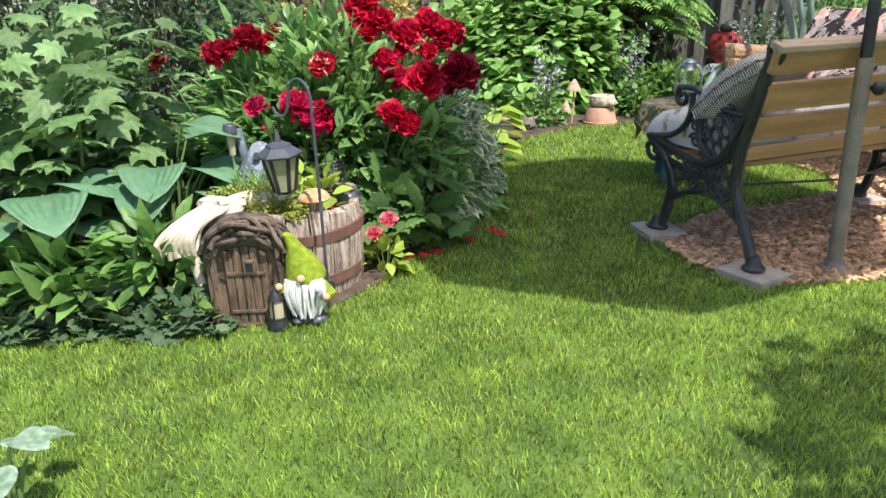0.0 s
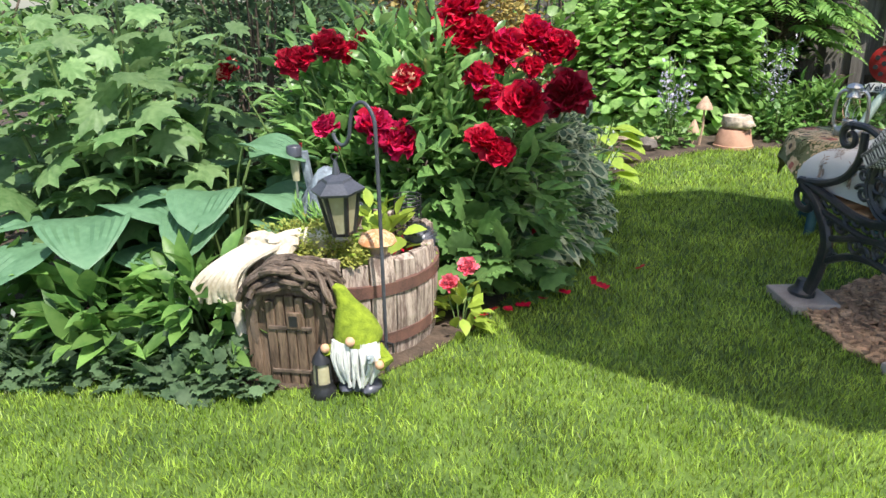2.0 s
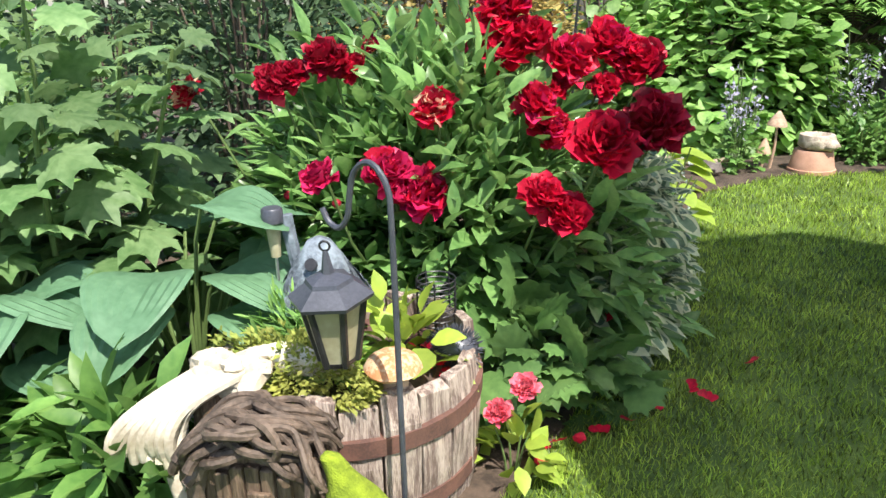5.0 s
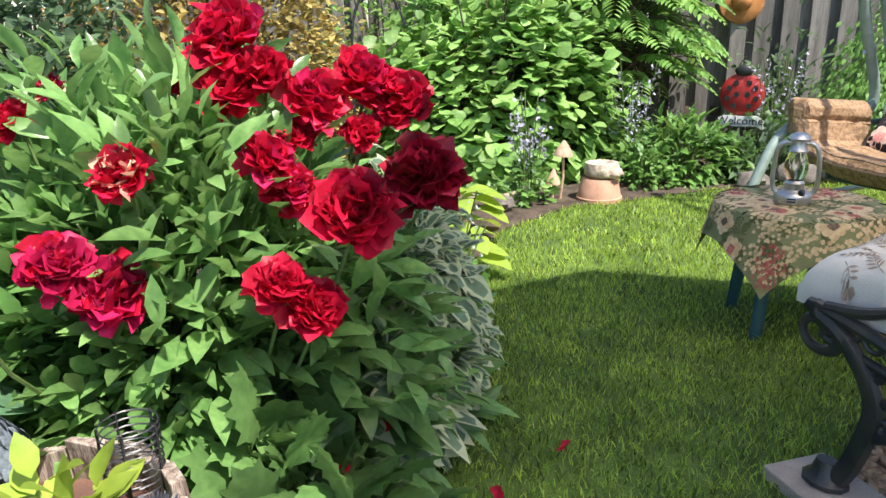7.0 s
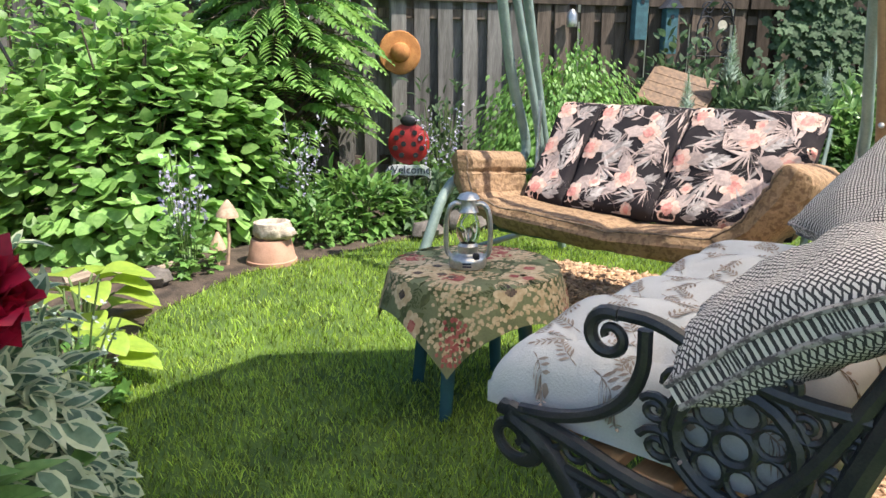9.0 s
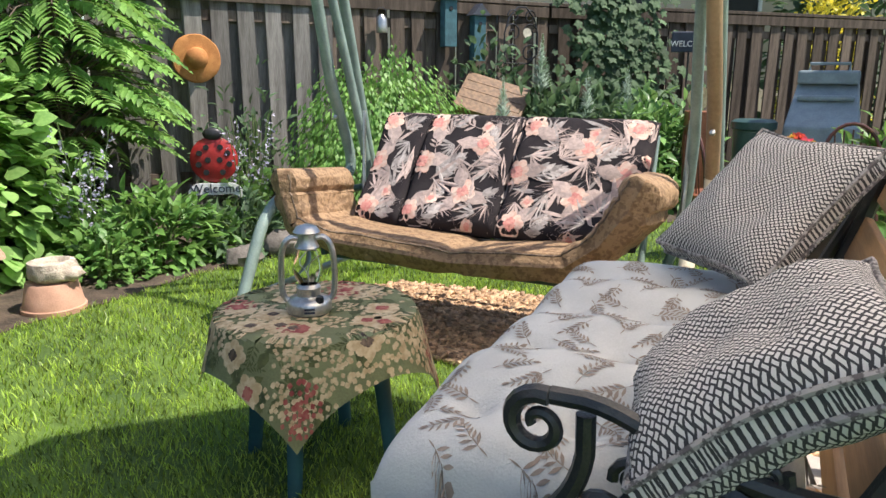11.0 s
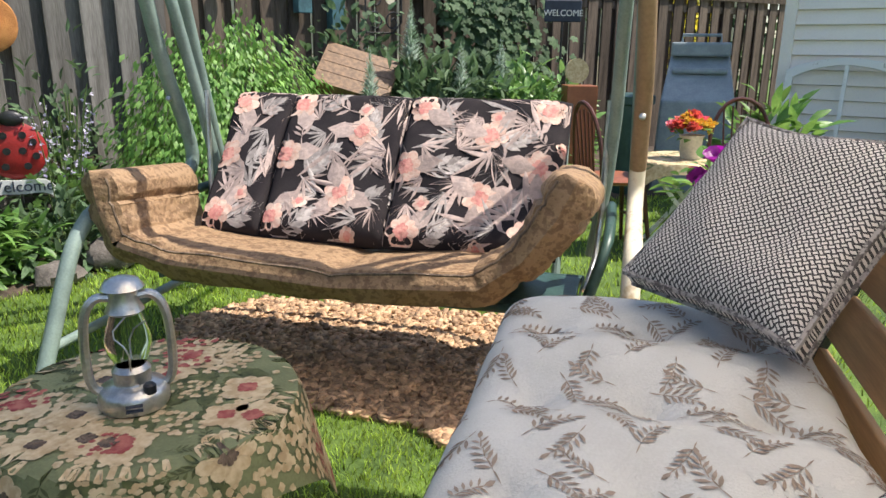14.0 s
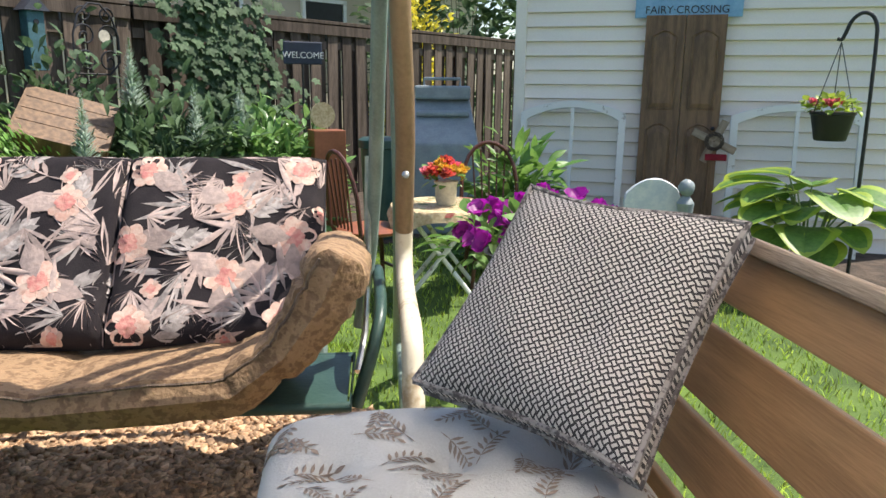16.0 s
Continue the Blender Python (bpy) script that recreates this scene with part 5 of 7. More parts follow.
shrub("lungwort", -0.46, 3.28, (0.15, 0.24, 0.35), 280, VARLANCE, 0.14, (G_SAGE, G_EDGE), "silver-edged variegated leaves at the lawn edge", 6, "plant", droop=0.6)
shrub("heuchera", -0.54, 2.86, (0.22, 0.24, 0.33), 100, ROUND, 0.15, G_HEUCH, "heuchera clump with large scalloped green leaves", 14, "plant", droop=0.3)
shrub("heuchera", -0.72, 3.05, (0.3, 0.3, 0.40), 90, LOBED, 0.15, G_DARK, "dark green lobed leaves under the peony", 10, "plant", droop=0.3)
shrub("white_cranesbill", -2.12, 1.72, (0.16, 0.10, 0.22), 70, TINY, 0.035, G_WHITE, "small white flowers over low green leaves", 8, "flower", inner=0.85)
zin = thing("zinnia", pose(-0.54, 2.46, 0), "zinnia with two double pink flowers", "flower")
part(zin, "leaves", mound(40, (0.09, 0.09, 0.16), OVAL, 0.085, G_LIME), None)
part(zin, "stems", stems(4, 0.05, 0.18, 0.004, G_STEM), None)
for i, (x, y, z) in enumerate(((-0.03, -0.02, 0.20), (0.02, 0.04, 0.25))):
    part(zin, "flower", bloom((PINK,), 0.036, 5, seed=90 + i), None).matrix_local = pose(x, y, z, 35, 0, 0)

# fallen petals
petal_mesh = np_mesh("fallen_petal", *join([leaf_array([(0.01 * i, 0.006 * i, 0.004 * i)], [(1, 0.7 * i - 0.6, 0.15)], [(0.1, 0.2 * i, 1)], [0.032], PETAL) for i in range(3)]), RED, True)
for i, (x, y, z) in enumerate(((0.03, 3.28, 0.03), (-0.13, 3.02, 0.03), (-0.06, 2.98, 0.03), (-0.33, 2.72, 0.02), (-0.38, 2.66, 0.02), (-0.28, 2.80, 0.03), (-0.47, 2.62, 0.02), (-0.52, 2.58, 0.02), (-0.4, 3.0, 0.24), (-0.47, 2.84, 0.22), (-0.20, 2.88, 0.03), (-0.45, 2.50, 0.02))):
    ob = new("fallen_petal", petal_mesh)
    ob.matrix_world = pose(x, y, z, 10 * RNG.normal(), 10 * RNG.normal(), 50 * i)
    tagged(ob, "fallen crimson peony petal lying on the lawn", "petal", "fallen petals")

# background shrubs
shrub("dark_shrub", -2.75, 4.4, (1.0, 0.8, 2.1), 5200, OVAL, 0.07, G_DARK, "tall dark green small-leaved shrub", 22, lumps=0.2, inner=0.4)
shrub("dark_shrub", -3.0, 5.6, (0.80, 0.7, 2.0), 4600, OVAL, 0.075, G_DARK, "tall dark green small-leaved shrub behind the peony", 22, lumps=0.22, inner=0.4)
shrub("dark_shrub", -4.3, 5.0, (1.2, 1.1, 2.4), 3800, OVAL, 0.09, G_DARK, "tall dark green shrub at the fence", 20, inner=0.4)
shrub("dark_shrub", -4.2, 3.0, (1.2, 1.2, 2.2), 3200, OVAL, 0.09, G_SHRUB, "tall green shrub in the border", 20, inner=0.4)
shrub("golden_hedge", -2.75, 7.3, (1.35, 0.7, 2.3), 12000, OVAL, 0.07, G_GOLD, "golden-leaved hedge shrub before the fence", 20, "hedge", lumps=0.06, inner=0.75)
shrub("golden_hedge", -1.35, 8.1, (0.9, 0.5, 2.2), 2600, OVAL, 0.06, G_FERN, "green hedge shrub before the fence", 12, "hedge", lumps=0.08, inner=0.6)
shrub("large_leaved_shrub", -0.42, 7.62, (1.05, 0.9, 1.78), 5200, HEART, 0.105, G_HEART, "large rounded shrub with heart-shaped bright green leaves", 26, lumps=0.10, droop=0.35, spread=0.5, base=0.1, inner=0.74, flip=1.5)
shrub("leafy_plant", 0.15, 8.6, (0.8, 0.5, 1.8), 2200, LOBED, 0.12, G_DARK, "dark leafy shrub against the fence", 14)
shrub("border_plant", 1.10, 7.25, (0.46, 0.36, 0.42), 950, LANCE, 0.12, G_SHRUB, "leafy green border plant", 16, "plant")
shrub("border_plant", 1.72, 7.3, (0.36, 0.3, 0.28), 600, LANCE, 0.11, G_DARK, "dark leafy border plant", 12, "plant")
shrub("border_plant", 0.75, 6.95, (0.28, 0.22, 0.30), 420, OVAL, 0.06, G_SHRUB, "leafy green border plant behind the flowerpot", 10, "plant")

sumac = thing("sumac", pose(0.72, 8.1, 0), "cut-leaf sumac with ferny compound leaves", "tree")
P, D, U, S = [], [], [], []
limbs = Solid()
for i in range(96):
    a, q = i * 2.4, (i + 0.5) / 96
    z = 0.75 + 1.35 * q
    r = 1.15 * math.sin(math.pi * (0.25 + 0.7 * q)) + 0.12
    d = Vector((math.cos(a), math.sin(a), 0.25 + 0.25 * RNG.normal()))
    p0 = Vector((0.25 * r * math.cos(a), 0.25 * r * math.sin(a), z))
    limbs.tube([(0, 0, z - 0.25), p0, p0 + d * 0.25, p0 + d * 0.42 + Vector((0, 0, -0.08))], 0.008, 5, 0.003, smooth=1)
    side = Vector((-math.sin(a), math.cos(a), 0))
    for j in range(15):
        w = j / 14
        c = p0 + d * (0.56 * w) + Vector((0, 0, -0.30 * w * w))
        for sg in (-1, 1):
            P.append(c)
            D.append(side * sg + d * 0.7 + Vector((0, 0, -0.45)))
            U.append(Vector((0.2 * RNG.normal(), 0.2 * RNG.normal(), 1)))
            S.append(0.15 * math.sin(math.pi * (0.15 + 0.8 * w)) + 0.02)
part(sumac, "leaves", np_mesh("leaves", *leaf_array(P, D, U, S, LANCE, 0.2), G_FERN, True), None)
limbs.tube([(0, 0, 0), (0.03, 0, 0.9), (0, 0.02, 2.0)], 0.028, 8, 0.012)
part(sumac, "trunk", limbs, BARK)


def spires(name, x, y, n, h, r, mat, label, fs=0.022, per=16, foliage=G_SHRUB):
    t = thing(name, pose(x, y, 0), label, "flower")
    s, P, S = Solid(), [], []
    for _ in range(n):
        a, k = RNG.random() * 6.28, RNG.random() ** 0.5
        bx, by = r * k * math.cos(a), r * k * math.sin(a)
        hh = h * (0.6 + 0.4 * RNG.random())
        s.tube([(bx * 0.4, by * 0.4, 0), (bx * 0.8, by * 0.8, hh * 0.6), (bx * 1.3, by * 1.3, hh)], 0.0035, 4, smooth=1)
        for j in range(per):
            q = 0.5 + 0.5 * j / per
            P.append((bx * (0.4 + 0.9 * q) + 0.02 * RNG.normal(), by * (0.4 + 0.9 * q) + 0.02 * RNG.normal(), hh * q))
    part(t, "stems", s, G_STEM)
    n2 = len(P)
    P = np.repeat(np.array(P), 3, 0)
    blossom = part(t, "flowers", np_mesh("flowers", *leaf_array(P, rand_dirs(len(P)), rand_dirs(len(P)), fs * (0.7 + 0.6 * RNG.random(len(P))), OVAL), mat, True), None)
    tagged(blossom, kind="stuff")
    part(t, "leaves", mound(170, (r, r, h * 0.45), LOBED, 0.06, foliage), None)
    return t


spires("columbine", -0.08, 6.38, 10, 0.78, 0.15, LILAC, "columbine with pale lilac flowers at the lawn edge", 0.028, 7)
spires("catmint", 0.72, 7.25, 14, 0.98, 0.22, LILAC, "lilac flower spires in the border", 0.022, 12)
spires("catmint", 1.95, 7.9, 14, 1.0, 0.25, LILAC, "pale flower spires before the fence", 0.022, 8)
spires("sage", -1.22, 2.12, 6, 0.45, 0.10, LILAC, "mauve flower spikes among the hostas", 0.016, 8)
spires("cow_parsley", -0.42, 4.55, 9, 0.55, 0.16, G_VAR, "white umbel flowers beside the peony", 0.016, 6)

shrub("weeping_shrub", 3.0, 7.6, (0.92, 0.5, 1.28), 15000, TINY, 0.055, G_FERN, "weeping fine-leaved green shrub before the fence", 26, droop=1.6, spread=0.4, lumps=0.08)
shrub("leafy_plant", 2.12, 8.3, (0.50, 0.22, 1.05), 620, LANCE, 0.10, G_DARK, "dark green leafy plant against the fence", 12, "plant", inner=0.2)
shrub("green_peony", 4.75, 7.35, (0.85, 0.55, 1.0), 2300, LANCE, 0.16, G_DARK, "leafy green bush before the fence", 20, lumps=0.15)
shrub("green_peony", 5.6, 7.05, (0.6, 0.5, 0.95), 1500, LANCE, 0.16, G_PEONY, "leafy green bush before the fence", 16, lumps=0.15)
shrub("rose_bush", 4.35, 7.85, (0.75, 0.35, 1.35), 1900, OVAL, 0.09, G_DARK, "rose bush with small white flowers", 18)
shrub("garden_peony", 5.55, 4.92, (0.34, 0.34, 0.80), 620, LANCE, 0.16, G_SHRUB, "green peony plant before the old window", 10)
shrub("border_plant", 5.25, 4.25, (0.45, 0.4, 0.42), 420, OVAL, 0.08, G_LIME, "low yellow-green plant by the shed", 8, "plant")
shrub("yellow_shrub", 11.2, 8.7, (0.9, 0.6, 2.55), 3600, OVAL, 0.09, G_YELLOW, "bright yellow-leaved shrub beyond the fence", 14, lumps=0.1)
for x, z, r in ((6.05, 1.2, 0.55), (6.35, 0.55, 0.5), (5.85, 1.75, 0.45)):
    vine = thing("climbing_vine", pose(x, 8.1 - (x - 5.4) * 0.22 - 0.05, z, 0, 0, -12), "green climbing vine on the fence", "vine")
    n = 420
    Pv = np.column_stack([r * RNG.normal(size=n) * 0.55, -0.10 * RNG.random(n), r * RNG.normal(size=n) * 0.6])
    part(vine, "leaves", np_mesh("leaves", *leaf_array(Pv, np.column_stack([RNG.normal(size=n) * 0.6, -0.5 * np.ones(n), -1 + 0.3 * RNG.normal(size=n)]), np.tile((0, -1, 0.4), (n, 1)), 0.10 * (0.7 + 0.6 * RNG.random(n)), LOBED, 0.3), G_DARK, True), None)
    part(vine, "stems", Solid().tube([(0, 0, -z + 0.02), (0.1, 0, -z * 0.5), (-0.05, -0.02, 0), (0.08, 0, r)], 0.008, 5, 0.004, smooth=1), BARK)
for x, y, h in ((4.35, 7.25, 1.55), (4.75, 7.1, 1.25), (5.35, 7.2, 1.3), (3.9, 7.2, 1.2)):
    pl = thing("goats_beard", pose(x, y, 0), "feathery pale green flower plume", "flower", "feathery plumes before the fence")
    n = 420
    q = RNG.random(n)
    rr = 0.10 * (1 - q) + 0.01
    aa = RNG.random(n) * 6.28
    Pp = np.column_stack([0 * q, 0 * q, h - 0.5 + 0.5 * q])
    part(pl, "plume", np_mesh("plume", *leaf_array(Pp, np.column_stack([np.cos(aa), np.sin(aa), 0.9 + 0 * aa]), np.tile((0, 0, 1.0), (n, 1)), rr * 1.3, NEEDLE), G_VAR, True), None)
    part(pl, "stalk", Solid().tube([(0.02, 0, 0), (0, 0, h)], 0.005, 5), G_STEM)

shrub("tall_tree", 15.0, 9.6, (2.2, 2.2, 5.0), 2600, OVAL, 0.28, G_DARK, "tall dark green tree beyond the fence", 14, "tree")
hosta("silver_plant", -1.03, 0.70, 6, 0.10, G_VAR, "small plant with silvery leaves on the lawn edge", 0.24, 4, 21)

# unseen tree, added behind the walker to cast the shade on the lawn
tree = thing("tree", pose(3.8, 0.0, 0), "unseen small leafy tree added to cast shade on the lawn", "tree")
part(tree, "trunk", Solid().tube([(0, 0, 0), (0.03, 0, 1.2), (-0.1, 0.1, 2.4)], 0.09, 10, 0.05).tube([(-0.05, 0.05, 1.8), (-0.7, 0.3, 2.5)], 0.04, 8, 0.015).tube([(0, 0.05, 2.0), (0.5, -0.4, 2.7)], 0.035, 8, 0.015), BARK)
d = rand_dirs(5200)
Pt = d * (RNG.random((5200, 1)) ** 0.4) * np.array((1.35, 1.05, 0.5)) + np.array((-0.40, 0.2, 2.85))
part(tree, "crown", np_mesh("crown", *leaf_array(Pt, rand_dirs(5200, -0.3), rand_dirs(5200, 1.0), 0.10 + 0.05 * RNG.random(5200), OVAL, 0.2), G_SHRUB, True), None)


# ---- fairy garden in the barrel ----
BAR = (-0.96, 2.36)
barrel = thing("barrel_planter", pose(BAR[0], BAR[1], 0), "weathered half barrel planter with rusty iron bands", "planter")
n = 22
for i in range(n):
    a0, a1 = 6.283 * (i + 0.03) / n, 6.283 * (i + 0.97) / n
    h = 0.385 + 0.014 * RNG.normal()
    s = Solid()
    v = []
    for j in range(6):
        q = j / 5
        ro = 0.31 + 0.035 * math.sin(math.pi * (0.15 + 0.6 * q)) + 0.003 * RNG.normal()
        for a, r in ((a0, ro), (a1, ro), (a1, ro - 0.03), (a0, ro - 0.03)):
            v.append((r * math.cos(a), r * math.sin(a), h * q + (0.006 * RNG.normal() if j == 5 else 0)))
    f = [(0, 1, 2, 3)[::-1], (20, 21, 22, 23)]
    for j in range(5):
        b = 4 * j
        f += [(b + k, b + (k + 1) % 4, b + 4 + (k + 1) % 4, b + 4 + k) for k in range(4)]
    part(barrel, "stave", s.add(v, f), STAVE, False, 0.003)
for z, hh in ((0.06, 0.045), (0.255, 0.045)):
    ro = 0.31 + 0.035 * math.sin(math.pi * (0.15 + 0.6 * z / 0.385)) + 0.006
    part(barrel, "iron_band", Solid().lathe([(ro - 0.012, z), (ro, z), (ro + 0.002, z + hh), (ro - 0.012, z + hh)], n=44), RUST)
part(barrel, "soil", Solid().lathe([(0.29, 0.0), (0.30, 0.29), (0.16, 0.31), (0.01, 0.315)], n=24, wobble=0.03), SOIL)


def tuft(name, x, y, z, radii, n, shape, size, mat, label, **kw):
    t = thing(name, pose(x, y, z), label, "plant")
    part(t, "leaves", mound(n, radii, shape, size, mat, **kw), None)
    return t


tuft("moss_stonecrop", -0.98, 2.14, 0.36, (0.21, 0.11, 0.12), 3600, TINY, 0.02, G_MOSS, "yellow-green stonecrop spilling over the barrel rim", inner=0.7)
tuft("feathery_plant", -1.06, 2.33, 0.31, (0.15, 0.13, 0.17), 1100, NEEDLE, 0.06, G_FERN, "feathery green plant in the barrel")
tuft("leafy_annual", -0.83, 2.40, 0.30, (0.12, 0.10, 0.17), 60, OVAL, 0.09, G_LIME, "yellow-green leafy annual in the barrel")
ann = tuft("small_red_flower", -0.76, 2.42, 0.30, (0.05, 0.05, 0.08), 24, TINY, 0.03, RED, "small red flowers in the barrel")

toad = thing("toadstool_ornament", pose(-0.735, 2.17, 0.345) @ Matrix.Scale(0.9, 4), "brown toadstool ornament on the barrel soil", "ornament")
part(toad, "cap", Solid().lathe([(0.02, 0.095), (0.068, 0.10), (0.074, 0.108), (0.064, 0.13), (0.036, 0.148), (0.004, 0.153)], n=20, wobble=0.1), TOAD)
part(toad, "stem", Solid().lathe([(0.026, 0), (0.018, 0.05), (0.024, 0.11)], (-0.01, 0, 0), 12, 0.1).lathe([(0.02, 0), (0.012, 0.04), (0.016, 0.1)], (0.022, 0.01, 0), 10, 0.1), TOADSTEM)

fh = thing("fairy_house", pose(-1.11, 2.49, 0.30, 0, 0, 15) @ Matrix.Scale(1.1, 4), "small grey fairy house with flaky slate blue roof", "ornament")
part(fh, "walls", Solid().lathe([(0.085, 0), (0.078, 0.14), (0.07, 0.15)], n=8, wobble=0.05), GREYM)
part(fh, "roof", Solid().lathe([(0.115, 0.13), (0.105, 0.15), (0.06, 0.23), (0.03, 0.275), (0.01, 0.285)], n=14, wobble=0.08), ROOFBLUE)
nfl = 200
q = RNG.random(nfl)
a = RNG.random(nfl) * 6.283
rr = 0.118 - 0.09 * q
flakes = np.column_stack([rr * np.cos(a), rr * np.sin(a), 0.145 + 0.125 * q])
part(fh, "shingles", np_mesh("shingles", *leaf_array(flakes, np.column_stack([np.cos(a) * 0.6, np.sin(a) * 0.6, -np.ones(nfl)]), np.column_stack([np.cos(a), np.sin(a), 0.7 + 0 * a]), 0.03 + 0.015 * RNG.random(nfl), OVAL), ROOFBLUE), None)
part(fh, "chimney", Solid().tube([(-0.06, 0, 0.20), (-0.075, 0, 0.29), (-0.08, 0, 0.34)], 0.018, 8), ROOFBLUE)
part(fh, "window", Solid().lathe([(0.016, 0), (0.016, 0.01)], n=10), BLACKM).matrix_local = pose(0.0, -0.072, 0.235, 60, 0, 0)

wl = thing("wire_lantern", pose(-0.80, 2.58, 0.30), "black wire lantern standing in the barrel", "lantern")
for k in range(12):
    z = 0.02 + 0.016 * k
    part(wl, "wire_ring", Solid().tube([(0.055 * math.cos(i * 0.4488), 0.055 * math.sin(i * 0.4488), z) for i in range(15)], 0.002, 4), BLACKM)
for k in range(5):
    part(wl, "upright", Solid().tube([(0.055 * math.cos(k * 1.2566), 0.055 * math.sin(k * 1.2566), 0), (0.055 * math.cos(k * 1.2566), 0.055 * math.sin(k * 1.2566), 0.2)], 0.003, 5), BLACKM)

hog = thing("hedgehog_ornament", pose(-0.70, 2.46, 0.31), "dark grey spiny hedgehog ornament", "ornament")
part(hog, "body", Solid().ball((0, 0, 0.045), (0.065, 0.05, 0.05), 14, 0.15), GREYM)
dh = rand_dirs(400, 0.8)
part(hog, "spines", np_mesh("spines", *leaf_array(dh * np.array((0.06, 0.045, 0.045)) + np.array((0, 0, 0.045)), dh, rand_dirs(400), 0.025 + 0 * dh[:, 0], NEEDLE), GREYM), None)

sol = thing("solar_stake_light", pose(-1.22, 2.44, 0), "solar stake light with dark cap", "lamp")
part(sol, "stake", Solid().tube([(0, 0, 0), (0, 0, 0.60)], 0.005, 6), STEEL)
part(sol, "shade", Solid().lathe([(0.014, 0.56), (0.02, 0.64), (0.018, 0.66)], n=12), FROST)
part(sol, "cap", Solid().lathe([(0.03, 0.66), (0.03, 0.695), (0.026, 0.70)], n=14), GREYM)

hook = thing("shepherd_hook", pose(-0.66, 2.05, 0, 0, 0, 168), "dark green metal shepherd hook with twisted end", "hook")
part(hook, "rod", Solid().tube([(0, 0, 0), (0, 0, 0.84), (0.005, 0, 0.90), (0.045, 0, 0.945), (0.09, 0, 0.92), (0.105, 0, 0.86), (0.11, 0, 0.82), (0.135, 0, 0.79), (0.165, 0, 0.80), (0.18, 0, 0.83)], 0.0065, 8, smooth=2), GREYM)
part(hook, "step", Solid().tube([(-0.03, 0, 0.09), (-0.03, 0, 0.12), (0.06, 0, 0.12), (0.06, 0, 0.02)], 0.005, 6), BLACKM)

lan = thing("hanging_lantern", pose(-0.815, 2.075, 0.485, 3, -2, 20) @ Matrix.Scale(0.88, 4), "dark grey hexagonal lantern with frosted panes hanging from the hook", "lantern")
hexa = lambda prof, c=(0, 0, 0): Solid().lathe(prof, c, 6)
part(lan, "roof", hexa([(0.100, 0.180), (0.104, 0.190), (0.060, 0.222), (0.056, 0.232), (0.036, 0.240), (0.016, 0.246), (0.006, 0.30)]), GREYM, False)
part(lan, "panes", hexa([(0.044, 0.02), (0.076, 0.185)]), FROST, False)
part(lan, "bottom", hexa([(0.02, 0.0), (0.044, 0.008), (0.047, 0.02)]), BLACKM, False)
for k in range(6):
    c, s = math.cos(k * math.pi / 3), math.sin(k * math.pi / 3)
    part(lan, "corner_bar", Solid().tube([(0.046 * c, 0.046 * s, 0.012), (0.079 * c, 0.079 * s, 0.187)], 0.009, 6), BLACKM)
part(lan, "ring", Solid().tube([(0.012 * math.cos(i * 0.524), 0, 0.312 + 0.012 * math.sin(i * 0.524)) for i in range(13)], 0.003, 5), BLACKM)

fd = thing("fairy_door", pose(-0.93, 1.92, 0, 0, 0, 12) @ Matrix.Diagonal((1.0, 1.0, 1.14, 1.0)), "brown resin fairy door under a twisted root roof", "ornament")
arch = [(-0.115, 0), (-0.105, 0.12), (-0.10, 0.22)] + [(-0.10 * math.cos(math.pi * i / 8), 0.22 + 0.075 * math.sin(math.pi * i / 8)) for i in range(1, 8)] + [(0.10, 0.22), (0.105, 0.12), (0.115, 0)]
back = [(x * 1.25, z * 1.12) for x, z in arch]
k = len(arch)
part(fd, "frame", Solid().add([(x, 0.10, z) for x, z in back] + [(x, -0.035, z) for x, z in back], [tuple(range(k)), tuple(range(2 * k - 1, k - 1, -1))] + [(i, i + 1, k + i + 1, k + i)[::-1] for i in range(k - 1)]), BROWNRESIN, True, 0.012)
for i in range(5):
    x0 = -0.085 + 0.034 * i
    top = 0.22 + 0.07 * math.sin(math.acos(max(-1, min(1, (x0 + 0.017) / 0.10))))
    part(fd, "door_plank", Solid().box((x0 + 0.017, -0.042, top / 2), (0.031, 0.02, top)), BROWNRESIN, False, 0.004)
for z in (0.05, 0.19):
    part(fd, "strap", Solid().box((0, -0.055, z), (0.15, 0.008, 0.012)), TWIG, False, 0.002)
part(fd, "peephole", Solid().box((0.015, -0.056, 0.215), (0.05, 0.012, 0.052)), BROWNRESIN, False, 0.003)
part(fd, "peephole_dark", Solid().box((0.015, -0.063, 0.215), (0.028, 0.004, 0.032)), BLACKM, False)
roots = Solid()
gr = random.Random(12)
for i in range(48):
    o = gr.uniform(0, 0.075)
    y0 = gr.uniform(-0.07, 0.08)
    ph = gr.uniform(0.02, 0.6)
    e = gr.uniform(2.3, 3.05)
    path = []
    for j in range(9):
        a = ph + (e - ph) * j / 8
        path.append((-(0.128 + o * 0.5) * math.cos(a) + gr.uniform(-0.012, 0.012), y0 + 0.03 * math.sin(5 * a + i), 0.235 + (0.088 + o * 0.8) * math.sin(a) ** 0.8 + gr.uniform(-0.008, 0.008)))
    roots.tube(path, 0.0115, 7, 0.006, smooth=2)
for sg in (-1, 1):
    for i in range(4):
        roots.tube([(sg * (0.10 + 0.012 * i), -0.04, 0.30 - 0.01 * i), (sg * (0.135 + 0.006 * i), -0.045 + 0.02 * i, 0.22), (sg * (0.13 + 0.01 * i), -0.03 + 0.02 * i, 0.10), (sg * (0.145 + 0.012 * i), -0.03 + 0.02 * i, 0.0)], 0.016, 6, 0.013, smooth=2)
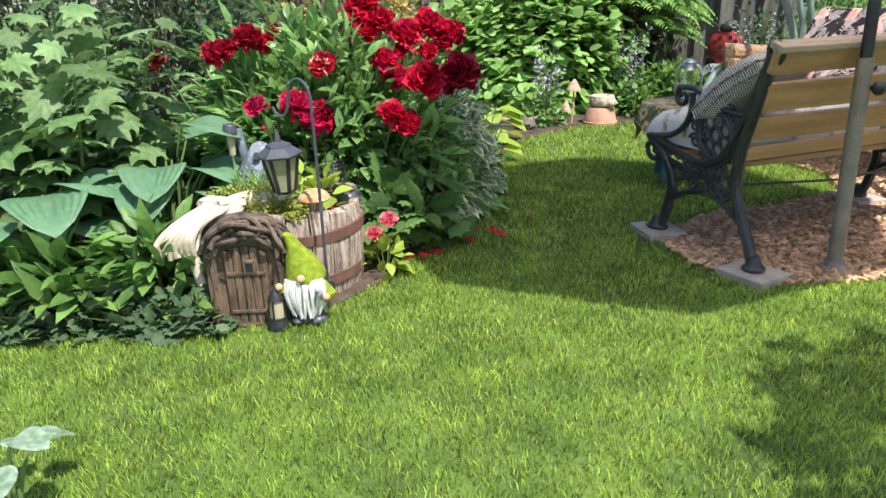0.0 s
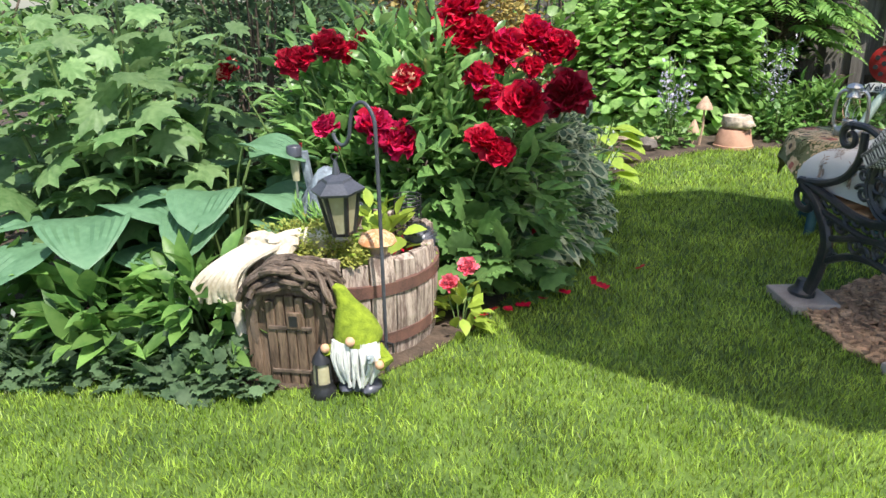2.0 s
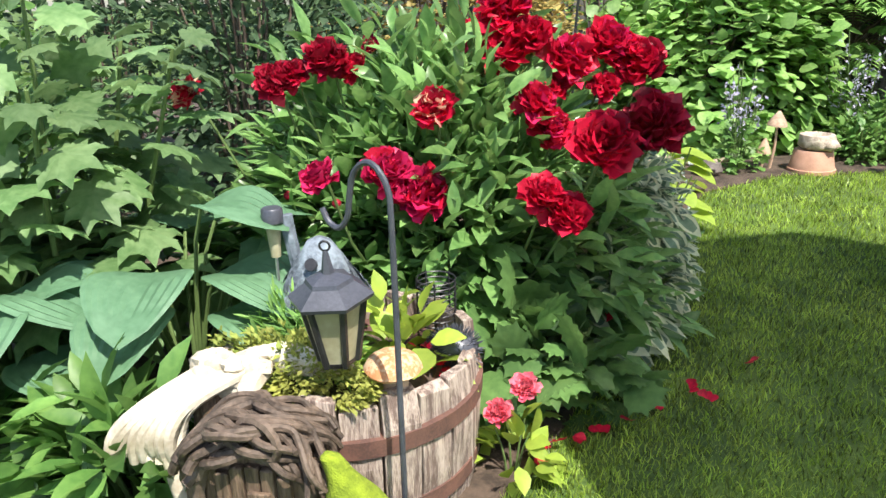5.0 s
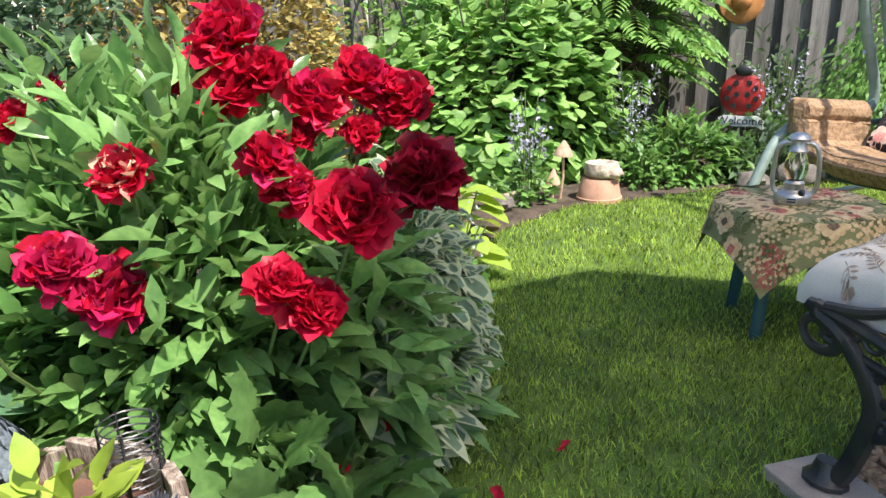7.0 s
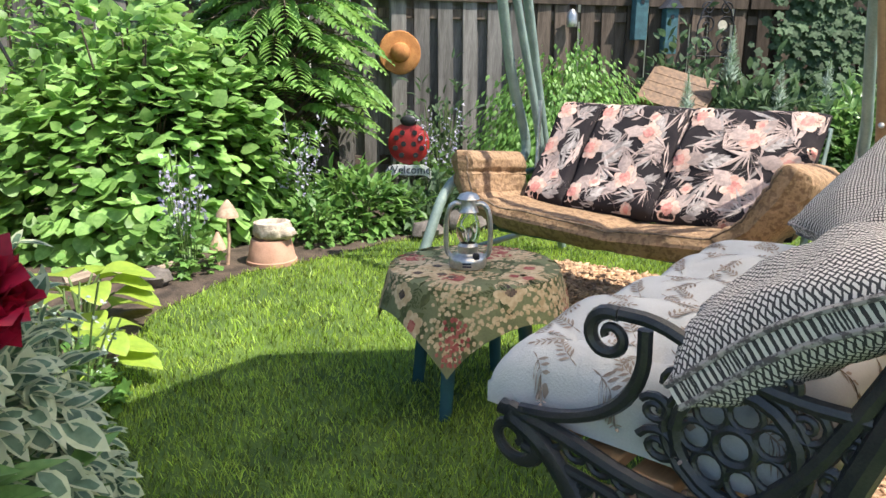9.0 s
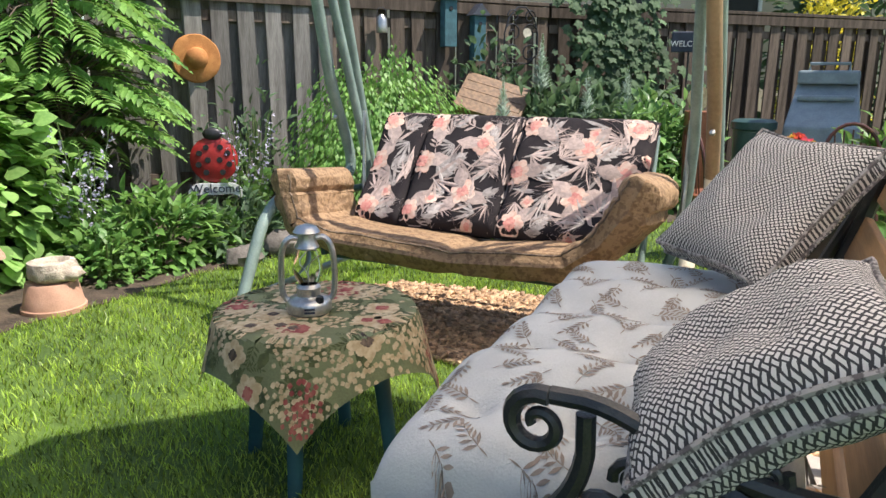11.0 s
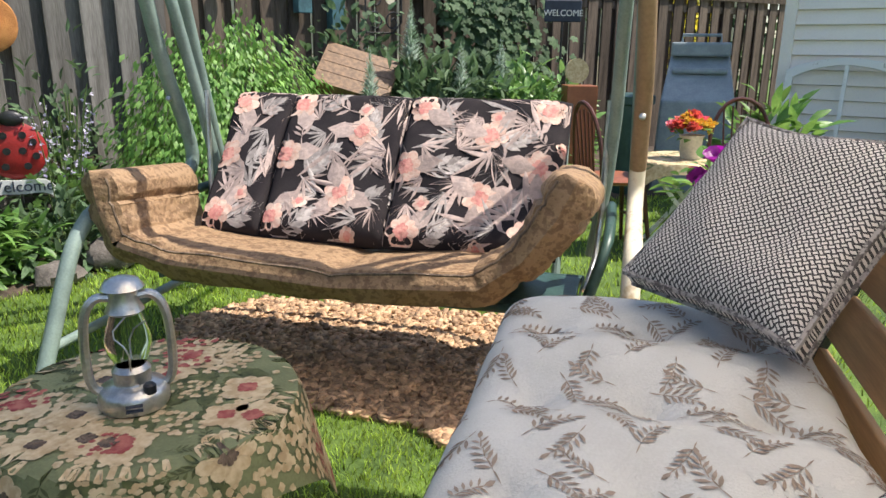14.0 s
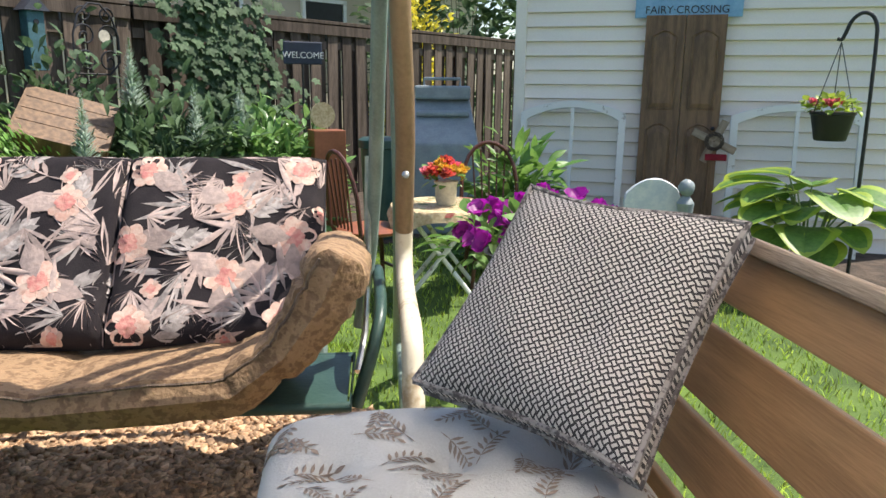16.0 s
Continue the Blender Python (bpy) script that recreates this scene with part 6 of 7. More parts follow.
roots.tube([(0.03 + 0.05 * math.cos(i * 0.5236), -0.06 - 0.02 * math.cos(i * 0.5236), 0.355 + 0.038 * math.sin(i * 0.5236)) for i in range(13)], 0.010, 6)
part(fd, "root_roof", roots, TWIG)
part(fd, "trunk_side", Solid().tube([(-0.15, -0.02, 0), (-0.135, -0.02, 0.1), (-0.145, -0.01, 0.24)], 0.035, 8, 0.03).tube([(0.145, 0, 0), (0.13, 0, 0.12), (0.14, 0, 0.26)], 0.03, 8, 0.03), BROWNRESIN)

gn = thing("garden_gnome", pose(-0.70, 1.93, 0, 0, 0, 12), "garden gnome ornament with mossy green hat and white beard", "ornament")
hat_solid = Solid().lathe([(0.068, 0.178), (0.080, 0.188), (0.080, 0.205), (0.070, 0.24), (0.056, 0.275), (0.040, 0.305), (0.029, 0.33), (0.024, 0.35), (0.020, 0.368), (0.006, 0.378)], n=20, wobble=0.12)
hat_solid.v = [(x - 0.9 * max(0.0, z - 0.21) ** 1.5, y - 0.02 * max(0.0, z - 0.2), z) for x, y, z in hat_solid.v]
part(gn, "hat", hat_solid, MOSSHAT)
bd = Solid().ball((0, -0.02, 0.135), (0.084, 0.052, 0.105), 18, 0.2, 2.0)
for i in range(15):
    a = -1.2 + 2.4 * i / 14
    bd.tube([(0.07 * math.sin(a), -0.04 - 0.03 * math.cos(a), 0.20), (0.085 * math.sin(a) + 0.006 * math.sin(i * 3), -0.045 - 0.038 * math.cos(a), 0.13), (0.045 * math.sin(a) + 0.012 * math.sin(i * 5), -0.04 - 0.03 * math.cos(a), 0.06 - 0.02 * math.cos(a))], 0.011, 6, 0.004, smooth=2)
part(gn, "beard", bd, BEARD)
part(gn, "nose", Solid().ball((-0.005, -0.078, 0.21), 0.017, 10), SKIN)
part(gn, "arms", Solid().tube([(-0.06, 0, 0.16), (-0.10, -0.03, 0.14), (-0.095, -0.055, 0.165)], 0.021, 8).tube([(0.06, 0, 0.16), (0.10, -0.02, 0.12), (0.085, -0.06, 0.125)], 0.021, 8), MOSSHAT)
part(gn, "hand", Solid().ball((-0.095, -0.065, 0.175), 0.016, 8).ball((0.085, -0.07, 0.13), 0.016, 8), SKIN)
part(gn, "boots", Solid().ball((-0.035, -0.02, 0.022), (0.036, 0.05, 0.024), 10, 0.1).ball((0.04, -0.02, 0.022), (0.036, 0.05, 0.024), 10, 0.1).lathe([(0.06, 0.02), (0.055, 0.09)], n=12), GREYM)
part(gn, "bird", Solid().ball((0.06, -0.085, 0.155), (0.014, 0.022, 0.014), 8).ball((0.06, -0.1, 0.168), 0.009, 8), GREYPLASTIC)
sl = thing("small_lantern", pose(-0.80, 1.85, 0) @ Matrix.Scale(1.25, 4), "small black lantern held beside the gnome", "lantern")
part(sl, "base", Solid().lathe([(0.036, 0), (0.036, 0.015), (0.028, 0.025), (0.028, 0.04)], n=12), BLACKM)
part(sl, "glass", Solid().lathe([(0.024, 0.04), (0.022, 0.085), (0.016, 0.10)], n=10), FROST)
part(sl, "cap", Solid().lathe([(0.026, 0.098), (0.02, 0.115), (0.008, 0.13), (0.004, 0.14)], n=12), BLACKM)
for kk in range(4):
    part(sl, "bar", Solid().tube([(0.026 * math.cos(kk * 1.57), 0.026 * math.sin(kk * 1.57), 0.04), (0.024 * math.cos(kk * 1.57), 0.024 * math.sin(kk * 1.57), 0.10)], 0.003, 5), BLACKM)

stt = thing("reclining_statue", pose(-1.12, 1.98, 0, 0, 0, 15), "cream resin draped figure statue leaning on the barrel", "statue")
drape = Solid()
drape.ball((0.16, 0.10, 0.44), (0.12, 0.038, 0.036), 18, 0.5, 1.0).ball((0.04, 0.05, 0.41), (0.09, 0.042, 0.036), 18, 0.5, 4.0)
for i in range(15):
    a = -1.0 + 2.0 * i / 14
    drape.tube([(0.04 + 0.05 * a, 0.04, 0.44), (-0.06 + 0.045 * a, -0.03 - 0.02 * math.cos(a), 0.40), (-0.12 + 0.075 * a, -0.06 - 0.02 * math.sin(i * 3), 0.33), (-0.125 + 0.085 * a, -0.065, 0.27 + 0.015 * math.sin(i * 2.3))], 0.017, 8, 0.012, smooth=2)
gs = random.Random(8)
for i in range(26):
    x = gs.uniform(-0.03, 0.28)
    y = 0.05 + 0.18 * x + gs.uniform(-0.03, 0.03)
    drape.ball((x, y, 0.43 + 0.03 * gs.random()), (gs.uniform(0.025, 0.05), gs.uniform(0.014, 0.03), gs.uniform(0.018, 0.03)), 10, 0.5, i)
part(stt, "drapery", drape, WHITESTONE)
part(stt, "leg", Solid().tube([(-0.07, -0.05, 0.30), (-0.045, -0.07, 0.18), (-0.015, -0.08, 0.06), (0.0, -0.11, 0.03)], 0.026, 10, 0.014, smooth=1), WHITESTONE)
part(stt, "sleeve", Solid().tube([(0.12, 0.06, 0.44), (0.10, -0.01, 0.40), (0.16, -0.02, 0.36)], 0.03, 8, 0.02, smooth=1), WHITESTONE)
part(stt, "support", Solid().tube([(0.0, 0.02, 0.0), (0.0, 0.03, 0.40)], 0.05, 8, 0.04), BROWNRESIN)

# ---- pot, mushrooms, ladybird sign ----
pot = thing("upturned_flowerpot", pose(0.42, 6.50, 0) @ Matrix.Scale(0.86, 4), "upturned terracotta flowerpot at the lawn edge", "pot")
part(pot, "body", Solid().lathe([(0.185, 0), (0.185, 0.03), (0.175, 0.035), (0.145, 0.18), (0.14, 0.185), (0.02, 0.187)], n=28), TERRA)
st2 = thing("stone_ornament", pose(0.43, 6.49, 0.161) @ Matrix.Scale(0.86, 4), "pale rough stone bowl ornament on a flowerpot", "ornament")
part(st2, "bowl", Solid().lathe([(0.10, 0), (0.135, 0.03), (0.14, 0.08), (0.13, 0.12), (0.10, 0.125), (0.08, 0.09)], n=20, wobble=0.16), PALESTONE)
part(st2, "lump", Solid().ball((0.08, -0.08, 0.05), (0.09, 0.06, 0.045), 12, 0.3), PALESTONE)
for x, y, h, r in ((0.15, 6.50, 0.33, 0.068), (0.09, 6.46, 0.14, 0.05)):
    mu = thing("metal_mushroom", pose(x, y, 0, 0, 3, 0), "rusty metal mushroom ornament on a thin stem", "ornament", "metal mushrooms in the border")
    part(mu, "stem", Solid().tube([(0, 0, 0), (0.01, 0, h * 0.5), (0, 0, h)], 0.011, 7, 0.008), TOADSTEM)
    part(mu, "cap", Solid().lathe([(0.012, h - 0.01), (r, h - 0.02), (r * 0.95, h), (r * 0.5, h + 0.05), (0.008, h + 0.085)], n=16), TOADSTEM)
single("driftwood", Solid().tube([(-0.3, 0, 0.05), (-0.1, 0.05, 0.08), (0.1, -0.02, 0.05), (0.3, 0.03, 0.09)], 0.035, 8, 0.015, smooth=2), RAILW, pose(-0.42, 6.25, 0, 0, 0, 10), "weathered driftwood branch in the border", "driftwood")
for x, y, r in ((-0.25, 6.15, 0.10), (1.55, 6.85, 0.12), (1.9, 7.0, 0.16), (2.2, 7.05, 0.13)):
    single("rock", Solid().ball((0, 0, r * 0.5), (r, r * 0.8, r * 0.6), 12, 0.4, x), ROCK, pose(x, y, 0), "dark grey rock edging the border", "rock", group="rocks along the border")

lady = thing("ladybird_sign", pose(1.70, 7.92, 0.04, 0, 0, -20) @ Matrix.Scale(0.86, 4), "red metal ladybird sign on a stake with a banner", "sign")
part(lady, "stake", Solid().tube([(0, 0.02, -0.08), (0, 0.02, 0.6)], 0.008, 6), BLACKM)
part(lady, "body", Solid().lathe([(0.20, -0.015), (0.205, 0.0), (0.17, 0.02), (0.05, 0.03)], n=28), REDENAMEL).matrix_local = pose(0, 0, 0.62, 90, 0, 0)
part(lady, "head", Solid().ball((0, -0.01, 0.845), (0.085, 0.03, 0.055), 14), BLACKM)
for x, z in ((-0.12, 0.68), (-0.06, 0.73), (0.06, 0.73), (0.12, 0.68), (-0.13, 0.58), (0.13, 0.58), (-0.05, 0.62), (0.05, 0.62), (-0.07, 0.51), (0.07, 0.51)):
    part(lady, "spot", Solid().lathe([(0.026, 0), (0.026, 0.006)], n=12), BLACKM).matrix_local = pose(x, -0.026, z, 90, 0, 0)
part(lady, "banner", Solid().add([(0.26 * math.sin(a * 0.22), yy, 0.36 + 0.025 * math.cos(a * 0.5) * a * a * 0.12 + dz) for yy in (-0.035, -0.02) for dz in (-0.05, 0.05) for a in range(-5, 6)], [(i, i + 1, 11 + i + 1, 11 + i) for i in range(10)] + [(22 + i + 1, 22 + i, 33 + i, 33 + i + 1) for i in range(10)] + [(11 + i, 12 + i, 34 + i, 33 + i) for i in range(10)] + [(i + 1, i, 22 + i, 23 + i) for i in range(10)]), CHALK, False)
text(lady, "lettering", "Welcome", pose(0, -0.04, 0.365, 90, 0, 0), 0.11, INK)

hat = thing("straw_hat", pose(1.78, 8.52, 1.33, 90, 0, -5) @ Matrix.Scale(0.88, 4), "orange straw hat hung on the fence", "hat")
part(hat, "brim", Solid().lathe([(0.10, 0.0), (0.215, -0.012), (0.22, 0.0), (0.21, 0.012), (0.11, 0.02)], n=28, wobble=0.03), STRAW)
part(hat, "crown", Solid().lathe([(0.10, 0.01), (0.10, 0.05), (0.08, 0.09), (0.03, 0.12)], n=22), STRAW)
single("fence_post", Solid().box((0, 0, 1.0), (0.14, 0.10, 2.0)), SILVERWOOD, pose(1.78, 8.58, 0, 0, 0, -4), "weathered grey fence post behind the hat", "post", False, 0.006)

board = thing("fence_sign", pose(1.74, 8.50, 1.86, 0, 0, -4), "small dark-framed white sign with lettering on the fence post", "sign")
part(board, "frame", Solid().box((0, 0, 0), (0.42, 0.025, 0.15)), BLACKM, False, 0.004)
part(board, "panel", Solid().box((0, -0.014, 0), (0.39, 0.006, 0.12)), CHALK, False)
part(board, "lettering", Solid().box((0, -0.019, 0.025), (0.30, 0.003, 0.025)).box((0, -0.019, -0.03), (0.32, 0.003, 0.025)), INK, False)


def birdhouse(x, y, z, label):
    t = thing("birdhouse", pose(x, y, z, 0, 0, -5), label, "birdhouse", "teal birdhouses on the fence")
    part(t, "body", Solid().box((0, 0, 0.24), (0.13, 0.10, 0.46)), TEAL, False, 0.004)
    part(t, "roof", Solid().add([(-0.10, -0.08, 0.44), (0, -0.08, 0.55), (0.10, -0.08, 0.44), (-0.10, 0.06, 0.44), (0, 0.06, 0.55), (0.10, 0.06, 0.44)], [(0, 2, 1), (3, 4, 5), (0, 1, 4, 3), (1, 2, 5, 4), (0, 3, 5, 2)]), GREYM, False)
    part(t, "entrance", Solid().lathe([(0.02, 0), (0.02, 0.006)], n=12), BLACKM).matrix_local = pose(0, -0.05, 0.36, 90, 0, 0)


birdhouse(4.15, 8.40, 1.46, "narrow teal birdhouse hung on the fence")
birdhouse(4.48, 8.38, 1.33, "narrow teal birdhouse with hanging hook on the fence")
tl = thing("tin_lantern", pose(3.45, 8.45, 1.58), "small dark tin lantern hung on the fence", "lantern")
part(tl, "cage", Solid().lathe([(0.05, 0), (0.055, 0.02), (0.05, 0.12), (0.02, 0.16)], n=10), STEEL)
part(tl, "handle", Solid().tube([(-0.05, 0, 0.13), (-0.04, 0, 0.22), (0.04, 0, 0.22), (0.05, 0, 0.13)], 0.004, 5, smooth=1), BLACKM)

tr = thing("iron_trellis_ornament", pose(4.98, 8.32, 1.42, 0, 0, -5), "black scrolled iron ornament on the fence", "ornament")
s = Solid()
for sg in (-1, 1):
    for zz, r in ((0.0, 0.10), (0.2, 0.10), (0.36, 0.07)):
        s.tube([(sg * (0.10 + y), 0, z) for _, y, z in spiral((0, zz), r, 0.015, 0, 1.5, 20)], 0.008, 5)
s.tube([(-0.2, 0, -0.1), (-0.2, 0, 0.3), (0, 0, 0.5), (0.2, 0, 0.3), (0.2, 0, -0.1), (-0.2, 0, -0.1)], 0.009, 5, smooth=1)
part(tr, "scrollwork", s, BLACKM)
part(tr, "medallion", Solid().lathe([(0.05, 0), (0.05, 0.01)], n=14), CREAMPOT).matrix_local = pose(0.06, -0.01, 0.2, 90, 0, 0)

cr = thing("tilted_planter_box", pose(4.05, 7.55, 0.98, 34, 16, -44), "weathered brown wooden box lid on a post", "box")
for i in range(4):
    part(cr, "plank", Solid().box((0, -0.19 + 0.125 * i, 0.05), (0.56, 0.12, 0.022)), DOORWOOD, False, 0.003)
part(cr, "side", Solid().box((0, -0.26, 0.0), (0.56, 0.022, 0.12)).box((-0.28, 0, 0.0), (0.022, 0.5, 0.12)).box((0.28, 0, 0.0), (0.022, 0.5, 0.12)), DOORWOOD, False)
part(cr, "post", Solid().box((0, 0, -0.5), (0.07, 0.07, 1.0)), GREYWOOD, False).matrix_local = pose(0, 0, 0, -28, 0, 0)

ws = thing("welcome_sign", pose(6.0, 7.05, 0, 0, 0, -38), "dark chalkboard welcome sign on a stake", "sign")
part(ws, "stake", Solid().tube([(0, 0.02, 0), (0, 0.02, 1.5)], 0.01, 6), BLACKM)
part(ws, "board", Solid().box((0, 0, 1.52), (0.34, 0.02, 0.19)), INK, False, 0.01)
text(ws, "lettering", "WELCOME", pose(0, -0.013, 1.50, 90, 0, 0), 0.075, CHALK)
cl = thing("wood_slice_ornament", pose(5.62, 6.6, 0, 0, 0, -40), "round wood slice ornament on a reddish box", "ornament")
part(cl, "slice", Solid().lathe([(0.10, 0), (0.10, 0.03)], n=18, wobble=0.06), CREAMP).matrix_local = pose(0, 0, 1.02, 90, 0, 0)
part(cl, "box", Solid().box((0.05, 0.06, 0.45), (0.26, 0.22, 0.9)), SEATWOOD, False, 0.006)

# ---- sitting corner by the shed ----
def bow_chair(m, label):
    t = thing("bow_back_chair", m, label, "chair", "bow-back wooden chairs")
    part(t, "seat", Solid().lathe([(0.17, 0.425), (0.20, 0.435), (0.205, 0.45), (0.18, 0.46), (0.02, 0.455)], n=20), SEATWOOD)
    for x, y in ((-0.13, -0.13), (0.13, -0.13), (-0.12, 0.13), (0.12, 0.13)):
        part(t, "leg", Solid().tube([(x, y, 0.43), (x * 1.4, y * 1.4, 0)], 0.017, 8, 0.012), CHAIRWOOD)
    part(t, "stretcher", Solid().tube([(-0.155, -0.15, 0.2), (0.155, -0.15, 0.2)], 0.01, 6).tube([(-0.155, 0.15, 0.2), (0.155, 0.15, 0.2)], 0.01, 6), CHAIRWOOD)
    part(t, "bow", Solid().tube([(-0.19 * math.cos(math.pi * i / 12), 0.17 + 0.06 * math.sin(math.pi * i / 12), 0.45 + 0.45 * math.sin(math.pi * i / 12) ** 0.6) for i in range(13)], 0.013, 8), CHAIRWOOD)
    for k in range(5):
        x = -0.11 + 0.055 * k
        part(t, "spindle", Solid().tube([(x * 0.8, 0.17, 0.45), (x, 0.22, 0.86 - 0.6 * x * x * 4)], 0.006, 6), CHAIRWOOD)


bow_chair(pose(4.28, 5.33, 0, 0, 0, 60), "dark wooden bow-back chair with orange-brown seat")
bow_chair(pose(5.0, 4.85, 0, 0, 0, -55), "dark wooden bow-back chair at the small table")

T2 = pose(4.58, 5.02, -0.02, 0, 0, 25)
t2 = thing("folding_table", T2, "small white folding table under a floral cloth", "table")
part(t2, "top", Solid().lathe([(0.05, 0.575), (0.28, 0.575), (0.28, 0.592), (0.05, 0.594)], n=24), WHITEPAINT)
for sg in (-1, 1):
    part(t2, "leg", Solid().tube([(sg * 0.2, -0.2, 0.57), (sg * 0.2, 0.24, 0)], 0.014, 8).tube([(sg * 0.18, 0.2, 0.57), (sg * 0.18, -0.24, 0)], 0.014, 8), WHITEPAINT)
c2 = thing("tablecloth", T2 @ pose(0, 0, 0.082), "cream floral tablecloth on the small table", "tablecloth")
nn, HH = 40, 0.36
v = [cloth_at(-HH + 2 * HH * i / nn, -HH + 2 * HH * j / nn) for i in range(nn + 1) for j in range(nn + 1)]
part(c2, "fabric", Solid().add(v, [(i * (nn + 1) + j, (i + 1) * (nn + 1) + j, (i + 1) * (nn + 1) + j + 1, i * (nn + 1) + j + 1) for i in range(nn) for j in range(nn)]), CREAMP)
for nm, mat, cnt, lf in (("leaf_print", CLOTH, 45, 0.0015), ("red_flower_print", REDP, 12, 0.003)):
    part(c2, nm, prints(cloth_at, [(g.uniform(-0.3, 0.3), g.uniform(-0.3, 0.3), g.uniform(0, 6.28), g.uniform(0.06, 0.1), g.choice(("leaf", "dots"))) for _ in range(cnt)], nm, mat, lf), None)

bq = thing("bouquet", pose(4.54, 4.98, 0.577), "yellow and coral flower bouquet in a cream vase", "flowers")
part(bq, "vase", Solid().lathe([(0.05, 0), (0.06, 0.02), (0.065, 0.12), (0.075, 0.14)], n=16), CREAMPOT)
for i in range(15):
    a, k = i * 2.4, 0.11 * math.sqrt(i / 15)
    part(bq, "flower", bloom(((CORAL, YELLOW, PINK)[i % 3],), 0.048, 3, seed=200 + i), None).matrix_local = pose(k * math.cos(a), k * math.sin(a), 0.24 - k * 0.6, 20 * math.sin(a), 20 * math.cos(a), 0)
part(bq, "leaves", mound(40, (0.12, 0.12, 0.1), OVAL, 0.06, G_SHRUB, top=0.12), None)

pet = thing("petunia_pot", pose(3.24, 4.02, 0), "black pot of magenta petunias", "flower pot")
part(pet, "pot", Solid().lathe([(0.11, 0.0), (0.15, 0.62), (0.165, 0.63), (0.165, 0.66), (0.15, 0.66), (0.14, 0.60)], n=24), BLACKPOT)
part(pet, "leaves", mound(200, (0.28, 0.32, 0.16), OVAL, 0.07, G_SHRUB, top=0.64), None)
fm = []
for kind in range(3):
    gg = np.random.default_rng(300 + kind)
    arr = []
    for i in range(5):
        a = i * 1.2566
        arr.append(leaf_array([(0, 0, 0)], [(math.cos(a), math.sin(a), 0.35)], [(0, 0, 1)], [0.05], (PETAL[0] * np.array((1.5, 1, 1)), PETAL[1]), 0.3))
    V, F = join(arr)
    fm.append(np_mesh("flower", V + gg.normal(size=V.shape) * 0.003, F, MAGENTA, True))
for i in range(46):
    a, k = i * 2.4, math.sqrt((i + 0.5) / 46)
    part(pet, "flower", fm[i % 3], None).matrix_local = pose(0.30 * k * math.cos(a) + 0.05, 0.36 * k * math.sin(a) - 0.08, 0.84 - 0.14 * k * k + 0.02 * RNG.normal(), 55 + 20 * RNG.normal(), 20 * RNG.normal(), -90 + 40 * RNG.normal())

comp = thing("compost_tumbler", pose(6.55, 5.98, 0, 0, 0, -62), "blue-grey plastic bin with sloping hooded lid", "bin")
part(comp, "body", Solid().add([(-0.33, -0.3, 0), (0.33, -0.3, 0), (0.33, 0.3, 0), (-0.33, 0.3, 0), (-0.30, -0.26, 0.78), (0.30, -0.26, 0.78), (0.24, 0.3, 1.22), (-0.24, 0.3, 1.22)], [(0, 3, 2, 1), (0, 1, 5, 4), (1, 2, 6, 5), (2, 3, 7, 6), (3, 0, 4, 7), (4, 5, 6, 7)]), GREYPLASTIC, False, 0.02)
part(comp, "hood", Solid().box((0, 0.22, 1.20), (0.5, 0.22, 0.12)).box((0, 0.02, 1.02), (0.46, 0.10, 0.05)), GREYPLASTIC, False, 0.02)
part(comp, "handle", Solid().tube([(-0.16, 0.2, 1.25), (-0.16, 0.2, 1.32), (0.16, 0.2, 1.32), (0.16, 0.2, 1.25)], 0.014, 8), GREYPLASTIC)
bn = thing("plastic_bin", pose(5.95, 6.25, 0, 0, 0, -50), "dark green plastic bin beside the fence", "bin")
part(bn, "body", Solid().lathe([(0.14, 0), (0.17, 0.75), (0.19, 0.76), (0.19, 0.82), (0.16, 0.84)], n=18), TUBEDARK)

ang = thing("garden_plaque", pose(5.45, 3.95, 0, 0, 0, -70), "pale blue-white shell-shaped garden ornament", "ornament")
part(ang, "shell", Solid().add(*(lambda L: ([(0.19 * math.cos(a) * (1 + 0.06 * math.cos(7 * a)), y + 0.02 * math.cos(5 * a), 0.50 + 0.20 * math.sin(a)) for y in (-0.02, 0.03) for a in L], [tuple(range(24))[::-1], tuple(range(24, 48))] + [(i, (i + 1) % 24, 24 + (i + 1) % 24, 24 + i) for i in range(24)]))([6.283 * i / 24 for i in range(24)])), material("pale_blue_resin", (0.55, 0.62, 0.70), (0.70, 0.74, 0.78), rough=0.5, scale=14), True, 0.008)
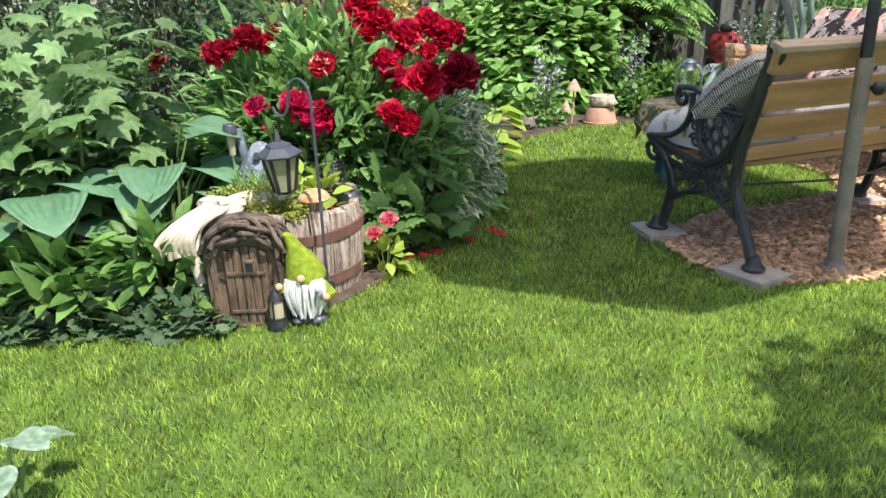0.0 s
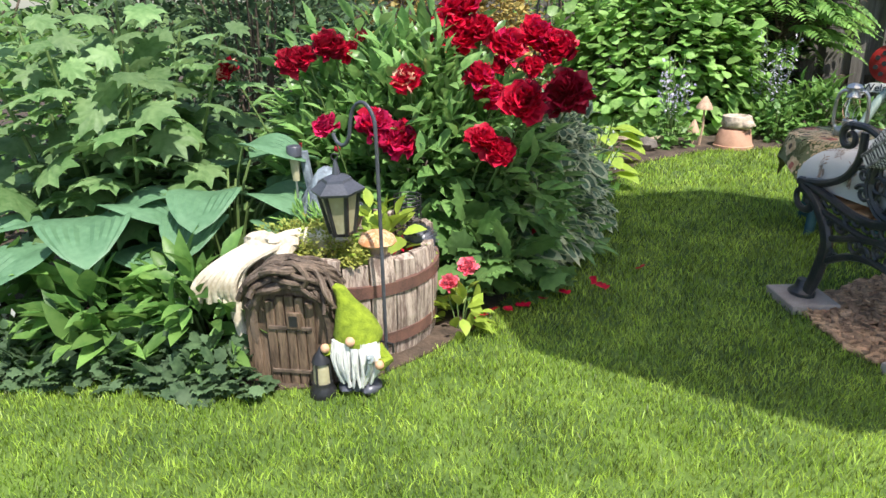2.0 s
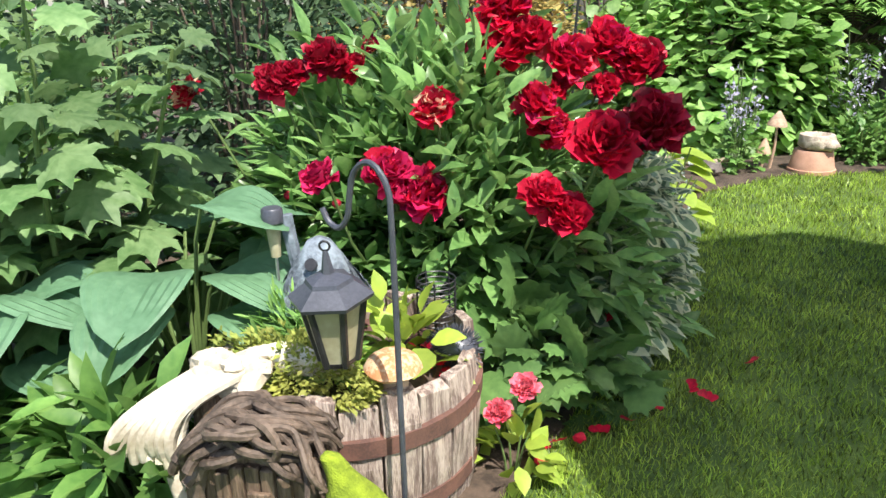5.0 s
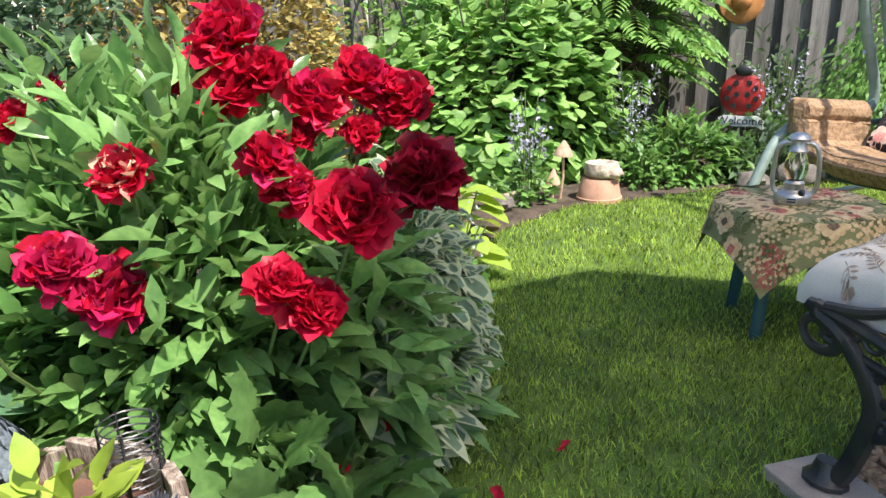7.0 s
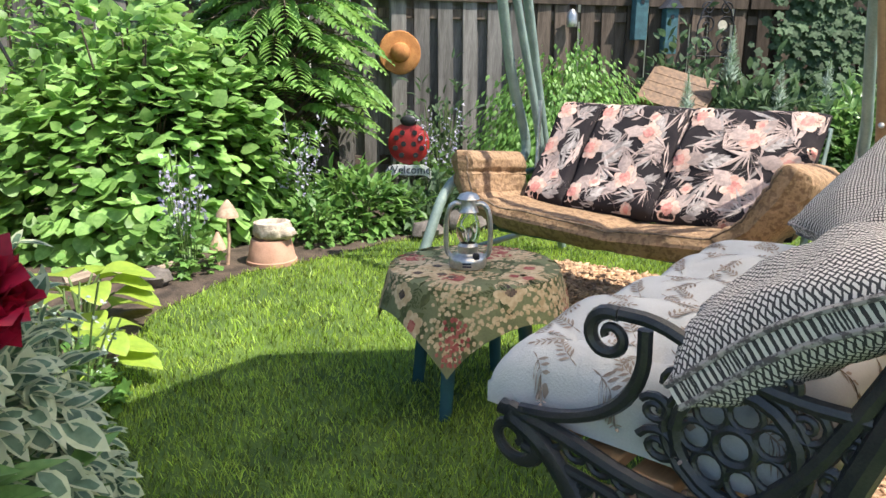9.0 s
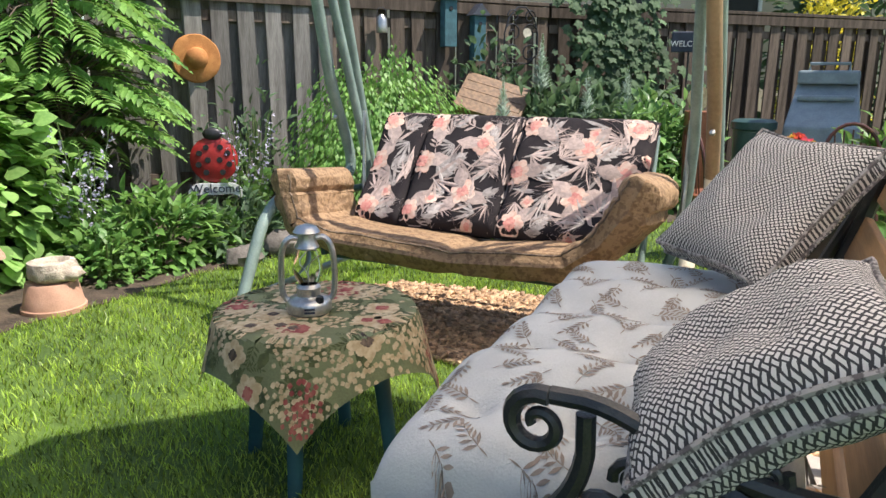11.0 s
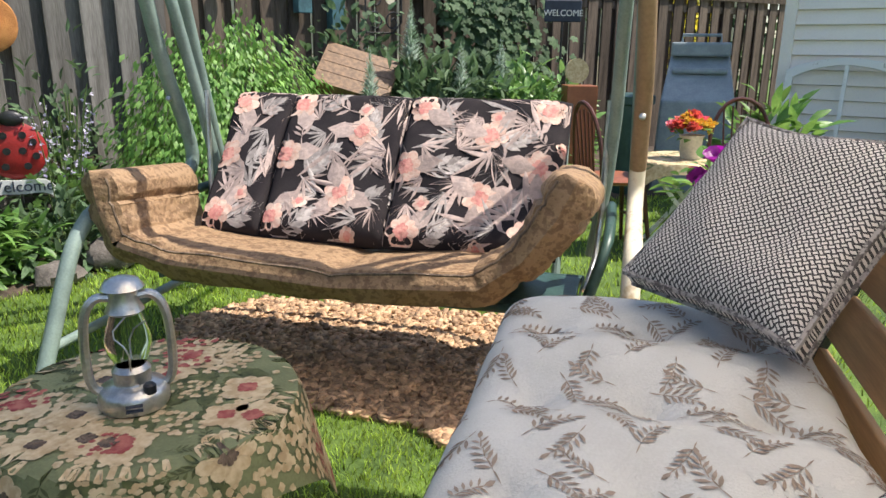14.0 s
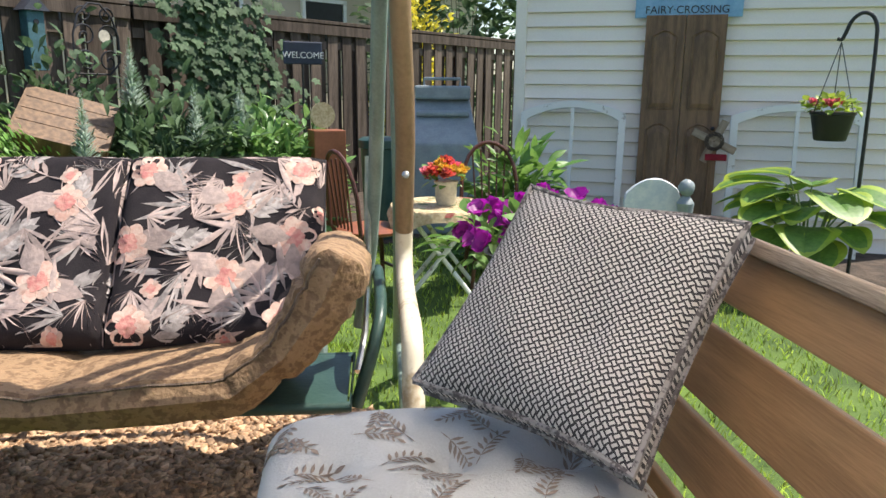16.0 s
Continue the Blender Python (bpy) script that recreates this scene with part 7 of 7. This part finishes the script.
part(ang, "stand", Solid().box((0, 0.01, 0.16), (0.22, 0.10, 0.32)), PALESTONE, False, 0.01)
fig = thing("stone_statue", pose(5.42, 3.75, 0, 0, 0, 0), "small grey-blue stone statue among the plants", "statue")
part(fig, "figure", Solid().lathe([(0.07, 0), (0.06, 0.3), (0.045, 0.5), (0.055, 0.56), (0.03, 0.6), (0.01, 0.61)], n=14, wobble=0.2).ball((0, 0, 0.655), (0.05, 0.05, 0.055), 12, 0.2), GREYPLASTIC)

hk = thing("basket_hook", pose(5.70, 2.80, 0, 0, 0, 86), "tall black shepherd hook beside the shed", "hook")
part(hk, "rod", Solid().tube([(0, 0, 0), (0.01, 0, 1.55), (0.03, 0, 1.66), (0.09, 0, 1.70), (0.15, 0, 1.66), (0.175, 0, 1.58), (0.19, 0, 1.54), (0.215, 0, 1.55)], 0.011, 8, smooth=2), BLACKM)
bk = thing("hanging_basket", pose(5.70, 2.99, 0.96), "black hanging basket of pink flowers", "flower pot")
part(bk, "pot", Solid().lathe([(0.085, 0), (0.09, 0.01), (0.12, 0.15), (0.127, 0.155), (0.127, 0.17), (0.11, 0.17)], n=20), BLACKPOT)
for k in range(3):
    part(bk, "chain", Solid().tube([(0.12 * math.cos(k * 2.094), 0.12 * math.sin(k * 2.094), 0.165), (0.005, 0, 0.57)], 0.003, 5), BLACKM)
part(bk, "leaves", mound(150, (0.14, 0.14, 0.09), OVAL, 0.05, G_LIME, top=0.17), None)
for i in range(7):
    part(bk, "flower", bloom((PINK,), 0.03, 3, seed=400 + i), None).matrix_local = pose(0.10 * math.cos(i * 1.9), 0.04 + 0.08 * math.sin(i * 1.9), 0.22, 30, 10 * i - 30, 0)
arc = thing("garden_arch", pose(-1.15, 6.75, 0, 0, 0, 15), "thin dark metal hanger arch behind the peony", "arch")
part(arc, "rod", Solid().tube([(-0.2, 0, 0), (-0.2, 0, 1.15), (-0.12, 0, 1.4), (0.0, 0, 1.48), (0.12, 0, 1.4), (0.2, 0, 1.2)], 0.01, 6, smooth=2), BLACKM)
